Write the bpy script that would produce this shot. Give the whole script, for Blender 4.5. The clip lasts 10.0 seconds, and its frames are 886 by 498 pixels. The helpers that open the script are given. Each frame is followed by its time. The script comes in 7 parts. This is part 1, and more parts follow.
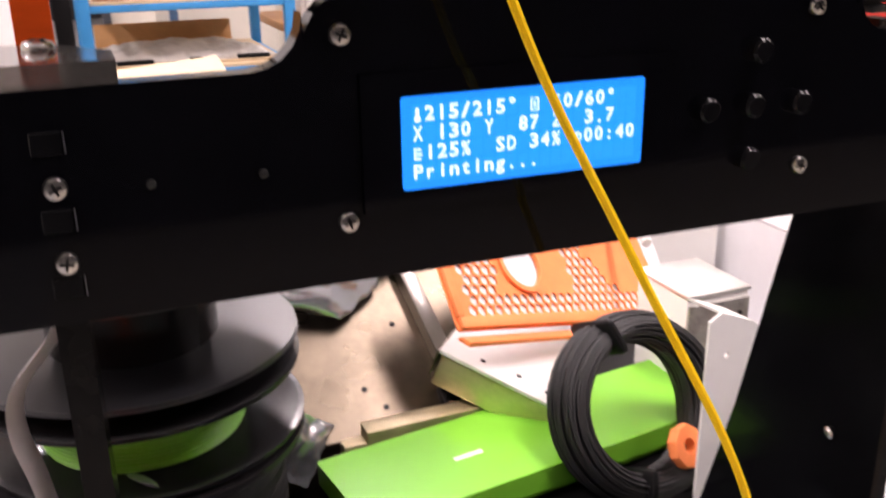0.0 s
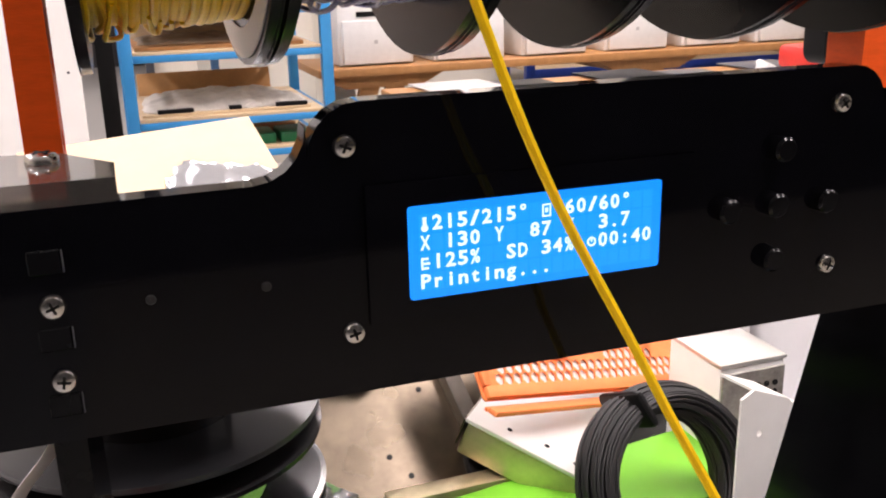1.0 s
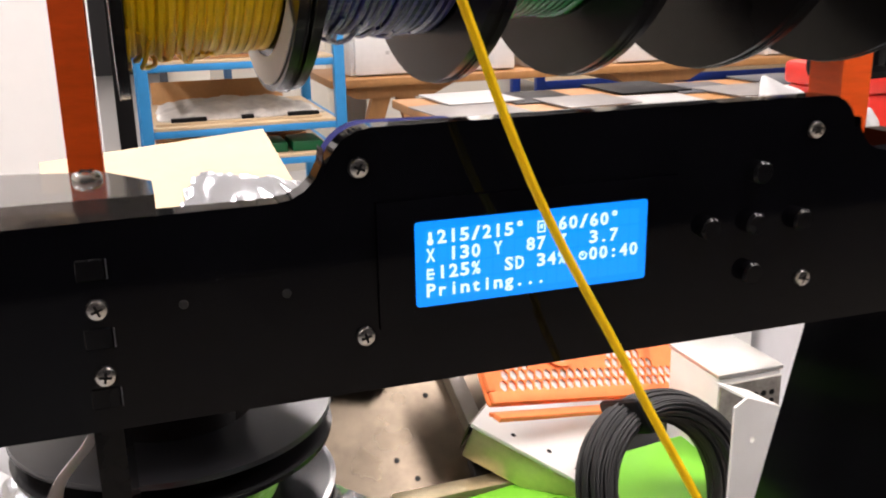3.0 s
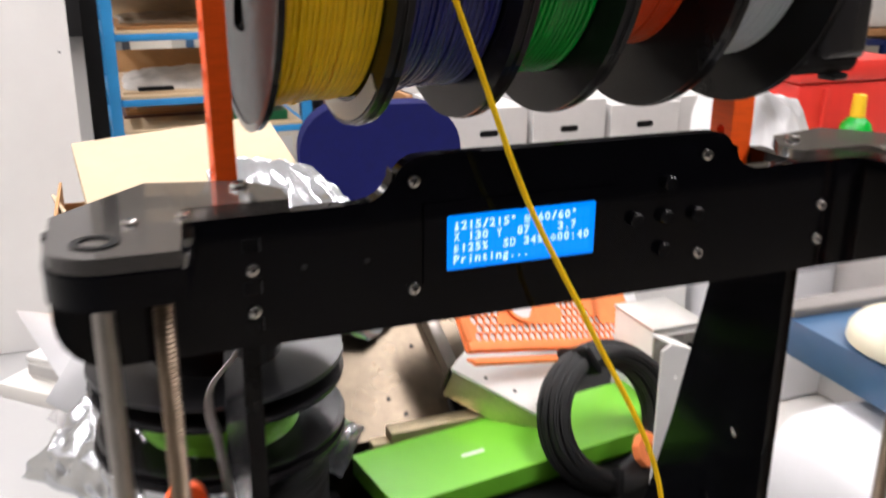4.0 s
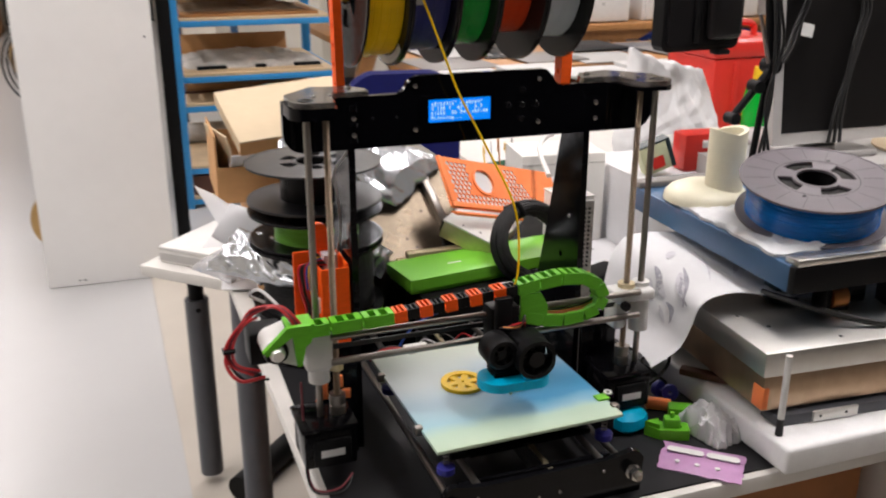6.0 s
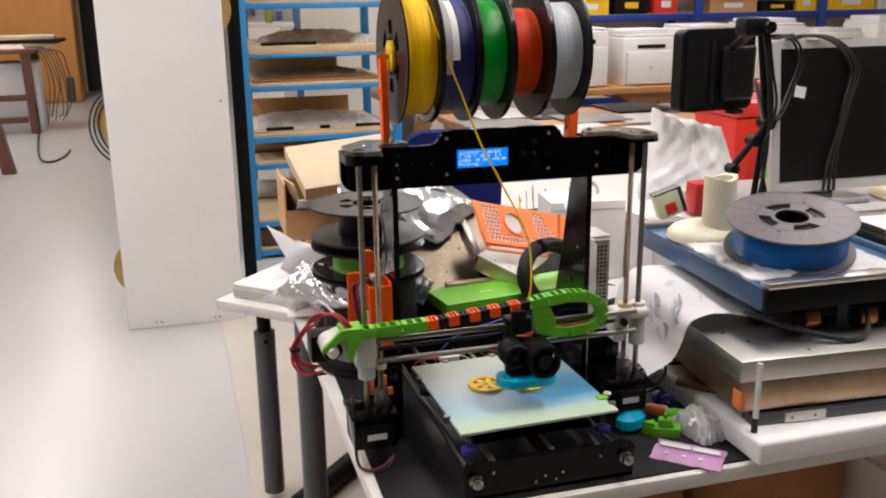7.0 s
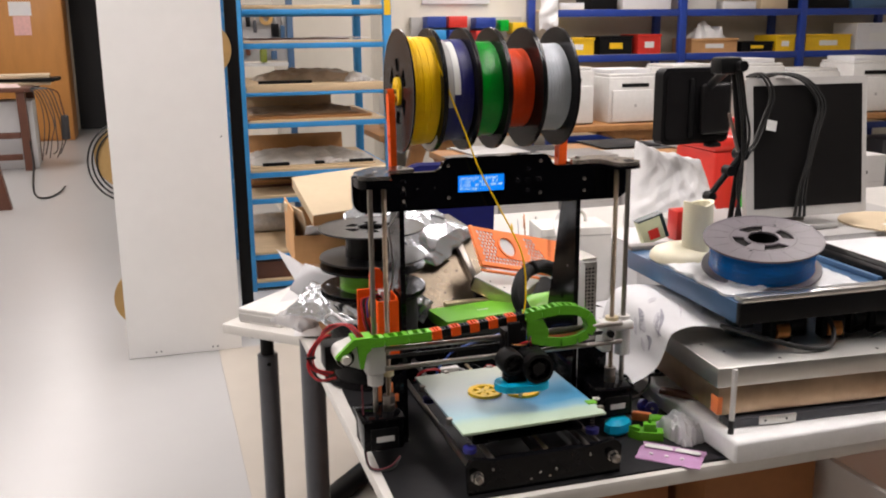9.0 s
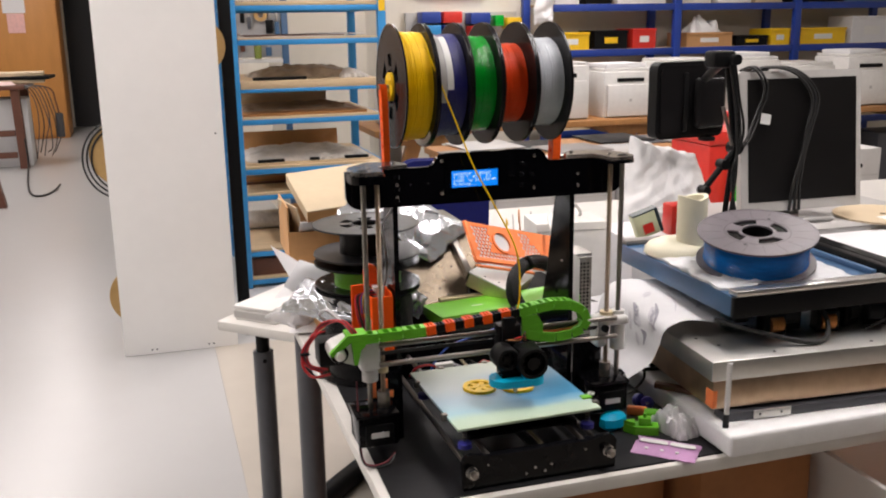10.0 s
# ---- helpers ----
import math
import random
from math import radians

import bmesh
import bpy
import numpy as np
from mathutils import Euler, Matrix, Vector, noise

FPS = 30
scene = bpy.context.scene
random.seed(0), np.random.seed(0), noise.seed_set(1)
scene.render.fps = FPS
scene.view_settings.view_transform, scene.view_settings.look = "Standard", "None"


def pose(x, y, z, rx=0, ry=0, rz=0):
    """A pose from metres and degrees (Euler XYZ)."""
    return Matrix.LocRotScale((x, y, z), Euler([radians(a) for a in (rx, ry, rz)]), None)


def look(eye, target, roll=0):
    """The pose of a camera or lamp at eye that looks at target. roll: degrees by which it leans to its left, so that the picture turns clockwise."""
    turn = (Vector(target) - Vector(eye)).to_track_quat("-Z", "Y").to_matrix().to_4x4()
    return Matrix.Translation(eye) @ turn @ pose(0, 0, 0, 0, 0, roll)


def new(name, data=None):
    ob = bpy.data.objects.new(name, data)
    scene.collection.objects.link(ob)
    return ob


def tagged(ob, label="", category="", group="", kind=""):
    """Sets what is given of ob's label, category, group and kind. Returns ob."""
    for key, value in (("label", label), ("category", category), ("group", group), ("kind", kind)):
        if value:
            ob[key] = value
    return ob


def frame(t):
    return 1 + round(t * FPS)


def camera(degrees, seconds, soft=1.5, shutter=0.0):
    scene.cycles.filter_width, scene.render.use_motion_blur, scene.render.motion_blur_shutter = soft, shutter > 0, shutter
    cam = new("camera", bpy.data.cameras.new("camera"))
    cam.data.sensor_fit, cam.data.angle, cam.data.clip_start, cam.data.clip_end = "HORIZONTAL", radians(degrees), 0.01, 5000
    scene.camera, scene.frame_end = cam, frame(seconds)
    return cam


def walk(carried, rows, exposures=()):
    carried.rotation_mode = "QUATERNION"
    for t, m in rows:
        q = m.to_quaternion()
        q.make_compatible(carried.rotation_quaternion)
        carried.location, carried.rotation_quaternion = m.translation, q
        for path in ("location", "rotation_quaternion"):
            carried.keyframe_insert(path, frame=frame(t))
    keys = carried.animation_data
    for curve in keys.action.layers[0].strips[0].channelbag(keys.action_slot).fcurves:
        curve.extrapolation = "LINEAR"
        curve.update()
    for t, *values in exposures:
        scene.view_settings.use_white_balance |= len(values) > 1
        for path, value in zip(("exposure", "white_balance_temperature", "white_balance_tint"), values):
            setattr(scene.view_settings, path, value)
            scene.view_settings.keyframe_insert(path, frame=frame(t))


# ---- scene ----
cam = camera(51.1, 10.0, soft=2.0, shutter=0.5)
PATH = [
    (0, (-0.118, -0.233, 1.203), (0.573, 1.517, 0.527), -0.9),
    (0.5, (-0.108, -0.225, 1.214), (0.506, 1.58, 0.611), -1.4),
    (1, (-0.106, -0.224, 1.218), (0.523, 1.581, 0.629), -1.4),
    (1.5, (-0.107, -0.223, 1.217), (0.524, 1.58, 0.624), -1.2),
    (2, (-0.107, -0.224, 1.218), (0.516, 1.584, 0.63), -1.2),
    (2.5, (-0.109, -0.23, 1.221), (0.504, 1.585, 0.644), -1.1),
    (2.7, (-0.11, -0.234, 1.221), (0.497, 1.585, 0.652), -1.2),
    (3.8, (-0.157, -0.334, 1.266), (0.506, 1.454, 0.664), 0.5),
    (4, (-0.186, -0.37, 1.276), (0.512, 1.392, 0.639), 0.4),
    (4.5, (-0.291, -0.503, 1.3), (0.472, 1.19, 0.557), -0.7),
    (5, (-0.367, -0.658, 1.318), (0.421, 1.025, 0.577), -0.3),
    (5.2, (-0.39, -0.71, 1.313), (0.419, 0.966, 0.582), 0.0),
    (6.3, (-0.38, -1.085, 1.365), (0.187, 0.731, 0.749), 0.1),
    (6.5, (-0.384, -1.135, 1.37), (0.154, 0.705, 0.8), -0.1),
    (7, (-0.42, -1.236, 1.379), (0.118, 0.612, 0.835), -0.7),
    (7.5, (-0.452, -1.317, 1.388), (0.111, 0.541, 0.911), -0.4),
    (8, (-0.465, -1.337, 1.386), (0.103, 0.524, 0.924), -0.6),
    (8.5, (-0.476, -1.349, 1.383), (0.094, 0.509, 0.911), -0.6),
    (9, (-0.479, -1.354, 1.382), (0.092, 0.506, 0.917), -0.6),
    (9.5, (-0.479, -1.354, 1.383), (0.096, 0.504, 0.917), -0.8),
    (10, (-0.474, -1.353, 1.381), (0.103, 0.503, 0.907), -0.9),
]
walk(cam, [(t, look(eye, target, roll)) for t, eye, target, roll in PATH], [(0, 0.5, 6550, 24), (0.5, 0.42, 6500, 20), (1.5, 0.40, 6450, 16), (2.7, 0.38, 6450, 14), (4, 0.16, 6150, 10), (4.5, 0.06, 6180, 10), (5, -0.22, 6200, 10), (6.5, -0.25, 6350, 10), (10, -0.25, 6420, 11)])

# ---- light ----
world = bpy.data.worlds.new("room_air")
scene.world = world
world.use_nodes = True
world.node_tree.nodes["Background"].inputs[0].default_value = (0.9, 0.93, 1.0, 1)
world.node_tree.nodes["Background"].inputs[1].default_value = 0.05
LAMP_ROWS = [(-1.15, 0.45), (0.8, -0.25), (2.9, -0.1), (-2.9, 0.45), (-1.7, 3.0), (0.6, 3.0), (2.9, 3.0), (-1.7, 6.3), (2.2, 4.9), (-1.7, 9.7), (-3.7, 8.0)]
LAMP_Z = 2.86
LAMP_WATTS = 42.0
for lx, ly in LAMP_ROWS:
    ld = bpy.data.lights.new("tube_light", "AREA")
    ld.shape, ld.size, ld.size_y = "RECTANGLE", 0.28, 1.45
    ld.energy, ld.color = LAMP_WATTS, (1.0, 0.915, 0.88)
    new("tube_light", ld).matrix_world = pose(lx, ly, LAMP_Z - 0.005)

# ---- materials ----
MATS = {}


def mat(name, color, rough=0.5, metal=0.0, vary=0.12, scale=30.0, bump=0.0, bump_scale=200.0, alpha=1.0, trans=0.0,
        emit=0.0, spec=0.5, coat=0.0, random_tint=0.0, wear=0.0, stretch=(1, 1, 1)):
    """A principled surface with two scales of colour variation, uneven gloss and fine relief."""
    m = bpy.data.materials.new(name)
    m.use_nodes = True
    nt = m.node_tree
    b = nt.nodes["Principled BSDF"]
    b.inputs["Base Color"].default_value = (*color, 1)
    b.inputs["Roughness"].default_value = rough
    b.inputs["Metallic"].default_value = metal
    b.inputs["Specular IOR Level"].default_value = spec
    b.inputs["Coat Weight"].default_value = coat
    b.inputs["Transmission Weight"].default_value = trans
    b.inputs["Alpha"].default_value = alpha
    if emit:
        b.inputs["Emission Color"].default_value = (*color, 1)
        b.inputs["Emission Strength"].default_value = emit
    tc = nt.nodes.new("ShaderNodeTexCoord")
    mp = nt.nodes.new("ShaderNodeMapping")
    mp.inputs["Scale"].default_value = stretch
    nt.links.new(tc.outputs["Object"], mp.inputs["Vector"])
    if vary:
        fine, broad = nt.nodes.new("ShaderNodeTexNoise"), nt.nodes.new("ShaderNodeTexNoise")
        fine.inputs["Scale"].default_value, broad.inputs["Scale"].default_value = scale * 6, scale
        fine.inputs["Detail"].default_value = broad.inputs["Detail"].default_value = 4
        for n in (fine, broad):
            nt.links.new(mp.outputs[0], n.inputs["Vector"])
        add = nt.nodes.new("ShaderNodeMath")
        add.operation = "MULTIPLY_ADD"
        nt.links.new(fine.outputs["Fac"], add.inputs[0])
        add.inputs[1].default_value = 0.45
        nt.links.new(broad.outputs["Fac"], add.inputs[2])
        rng = nt.nodes.new("ShaderNodeMapRange")
        rng.inputs["From Min"].default_value, rng.inputs["From Max"].default_value = 0.45, 1.0
        rng.inputs["To Min"].default_value, rng.inputs["To Max"].default_value = 1 - vary, 1 + vary
        nt.links.new(add.outputs[0], rng.inputs["Value"])
        fac = rng.outputs[0]
        if random_tint:
            oi = nt.nodes.new("ShaderNodeObjectInfo")
            r2 = nt.nodes.new("ShaderNodeMapRange")
            r2.inputs["To Min"].default_value, r2.inputs["To Max"].default_value = 1 - random_tint, 1 + random_tint
            nt.links.new(oi.outputs["Random"], r2.inputs["Value"])
            mu = nt.nodes.new("ShaderNodeMath")
            mu.operation = "MULTIPLY"
            nt.links.new(fac, mu.inputs[0])
            nt.links.new(r2.outputs[0], mu.inputs[1])
            fac = mu.outputs[0]
        mix = nt.nodes.new("ShaderNodeVectorMath")
        mix.operation = "SCALE"
        mix.inputs[0].default_value = color
        nt.links.new(fac, mix.inputs["Scale"])
        nt.links.new(mix.outputs[0], b.inputs["Base Color"])
        rr = nt.nodes.new("ShaderNodeMapRange")
        rr.inputs["From Min"].default_value, rr.inputs["From Max"].default_value = 0.3, 0.75
        rr.inputs["To Min"].default_value, rr.inputs["To Max"].default_value = rough * 0.93, min(1.0, rough * 1.08 + wear)
        nt.links.new(broad.outputs["Fac"], rr.inputs["Value"])
        nt.links.new(rr.outputs[0], b.inputs["Roughness"])
    if bump:
        bn = nt.nodes.new("ShaderNodeTexNoise")
        bn.inputs["Scale"].default_value, bn.inputs["Detail"].default_value = bump_scale, 3
        nt.links.new(mp.outputs[0], bn.inputs["Vector"])
        bu = nt.nodes.new("ShaderNodeBump")
        bu.inputs["Strength"].default_value, bu.inputs["Distance"].default_value = bump, 0.002
        nt.links.new(bn.outputs["Fac"], bu.inputs["Height"])
        nt.links.new(bu.outputs[0], b.inputs["Normal"])
    MATS[name] = m
    return m


ACRYLIC = mat("black_acrylic", (0.0022, 0.0022, 0.0036), 0.06, vary=0.2, spec=0.19)
ACRYLIC_SIDE = mat("black_acrylic_scuffed", (0.004, 0.004, 0.005), 0.10, vary=0.3, wear=0.05, spec=0.16)
BLACK_PLASTIC = mat("black_plastic", (0.005, 0.005, 0.0055), 0.45, vary=0.2, spec=0.16, bump=0.05)
BLACK_SATIN = mat("black_satin_flange", (0.009, 0.0085, 0.009), 0.24, vary=0.05, scale=60, spec=0.14)
BLACK_RUBBER = mat("black_rubber", (0.010, 0.010, 0.0105), 0.55, vary=0.2)
DULL_FLANGE = mat("dull_black_flange", (0.010, 0.010, 0.0115), 0.30, vary=0.15, scale=30, spec=0.45)
RIM_GLOSS = mat("glossy_black_rim", (0.02, 0.02, 0.021), 0.16, vary=0.05, spec=0.7)
GREY_FLANGE = mat("grey_flange", (0.14, 0.125, 0.14), 0.36, vary=0.1, scale=40)
STEEL = mat("steel_rod", (0.30, 0.275, 0.25), 0.36, 1.0, vary=0.08, scale=80)
SCREW = mat("screw_steel", (0.52, 0.50, 0.48), 0.25, 1.0, vary=0.1, scale=200)
SHEET = mat("sheet_steel", (0.090, 0.073, 0.054), 0.27, 0.97, vary=0.30, scale=16, wear=0.10, bump=0.05, bump_scale=22)
GALV = mat("galvanised_sheet", (0.66, 0.65, 0.62), 0.40, 1.0, vary=0.06, scale=12, wear=0.05)
COPPERY = mat("scuffed_steel_brown_reflections", (0.52, 0.38, 0.26), 0.32, 1.0, vary=0.22, scale=9, wear=0.15)
ALU = mat("brushed_aluminium", (0.78, 0.77, 0.75), 0.33, 1.0, vary=0.06, scale=50)
LEAD = mat("brown_threaded_steel", (0.26, 0.20, 0.145), 0.38, 1.0, vary=0.12, scale=120)
BRASS = mat("passivated_brass", (0.66, 0.57, 0.38), 0.52, 1.0, vary=0.15)
ORANGE = mat("orange_print", (0.90, 0.105, 0.007), 0.45, spec=0.2, vary=0.1, scale=60, bump=0.12, bump_scale=400, stretch=(1, 1, 6))
CORAL = mat("coral_print", (0.95, 0.27, 0.09), 0.5, spec=0.25, vary=0.08, scale=60, bump=0.1, bump_scale=400)
GREEN = mat("green_print", (0.12, 0.42, 0.02), 0.45, spec=0.22, vary=0.12, scale=60, bump=0.12, bump_scale=400, stretch=(1, 1, 6))
GREEN_BOX = mat("green_card", (0.16, 0.48, 0.03), 0.34, vary=0.06, spec=0.3, scale=10)
GREEN_DEEP = mat("deep_green_filament", (0.0, 0.36, 0.022), 0.12, vary=0.1, scale=40, bump=0.35, bump_scale=350, stretch=(3, 0.4, 0.4))
YELLOW = mat("yellow_filament", (0.90, 0.57, 0.0), 0.42, vary=0.08, scale=40, spec=0.25, bump=0.15, bump_scale=350, stretch=(3, 0.4, 0.4))
YELLOW_PRINT = mat("yellow_print", (0.88, 0.56, 0.0), 0.5, vary=0.12, scale=80, bump=0.1, bump_scale=400)
NAVY = mat("navy_filament", (0.010, 0.011, 0.15), 0.3, vary=0.15, scale=40, bump=0.35, bump_scale=350, stretch=(3, 0.4, 0.4))
RED_FIL = mat("red_filament", (0.80, 0.07, 0.008), 0.4, spec=0.25, vary=0.1, scale=40, bump=0.35, bump_scale=350, stretch=(3, 0.4, 0.4))
WHITE_FIL = mat("pale_grey_filament", (0.60, 0.64, 0.69), 0.35, vary=0.06, scale=40, bump=0.3, bump_scale=350, stretch=(3, 0.4, 0.4))
LIME_FIL = mat("lime_filament", (0.17, 0.50, 0.03), 0.35, vary=0.08, scale=40, bump=0.3, bump_scale=350)
CYAN_FIL = mat("translucent_blue_filament", (0.0, 0.13, 0.46), 0.20, vary=0.5, scale=18, bump=0.10, bump_scale=350, spec=0.32, stretch=(0.4, 0.4, 3))
CYAN = mat("cyan_print", (0.0, 0.38, 0.62), 0.45, spec=0.25, vary=0.1, scale=60, bump=0.1, bump_scale=400)
BLUE_PRINT = mat("dark_blue_print", (0.03, 0.03, 0.25), 0.4, vary=0.1, scale=60)
WHITE_PLASTIC = mat("white_plastic", (0.68, 0.67, 0.65), 0.4, vary=0.05, bump=0.04)
CREAM = mat("cream_plastic", (0.76, 0.72, 0.55), 0.4, vary=0.05)
WHITE_METAL = mat("white_sheet_metal", (0.74, 0.73, 0.70), 0.35, vary=0.06, scale=10)
PAPER = mat("paper", (0.70, 0.70, 0.715), 0.75, vary=0.04, scale=12)
CARTON_WHITE = mat("white_carton_board", (0.55, 0.54, 0.53), 0.7, vary=0.06, scale=8)
CARD = mat("kraft_card", (0.52, 0.28, 0.115), 0.75, vary=0.12, scale=14, bump=0.05)
BROWN_BOX = mat("red_brown_card", (0.36, 0.145, 0.05), 0.7, vary=0.14, scale=9, bump=0.05)
CARD_LID = mat("pale_card", (0.55, 0.45, 0.315), 0.85, vary=0.06, scale=10, spec=0.08, bump=0.05, bump_scale=200)
TABLE_WHITE = mat("white_laminate", (0.64, 0.62, 0.585), 0.4, vary=0.06, scale=8)
MAT_BLACK = mat("black_desk_mat", (0.013, 0.013, 0.0145), 0.46, vary=0.25, scale=12, wear=0.15, spec=0.22)
FOAM = mat("white_foam", (0.83, 0.83, 0.835), 0.85, vary=0.05, bump=0.3, bump_scale=500)
LIP_GREY = mat("warm_grey_metal", (0.20, 0.185, 0.175), 0.45, vary=0.1)
LEG_GREY = mat("grey_leg", (0.070, 0.072, 0.083), 0.38, vary=0.1)
BLUE_STEEL = mat("blue_rack", (0.03, 0.25, 0.56), 0.4, vary=0.1, scale=8)
BLUE_DARK = mat("dark_blue_rack", (0.015, 0.045, 0.27), 0.4, vary=0.1, scale=8)
TRAY_BLUE = mat("blue_case", (0.058, 0.125, 0.235), 0.4, vary=0.1, scale=12)
WOOD = mat("rack_board", (0.56, 0.42, 0.26), 0.6, vary=0.16, scale=5, stretch=(1, 7, 7))
BROWN_WOOD = mat("brown_wood", (0.40, 0.19, 0.065), 0.45, vary=0.14, scale=4, stretch=(6, 6, 1))
DARK_WOOD = mat("dark_wood", (0.13, 0.05, 0.03), 0.4, vary=0.2, scale=5)
ORANGE_WOOD = mat("orange_brown_veneer", (0.52, 0.235, 0.06), 0.4, vary=0.08, scale=3, stretch=(5, 5, 1))
WALL = mat("wall_paint", (0.66, 0.62, 0.54), 0.8, vary=0.05, scale=3)
PANEL_WHITE = mat("white_panel", (0.80, 0.79, 0.775), 0.45, vary=0.03, scale=3)
CEIL = mat("ceiling_paint", (0.80, 0.79, 0.76), 0.9, vary=0.03, scale=3)
RED = mat("red_plastic", (0.60, 0.03, 0.02), 0.38, vary=0.08)
YELLOW_BIN = mat("yellow_bin", (0.80, 0.50, 0.01), 0.45, vary=0.06)
FABRIC_BLUE = mat("navy_fabric", (0.008, 0.010, 0.085), 0.9, spec=0.15, vary=0.12, scale=60, bump=0.3, bump_scale=800)
SCREEN = mat("monitor_panel", (0.005, 0.0045, 0.0045), 0.35, vary=0.1)
SILVER = mat("silver_bezel", (0.50, 0.485, 0.465), 0.4, vary=0.04)
PALE_GREEN = mat("pale_green_card", (0.58, 0.62, 0.40), 0.6, vary=0.05)
GREY_FRAME = mat("silver_grey_bezel", (0.42, 0.41, 0.40), 0.4, vary=0.05)
BAG = mat("white_bag", (0.82, 0.82, 0.83), 0.35, vary=0.04)
BUBBLE = mat("milky_bubble_wrap", (0.66, 0.67, 0.69), 0.38, vary=0.06, bump=0.35, bump_scale=160)
# near black: the recess's lack of light is put into the wall colour
DARK_VOID = mat("near_black_wall", (0.02, 0.02, 0.022), 0.7, vary=0.2)
RED_WIRE = mat("red_wire", (0.45, 0.01, 0.015), 0.45, vary=0)
DULL_RED_WIRE = mat("dull_red_wire", (0.16, 0.02, 0.03), 0.5, vary=0)
BLUE_WIRE = mat("blue_wire", (0.018, 0.06, 0.32), 0.4, vary=0)
YELLOW_WIRE = mat("yellow_wire", (0.75, 0.45, 0.02), 0.4, vary=0)
BLACK_WIRE = mat("black_wire", (0.012, 0.012, 0.012), 0.45, vary=0)
RIBBON = mat("pale_ribbon", (0.66, 0.62, 0.63), 0.5, vary=0.08, scale=60)
GREY_WIRE = mat("grey_wire", (0.55, 0.54, 0.54), 0.5, vary=0)
STICKER = mat("label_sticker", (0.72, 0.72, 0.70), 0.5, vary=0.03)
PINK = mat("pink_purple_sachet", (0.47, 0.26, 0.46), 0.35, vary=0.12, scale=40)
DARK_PCB = mat("dark_circuit_board", (0.01, 0.025, 0.03), 0.4, vary=0.3, scale=60)
DARK_GREEN = mat("dark_green_plastic", (0.0, 0.11, 0.035), 0.4, vary=0.1)
GREEN_PCB = mat("green_circuit_board", (0.02, 0.12, 0.06), 0.4, vary=0.2, scale=60)
OLIVE = mat("olive_plastic", (0.20, 0.24, 0.03), 0.45, vary=0.1)
COPPER = mat("copper_winding", (0.62, 0.26, 0.09), 0.35, 1.0, vary=0.15)
PINK_CLOTH = mat("pink_cloth", (0.72, 0.55, 0.52), 0.8, vary=0.1)
MOTTLED = mat("mottled_zinc", (0.36, 0.345, 0.32), 0.42, 0.85, vary=0.4, scale=70, wear=0.1)
DRUM = mat("drum_board", (0.48, 0.30, 0.11), 0.6, vary=0.12, scale=6)


def foil(name, color, rough, scale):
    m = mat(name, color, rough, 0.82, vary=0.06, scale=scale, bump=0.04, bump_scale=scale * 0.5)
    return m


FOIL = foil("silver_foil", (0.50, 0.52, 0.55), 0.24, 40)


def clear(name, tint, rough, mixfac):
    """See-through film or smoked acrylic: mostly transparent, with a glossy skin."""
    m = bpy.data.materials.new(name)
    m.use_nodes = True
    nt = m.node_tree
    nt.nodes.remove(nt.nodes["Principled BSDF"])
    tr, gl, mx = (nt.nodes.new(k) for k in ("ShaderNodeBsdfTransparent", "ShaderNodeBsdfPrincipled", "ShaderNodeMixShader"))
    tr.inputs[0].default_value = (*tint, 1)
    gl.inputs["Base Color"].default_value = (*[c * 0.5 if name == "smoked_acrylic" else c * 0.95 for c in tint], 1)
    gl.inputs["Roughness"].default_value = rough
    mx.inputs[0].default_value = mixfac
    nt.links.new(tr.outputs[0], mx.inputs[1])
    nt.links.new(gl.outputs[0], mx.inputs[2])
    # a mirror-like skin that strengthens at grazing angles
    fr, sk, top = (nt.nodes.new(k) for k in ("ShaderNodeFresnel", "ShaderNodeBsdfGlossy", "ShaderNodeMixShader"))
    fr.inputs["IOR"].default_value = 1.49
    sk.inputs["Roughness"].default_value = rough
    nt.links.new(fr.outputs[0], top.inputs[0])
    nt.links.new(mx.outputs[0], top.inputs[1])
    nt.links.new(sk.outputs[0], top.inputs[2])
    nt.links.new(top.outputs[0], nt.nodes["Material Output"].inputs[0])
    return m


SMOKE = clear("smoked_acrylic", (0.48, 0.45, 0.43), 0.08, 0.25)
FILM = clear("clear_film", (0.96, 0.96, 0.97), 0.08, 0.45)
MILKY = clear("milky_plastic", (0.90, 0.87, 0.84), 0.30, 0.80)
CRINKLED = clear("crinkled_film", (0.97, 0.97, 0.98), 0.06, 0.72)


def floor_material():
    m = mat("polished_floor", (0.43, 0.43, 0.43), 0.31, vary=0.025, scale=1.3, bump=0.012, bump_scale=25)
    return m


FLOOR = floor_material()
FLOOR_WARM = mat("pale_floor", (0.47, 0.43, 0.375), 0.4, vary=0.07, scale=1.5)


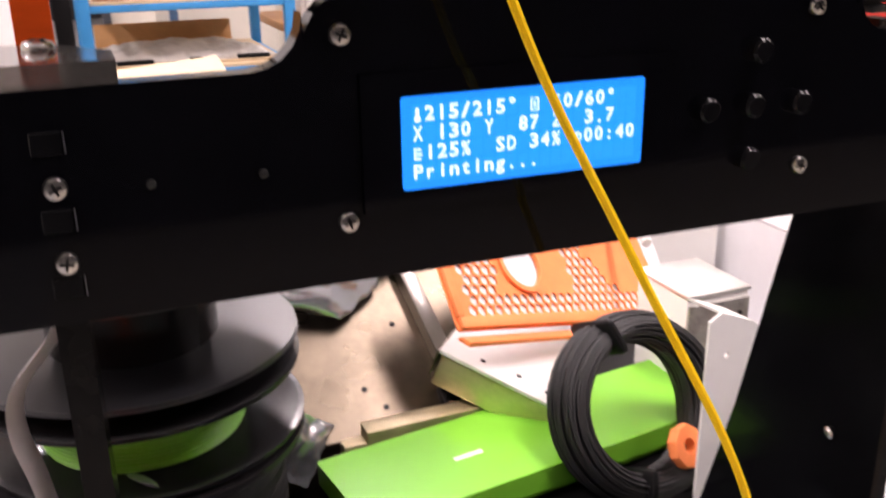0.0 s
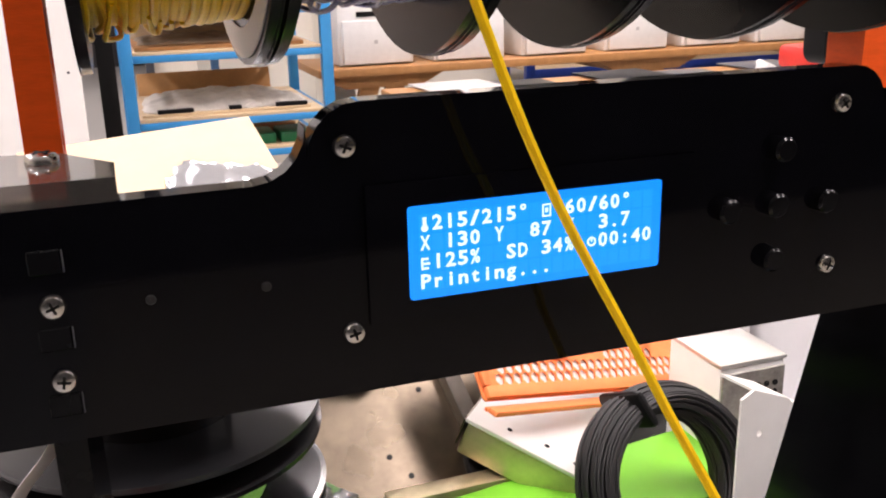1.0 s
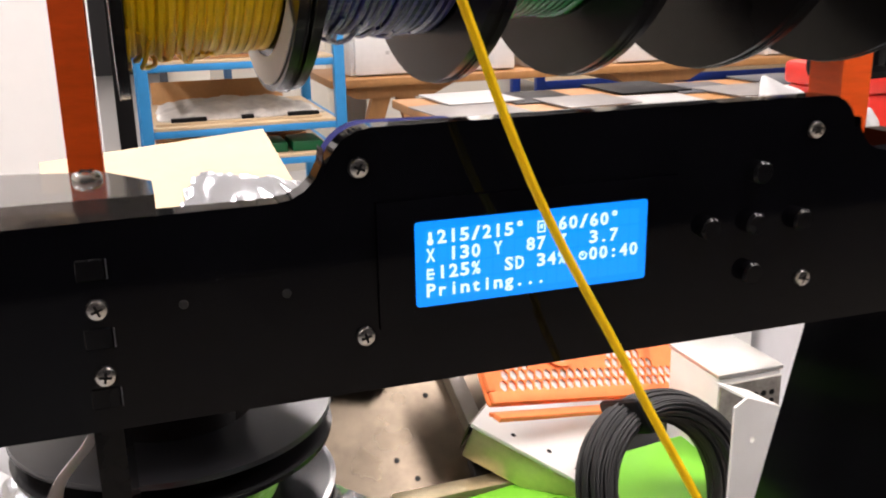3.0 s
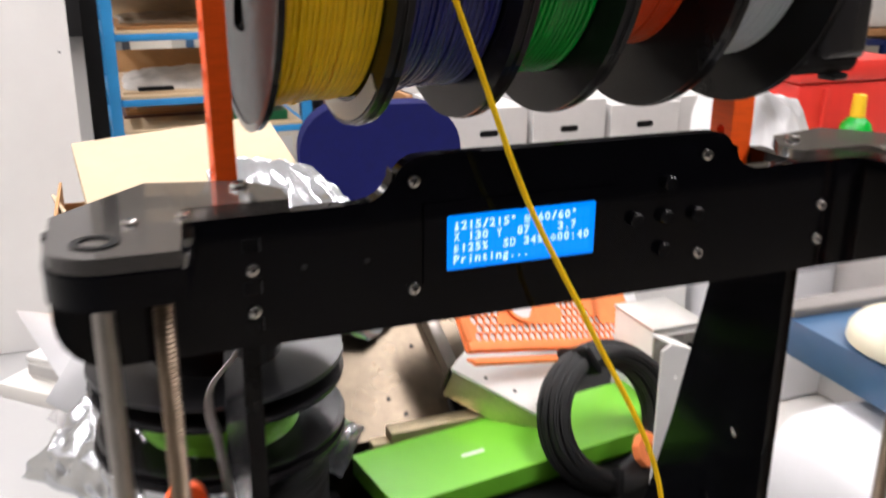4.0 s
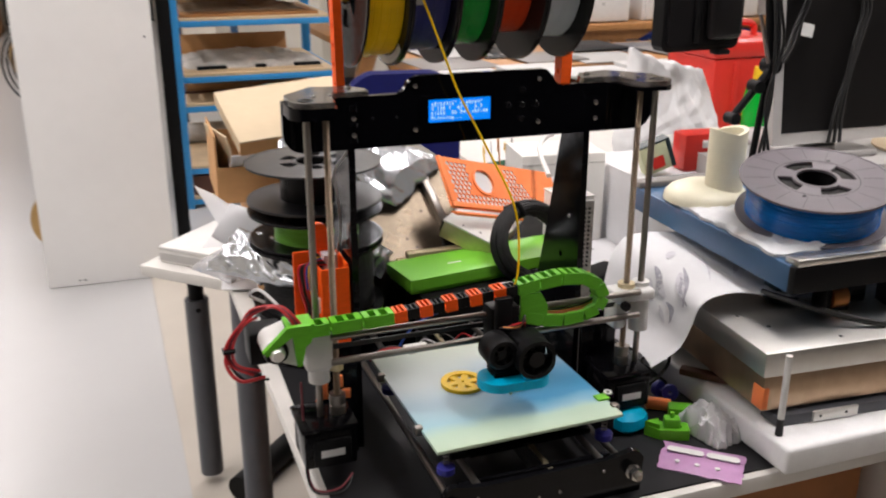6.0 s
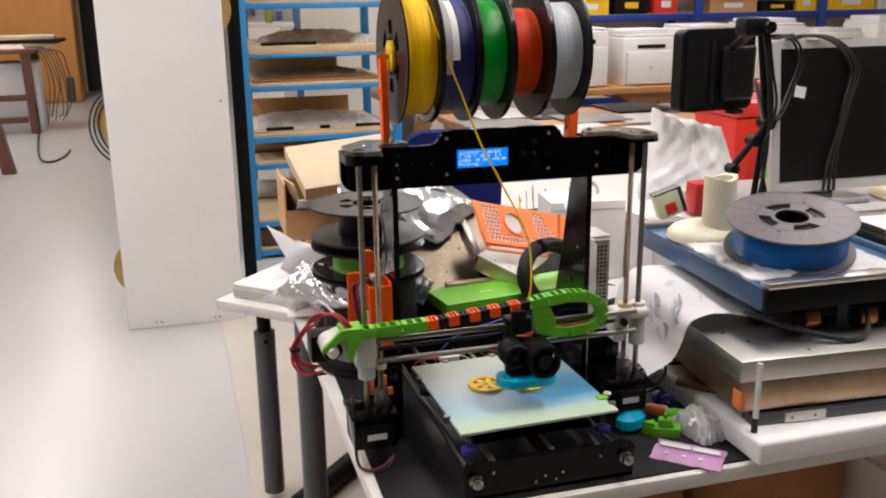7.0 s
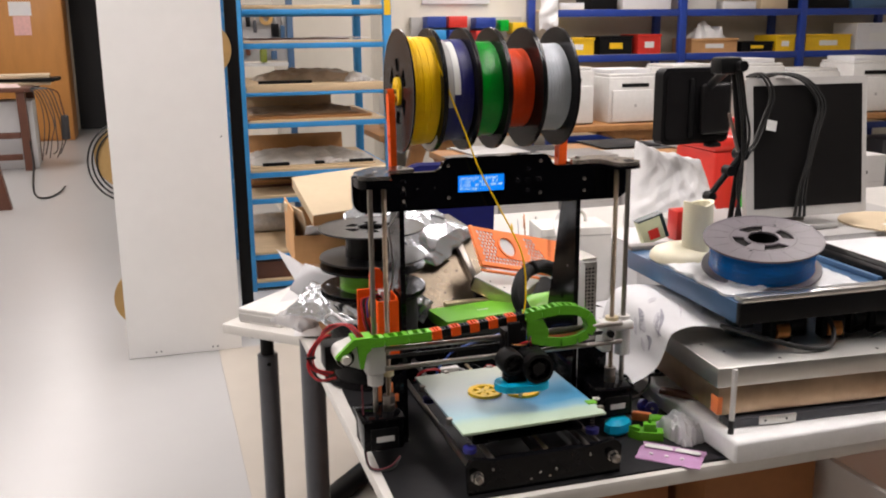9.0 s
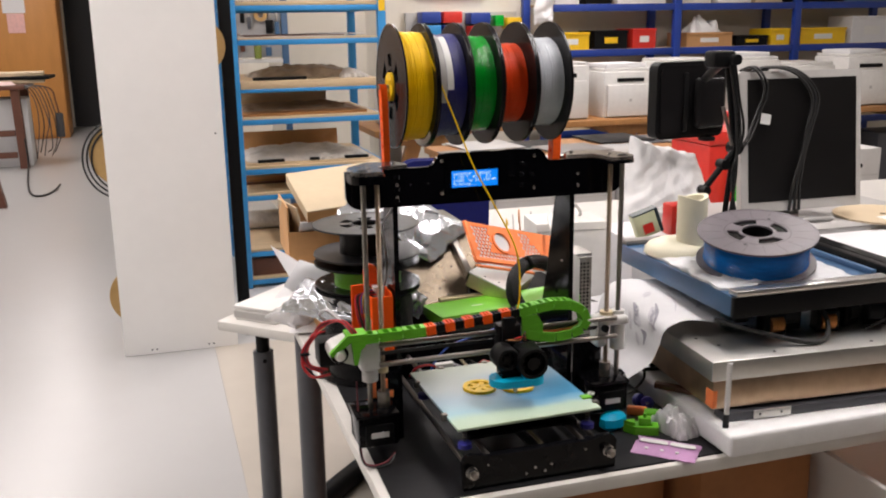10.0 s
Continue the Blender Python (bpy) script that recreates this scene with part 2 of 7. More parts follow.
def bed_material():
    """Pale print bed: lime residue along the front, a blue stained band that deepens to one side, chalky white behind."""
    m = mat("print_bed", (0.62, 0.74, 0.74), 0.46, vary=0.0, spec=0.35)
    nt = m.node_tree
    b = nt.nodes["Principled BSDF"]

    def math_node(op, a, b_):
        n = nt.nodes.new("ShaderNodeMath")
        n.operation = op
        for i, v in enumerate((a, b_)):
            if isinstance(v, (int, float)):
                n.inputs[i].default_value = v
            else:
                nt.links.new(v, n.inputs[i])
        return n.outputs[0]

    tc = nt.nodes.new("ShaderNodeTexCoord")
    sep = nt.nodes.new("ShaderNodeSeparateXYZ")
    nt.links.new(tc.outputs["Object"], sep.inputs[0])
    ns = nt.nodes.new("ShaderNodeTexNoise")
    ns.inputs["Scale"].default_value, ns.inputs["Detail"].default_value = 11, 5
    nt.links.new(tc.outputs["Object"], ns.inputs["Vector"])
    wob = math_node("MULTIPLY", ns.outputs["Fac"], 0.045)
    yy = math_node("ADD", sep.outputs["Y"], wob)
    rg = nt.nodes.new("ShaderNodeMapRange")
    rg.inputs["From Min"].default_value, rg.inputs["From Max"].default_value = -0.14, 0.11
    nt.links.new(yy, rg.inputs["Value"])
    cr = nt.nodes.new("ShaderNodeValToRGB")
    el = cr.color_ramp.elements
    el[0].position, el[0].color = 0.0, (0.46, 0.56, 0.42, 1)
    el[1].position, el[1].color = 1.0, (0.52, 0.57, 0.48, 1)
    for p, c in ((0.14, (0.44, 0.58, 0.46, 1)), (0.22, (0.34, 0.55, 0.62, 1)), (0.40, (0.42, 0.57, 0.66, 1)), (0.60, (0.55, 0.61, 0.62, 1))):
        el.new(p).color = c
    nt.links.new(rg.outputs[0], cr.inputs[0])
    # deeper blue towards the right, inside the band only
    xr = nt.nodes.new("ShaderNodeMapRange")
    xr.interpolation_type = "SMOOTHSTEP"
    xr.inputs["From Min"].default_value, xr.inputs["From Max"].default_value = -0.05, 0.04
    nt.links.new(sep.outputs["X"], xr.inputs["Value"])
    band = nt.nodes.new("ShaderNodeValToRGB")
    be = band.color_ramp.elements
    be[0].position, be[0].color = 0.16, (0, 0, 0, 1)
    be[1].position, be[1].color = 0.85, (0, 0, 0, 1)
    be.new(0.30).color = (0.95, 0.95, 0.95, 1)
    be.new(0.55).color = (0.8, 0.8, 0.8, 1)
    nt.links.new(rg.outputs[0], band.inputs[0])
    mask = math_node("MULTIPLY", xr.outputs[0], band.outputs[0])
    mx = nt.nodes.new("ShaderNodeMix")
    mx.data_type = "RGBA"
    mx.inputs[7].default_value = (0.035, 0.26, 0.48, 1)
    nt.links.new(mask, mx.inputs[0])
    nt.links.new(cr.outputs[0], mx.inputs[6])
    nt.links.new(mx.outputs[2], b.inputs["Base Color"])
    return m


BED = bed_material()


def lcd_material(name, colour, strength):
    m = bpy.data.materials.new(name)
    m.use_nodes = True
    b = m.node_tree.nodes["Principled BSDF"]
    b.inputs["Base Color"].default_value = (0.01, 0.02, 0.05, 1)
    b.inputs["Roughness"].default_value = 0.15
    b.inputs["Emission Color"].default_value = (*colour, 1)
    b.inputs["Emission Strength"].default_value = strength
    return m


LCD_BLUE = lcd_material("lcd_backlight", (0.0, 0.24, 1.0), 1.05)
LCD_CELL = lcd_material("lcd_cell", (0.004, 0.27, 1.0), 1.05)
LCD_TEXT = lcd_material("lcd_lettering", (0.62, 0.86, 1.0), 1.15)
TUBE = lcd_material("fluorescent_tube", (1.0, 0.96, 0.9), 9.0)

# ---- building helpers ----
ROOTS = {}


def thing(name, m=None, label="", category="", group="", kind=""):
    """An empty at a thing's base, which parents its parts."""
    ob = new(name)
    ob.empty_display_size = 0.05
    ob.matrix_world = m or Matrix()
    ROOTS[ob.name] = ob.matrix_world.copy()
    return tagged(ob, label, category, group, kind)


def mesh_of(bm, name, material, smooth=True):
    bmesh.ops.recalc_face_normals(bm, faces=bm.faces)
    me = bpy.data.meshes.new(name)
    bm.to_mesh(me)
    bm.free()
    me.materials.append(material)
    if material is SCREW:
        me.materials.append(BLACK_PLASTIC)
    if smooth:
        me.shade_smooth()
        me.set_sharp_from_angle(angle=radians(35))
    return me


def part(name, bm, material, parent, label="", world=False, smooth=True):
    """One mesh under a thing or a part. world: the bmesh is in world coordinates."""
    root = ROOTS[parent.name]
    if world:
        bm.transform(root.inverted())
    ob = new(name, mesh_of(bm, name, material, smooth))
    ob.parent = parent
    ROOTS[ob.name] = root
    return tagged(ob, label)


def single(name, bm, material, label, category, group="", kind="", m=None, smooth=True):
    """A thing of one mesh."""
    ob = new(name, mesh_of(bm, name, material, smooth))
    ob.matrix_world = m or Matrix()
    ROOTS[ob.name] = ob.matrix_world.copy()
    return tagged(ob, label, category, group, kind)


def B():
    return bmesh.new()


def box(bm, x0, x1, y0, y1, z0, z1, bevel=0.0, seg=2, m=None):
    mm = Matrix.Translation(((x0 + x1) / 2, (y0 + y1) / 2, (z0 + z1) / 2)) @ Matrix.Diagonal((x1 - x0, y1 - y0, z1 - z0, 1))
    g = bmesh.ops.create_cube(bm, size=1.0, matrix=mm)
    vs = set(g["verts"])
    if bevel:
        es = [e for e in bm.edges if e.verts[0] in vs and e.verts[1] in vs]
        r = bmesh.ops.bevel(bm, geom=es, offset=bevel, segments=seg, affect="EDGES", profile=0.5)
        vs = {v for v in vs if v.is_valid} | set(r["verts"])
    if m is not None:
        bmesh.ops.transform(bm, matrix=m, verts=list(vs))
    return bm


def cyl(bm, p0, p1, r, seg=20, r2=None, caps=True):
    p0, p1 = Vector(p0), Vector(p1)
    d = p1 - p0
    rot = d.to_track_quat("Z", "Y").to_matrix().to_4x4()
    bmesh.ops.create_cone(bm, cap_ends=caps, segments=seg, radius1=r, radius2=r if r2 is None else r2, depth=d.length,
                          matrix=Matrix.Translation((p0 + p1) / 2) @ rot)
    return bm


def prism(bm, outline, axis, a, b, holes=()):
    """A plate: a 2D outline (with round holes as (u, v, r, n)) pushed along an axis from a to b."""
    def place(u, v, w):
        return {"x": (w, u, v), "y": (u, w, v), "z": (u, v, w)}[axis]
    t = B()
    loops = [list(outline)] + [[(u + r * math.cos(2 * math.pi * k / n + 0.3), v + r * math.sin(2 * math.pi * k / n + 0.3)) for k in range(n)] for u, v, r, n in [h for h in holes if len(h) == 4]] + [list(h) for h in holes if len(h) != 4]
    es = []
    for lp in loops:
        vs = [t.verts.new(place(u, v, a)) for u, v in lp]
        es += [t.edges.new((vs[i], vs[(i + 1) % len(vs)])) for i in range(len(vs))]
    bmesh.ops.triangle_fill(t, use_beauty=True, use_dissolve=False, edges=es)
    fs = list(t.faces)
    r = bmesh.ops.extrude_face_region(t, geom=fs)
    d = Vector(place(0, 0, b)) - Vector(place(0, 0, a))
    bmesh.ops.translate(t, vec=d, verts=[v for v in r["geom"] if isinstance(v, bmesh.types.BMVert)])
    bmesh.ops.recalc_face_normals(t, faces=t.faces)
    me = bpy.data.meshes.new("tmp")
    t.to_mesh(me)
    t.free()
    bm.from_mesh(me)
    bpy.data.meshes.remove(me)
    return bm


def arc(cx, cy, r, a0, a1, n=6):
    return [(cx + r * math.cos(radians(a0 + (a1 - a0) * k / n)), cy + r * math.sin(radians(a0 + (a1 - a0) * k / n))) for k in range(n + 1)]


def rrect(x0, x1, y0, y1, r, n=5):
    return arc(x1 - r, y0 + r, r, -90, 0, n) + arc(x1 - r, y1 - r, r, 0, 90, n) + arc(x0 + r, y1 - r, r, 90, 180, n) + arc(x0 + r, y0 + r, r, 180, 270, n)


def lathe(bm, profile, m=None, seg=40, closed=True):
    """Turn a (radius, height) profile round z."""
    rings = []
    m = m or Matrix()
    for r, h in profile:
        rings.append([bm.verts.new(m @ Vector((r * math.cos(2 * math.pi * k / seg), r * math.sin(2 * math.pi * k / seg), h))) for k in range(seg)])
    pairs = list(zip(rings, rings[1:])) + ([(rings[-1], rings[0])] if closed else [])
    for a, b in pairs:
        for k in range(seg):
            bm.faces.new((a[k], a[(k + 1) % seg], b[(k + 1) % seg], b[k]))
    return bm


def smooth_path(points, n=8):
    """A Catmull-Rom line through the points."""
    p = [Vector(q) for q in points]
    p = [p[0] * 2 - p[1]] + p + [p[-1] * 2 - p[-2]]
    out = []
    for i in range(1, len(p) - 2):
        for k in range(n):
            t = k / n
            out.append(0.5 * (2 * p[i] + (p[i + 1] - p[i - 1]) * t + (2 * p[i - 1] - 5 * p[i] + 4 * p[i + 1] - p[i + 2]) * t * t
                              + (3 * p[i] - p[i - 1] - 3 * p[i + 1] + p[i + 2]) * t * t * t))
    return out + [p[-2]]


def tube(bm, points, r, seg=8, n=8, flat=1.0):
    """A cable, wire or rod along a smooth line; flat squashes it into a ribbon."""
    pts = smooth_path(points, n)
    rings, side = [], Vector((0, 0, 1))
    for i, p in enumerate(pts):
        d = (pts[min(i + 1, len(pts) - 1)] - pts[max(i - 1, 0)]).normalized()
        u = side - d * side.dot(d)
        u = (u if u.length > 1e-3 else d.orthogonal()).normalized()
        side = u
        w = d.cross(u)
        rings.append([bm.verts.new(p + r * (math.cos(2 * math.pi * k / seg) * u + flat * math.sin(2 * math.pi * k / seg) * w)) for k in range(seg)])
    for a, b in zip(rings, rings[1:]):
        for k in range(seg):
            bm.faces.new((a[k], a[(k + 1) % seg], b[(k + 1) % seg], b[k]))
    bm.faces.new(rings[0][::-1])
    bm.faces.new(rings[-1])
    return bm


def crumple(bm, m, nx, ny, sx, sy, height, amp, seed, freq=18.0, thick=0.004):
    """A crumpled bag: two skins with sharp folds, meeting at the rim."""
    rnd = random.Random(seed)
    off = Vector((rnd.random() * 50, rnd.random() * 50, rnd.random() * 50))
    creases = [(rnd.uniform(0, 3.14), f, w) for f, w in ((0.45, 0.9), (0.6, 0.8), (0.95, 0.6), (1.5, 0.35))]
    top, bot = {}, {}
    for i in range(nx + 1):
        for j in range(ny + 1):
            u, v = i / nx * 2 - 1, j / ny * 2 - 1
            swell = max(0.0, (1 - u * u)) ** 0.5 * max(0.0, (1 - v * v)) ** 0.5
            q = Vector((u * sx, v * sy, 0)) * freq + off
            fold = 0.0
            for a, f, w in creases:
                ph = (q.x * math.cos(a) + q.y * math.sin(a)) * f + 0.9 * noise.noise(q * 0.45 + Vector((a, f, 0)))
                fold += w * (abs(ph - math.floor(ph) - 0.5) * 2 - 0.5)
            edge = 0.04 * noise.noise(Vector((u * 2.1, v * 2.1, 0)) * 2 + off)
            x, y = u * sx * (1 + edge * 2), v * sy * (1 + edge * 2)
            x += 0.3 * amp * noise.noise(q * 1.3)
            y += 0.3 * amp * noise.noise(q * 1.3 + off)
            z = height * swell + amp * fold * min(1, swell * 2.5)
            top[i, j] = bm.verts.new(m @ Vector((x, y, max(z, 0) + thick)))
            bot[i, j] = bm.verts.new(m @ Vector((x, y, 0)))
    for i in range(nx):
        for j in range(ny):
            bm.faces.new((top[i, j], top[i + 1, j], top[i + 1, j + 1], top[i, j + 1]))
            bm.faces.new((bot[i, j], bot[i, j + 1], bot[i + 1, j + 1], bot[i + 1, j]))
    rim = [(i, 0) for i in range(nx)] + [(nx, j) for j in range(ny)] + [(i, ny) for i in range(nx, 0, -1)] + [(0, j) for j in range(ny, 0, -1)]
    for a, b in zip(rim, rim[1:] + rim[:1]):
        bm.faces.new((top[a], bot[a], bot[b], top[b]))
    return bm


def screw_head(bm, p, r, axis="-y", turn=None):
    """A domed cross-head screw; the faces of its dark cross take the second material."""
    rot = {"-y": Matrix.Rotation(radians(90), 4, "X"), "z": Matrix()}[axis]
    m = Matrix.Translation(p) @ rot
    lathe(bm, [(r, 0), (r, r * 0.25), (r * 0.85, r * 0.5), (r * 0.5, r * 0.62), (0.0001, r * 0.64)], m, 18, closed=False)
    n = len(bm.faces)
    turn = 37.0 * (p[0] * 311 + p[2] * 173) if turn is None else turn
    for a in (0, 90):
        box(bm, -r * 0.55, r * 0.55, -r * 0.11, r * 0.11, r * 0.55, r * 0.665, m=m @ Matrix.Rotation(radians(turn + a), 4, "Z"))
    for f in list(bm.faces)[n:]:
        f.material_index = 1
    return bm

# ---- the room ----
X0, X1, Y0, Y1, CZ = -4.5, 6.5, -3.6, 13.2, 2.95


def slab(name, x0, x1, y0, y1, z0, z1, material, label, category, bevel=0.0):
    return single(name, box(B(), x0, x1, y0, y1, z0, z1, bevel), material, label, category, kind="structure")


slab("floor", X0, X1, Y0, Y1, -0.12, 0.0, FLOOR, "polished pale grey sheet floor with soft reflections", "floor")
slab("floor_strip", -0.29, X1 - 0.01, Y0 + 0.01, 2.66, 0.0, 0.004, FLOOR_WARM, "warmer pale floor covering beside the grey aisle", "floor")
slab("ceiling", X0, X1, Y0, Y1, CZ, CZ + 0.15, CEIL, "plain white painted ceiling", "ceiling")
slab("wall_west", X0 - 0.2, X0, Y0 - 0.2, Y1 + 0.2, 0, CZ, WALL, "cream painted wall", "wall")
slab("wall_east", X1, X1 + 0.2, Y0 - 0.2, Y1 + 0.2, 0, CZ, WALL, "cream painted wall", "wall")
# unseen wall, added near black so the glossy plates reflect little
slab("wall_south", X0, X1, Y0 - 0.2, Y0, 0, CZ, DARK_VOID, "unseen wall behind the camera, coloured near black", "wall")
# far wall with a doorway darkened by colour, and the nearer wall behind the blue shelving
slab("wall_north", X0, -1.52, Y1 - 0.2, Y1, 0, CZ, WALL, "cream painted wall", "wall")
slab("wall_partition", 0.55, X1, 5.75, 5.9, 0, CZ, WALL, "cream painted wall behind the shelving", "wall")
slab("wall_aisle", 0.40, 0.55, 5.75, Y1, 0, CZ, WALL, "cream painted wall along the aisle", "wall")
slab("wall_dark_recess", -1.52, 0.40, Y1 - 0.15, Y1 + 0.2, 0, CZ, DARK_VOID, "recess at the end of the aisle, its shade put into a near-black colour", "wall")
slab("column", 1.02, 1.18, 4.9, 5.2, 0, CZ, WALL, "cream painted square column", "column")

for lx, ly in LAMP_ROWS:
    lamp = thing("ceiling_light", pose(lx, ly, CZ), "white ceiling fitting with two glowing fluorescent tubes", "ceiling light", "ceiling lights")
    part("housing", box(B(), -0.17, 0.17, -0.76, 0.76, -0.045, 0, 0.006), WHITE_METAL, lamp)
    for dx in (-0.08, 0.08):
        part("tube", cyl(B(), (dx, -0.73, -0.062), (dx, 0.73, -0.062), 0.014, 12), TUBE, lamp, "glowing white tube")

# ---- tables ----
TZ = 0.72


def table_leg(parent, x, y, top, r=0.028, bare=False):
    """A round telescopic leg: a thin black tube sliding in a thick one with a locking hole."""
    neck = top - (0.026 if bare else 0.095)
    leg = part("leg", lathe(B(), [(0.001, 0.03), (r, 0.03), (r, neck - 0.002), (r - 0.002, neck), (0.001, neck)], Matrix.Translation((x, y, 0)), 28, closed=False), LEG_GREY, parent, "dark grey round steel leg", world=True)
    if bare:
        return leg
    part("inner_tube", lathe(B(), [(0.001, neck + 0.0004), (r * 0.66, neck + 0.0004), (r * 0.66, top - 0.035), (0.001, top - 0.035)], Matrix.Translation((x, y, 0)), 24, closed=False), BLACK_PLASTIC, leg, "black inner tube", world=True)
    part("locking_hole", cyl(B(), (x, y - r - 0.0006, neck - 0.022), (x, y - r + 0.004, neck - 0.022), 0.006, 12), BLACK_PLASTIC, leg, world=True)
    part("bracket", box(B(), x - 0.045, x + 0.045, y - 0.035, y + 0.035, top - 0.0348, top - 0.0245, 0.002), BLACK_PLASTIC, leg, world=True)
    return leg


desk = thing("desk", pose(0.7, 0.3, 0), "white-edged work desk covered with a black desk mat", "desk")
part("desktop", box(B(), -0.205, 1.75, -0.215, 0.80, TZ - 0.026, TZ - 0.003, 0.003), TABLE_WHITE, desk, "white laminate top with worn edge", world=True)
table_leg(desk, -0.176, 0.67, TZ - 0.002, bare=True)
table_leg(desk, 1.65, 0.72, TZ - 0.002)
table_leg(desk, 1.65, -0.12, TZ - 0.002)
table_leg(desk, -0.05, -0.1, TZ - 0.002)
single("desk_mat", prism(B(), [(-0.192, -0.202), (0.34, -0.205), (0.34, 0.79), (-0.172, 0.79)], "z", TZ - 0.0028, TZ), MAT_BLACK, "thin black mat lying on the desk", "desk mat")

back_table = thing("side_table", pose(-0.352, 1.10, 0, 0, 0, -44), "low white table with round grey legs", "table")
part("tabletop", box(B(), 0, 0.95, 0, 0.9, 0.585, 0.612, 0.004), TABLE_WHITE, back_table, "white laminate top")
ROOTS_M = ROOTS[back_table.name]
for lx, ly in ((0.07, 0.10), (0.85, 0.1), (0.85, 0.8), (0.07, 0.8)):
    q = ROOTS_M @ Vector((lx, ly, 0))
    table_leg(back_table, q.x, q.y, 0.60)
part("foot_rail", cyl(B(), (-0.18, 1.01, 0.034), (0.25, 1.46, 0.034), 0.033, 18), BLACK_PLASTIC, back_table, "black steel foot tube", world=True)

# ---- the 3D printer ----
printer = thing("printer_3d", pose(0.026, 0, TZ), "black acrylic desktop 3D printer, printing with yellow filament", "3D printer")


def P(name, bm, material, label="", parent=None, smooth=True):
    return part(name, bm, material, parent or printer, label, world=True, smooth=smooth)


# upper cross plate
CX = 0.026
outline = ([(-0.205, 1.166)] + arc(-0.183, 1.130, 0.022, 180, 270, 6) + arc(0.235, 1.128, 0.022, 270, 360, 6) + [(0.257, 1.166)]
           + arc(0.131, 1.178, 0.012, -90, -180, 5) + arc(0.105, 1.174, 0.012, 0, 90, 5) + arc(-0.049, 1.172, 0.014, 90, 180, 5)
           + arc(-0.077, 1.181, 0.014, 0, -90, 5))
plate = P("cross_plate", prism(B(), outline, "y", 0.0, 0.008), ACRYLIC, "glossy black acrylic plate with a screen")
for sx, sz in ((-0.0535, 1.175), (-0.0535, 1.125), (0.1005, 1.175), (0.1005, 1.124), (-0.1255, 1.143), (-0.1255, 1.124), (0.1775, 1.142), (0.1775, 1.123)):
    s = P("screw", screw_head(B(), (sx, 0, sz), 0.0030), SCREW, "", plate)
for sx, sz in ((-0.1035, 1.1415), (-0.0755, 1.141)):
    P("screw", screw_head(B(), (sx, 0, sz), 0.0013), BLACK_RUBBER, "dark screw", plate)
for sz in (1.1538, 1.1347, 1.1175):
    tab = P("tab", box(B(), -0.1297, -0.1222, -0.0005, 0.001, sz - 0.0030, sz + 0.0030, 0.0004, 1), ACRYLIC_SIDE, "end of a side plate's tab", plate)
    P("tab_edge", box(B(), -0.1221, -0.1218, -0.0007, 0.001, sz - 0.0026, sz + 0.0028), LEG_GREY, "thin grey slot edge", tab)
for kx, kz in ((0.079, 1.163), (0.078, 1.146), (0.061, 1.146), (0.0965, 1.1455), (0.078, 1.129)):
    P("button", lathe(B(), [(0.0038, 0), (0.0038, 0.0032), (0.003, 0.004), (0.0001, 0.004)], Matrix.Translation((kx, 0, kz)) @ Matrix.Rotation(radians(90), 4, "X"), 18, closed=False), ACRYLIC_SIDE, "round black key", plate)

# display
lcd = P("display", prism(B(), [(-0.049, 1.1265), (0.049, 1.1265), (0.049, 1.1645), (-0.049, 1.1645)], "y", -0.0012, 0.002), ACRYLIC, "lit blue character display", plate)
P("lit_area", prism(B(), rrect(-0.038, 0.038, 1.1321, 1.1579, 0.001, 3), "y", -0.0016, -0.0010), LCD_BLUE, "glowing blue area", lcd, smooth=False)
CELL_W, CELL_H, LX, LZ = 0.00352, 0.00535, -0.0352, 1.1556
cells = B()
for r in range(4):
    for c in range(20):
        x, z = LX + c * CELL_W, LZ - r * CELL_H
        box(cells, x + 0.0002, x + CELL_W - 0.0002, -0.00185, -0.0015, z - CELL_H + 0.0003, z - 0.0002)
P("cell_grid", cells, LCD_CELL, "paler character cells", lcd, smooth=False)["kind"] = "stuff"
LINES = [".215/215\u00b0   60/60\u00b0", "X 130 Y  87 Z  3.7", " 125%  SD 34%  00:40", "Printing..."]


def lettering(bm, text, x, z, w, h, y):
    """Characters of the built-in font, each fitted to its cell."""
    for k, ch in enumerate(text):
        if ch == " ":
            continue
        cu = bpy.data.curves.new("glyph", "FONT")
        cu.body, cu.size, cu.resolution_u = ch, 1.0, 2
        cu.offset = 0.028
        ob = bpy.data.objects.new("glyph", cu)
        me = ob.to_mesh()
        xs = [v.co.x for v in me.vertices]
        if xs:
            x0, x1 = min(xs), max(xs)
            wide = ch not in "1.:i\u00b0tlr"
            s = (w * 0.80 / max(x1 - x0, 1e-3)) if wide else h * 1.15
            cx = x + (k + 0.46) * w
            vs = [bm.verts.new((cx + (v.co.x - (x0 + x1) / 2) * s, y, z + v.co.y * h * 1.12)) for v in me.vertices]
            for p in me.polygons:
                try:
                    bm.faces.new([vs[i] for i in p.vertices])
                except ValueError:
                    pass
        ob.to_mesh_clear()
        bpy.data.objects.remove(ob)
        bpy.data.curves.remove(cu)
    return bm


for r, text in enumerate(LINES):
    P("lettering", lettering(B(), text, LX, LZ - (r + 1) * CELL_H + 0.0011, CELL_W, CELL_H * 0.92, -0.0021), LCD_TEXT, "pale lettering", lcd, smooth=False)
icon = B()
lathe(icon, [(0.0001, 0), (0.0010, 0)], Matrix.Translation((LX + 0.0016, -0.0021, LZ - CELL_H + 0.0016)) @ Matrix.Rotation(radians(90), 4, "X"), 12, closed=False)
box(icon, LX + 0.0011, LX + 0.0021, -0.0022, -0.0020, LZ - CELL_H + 0.0020, LZ - 0.0008)
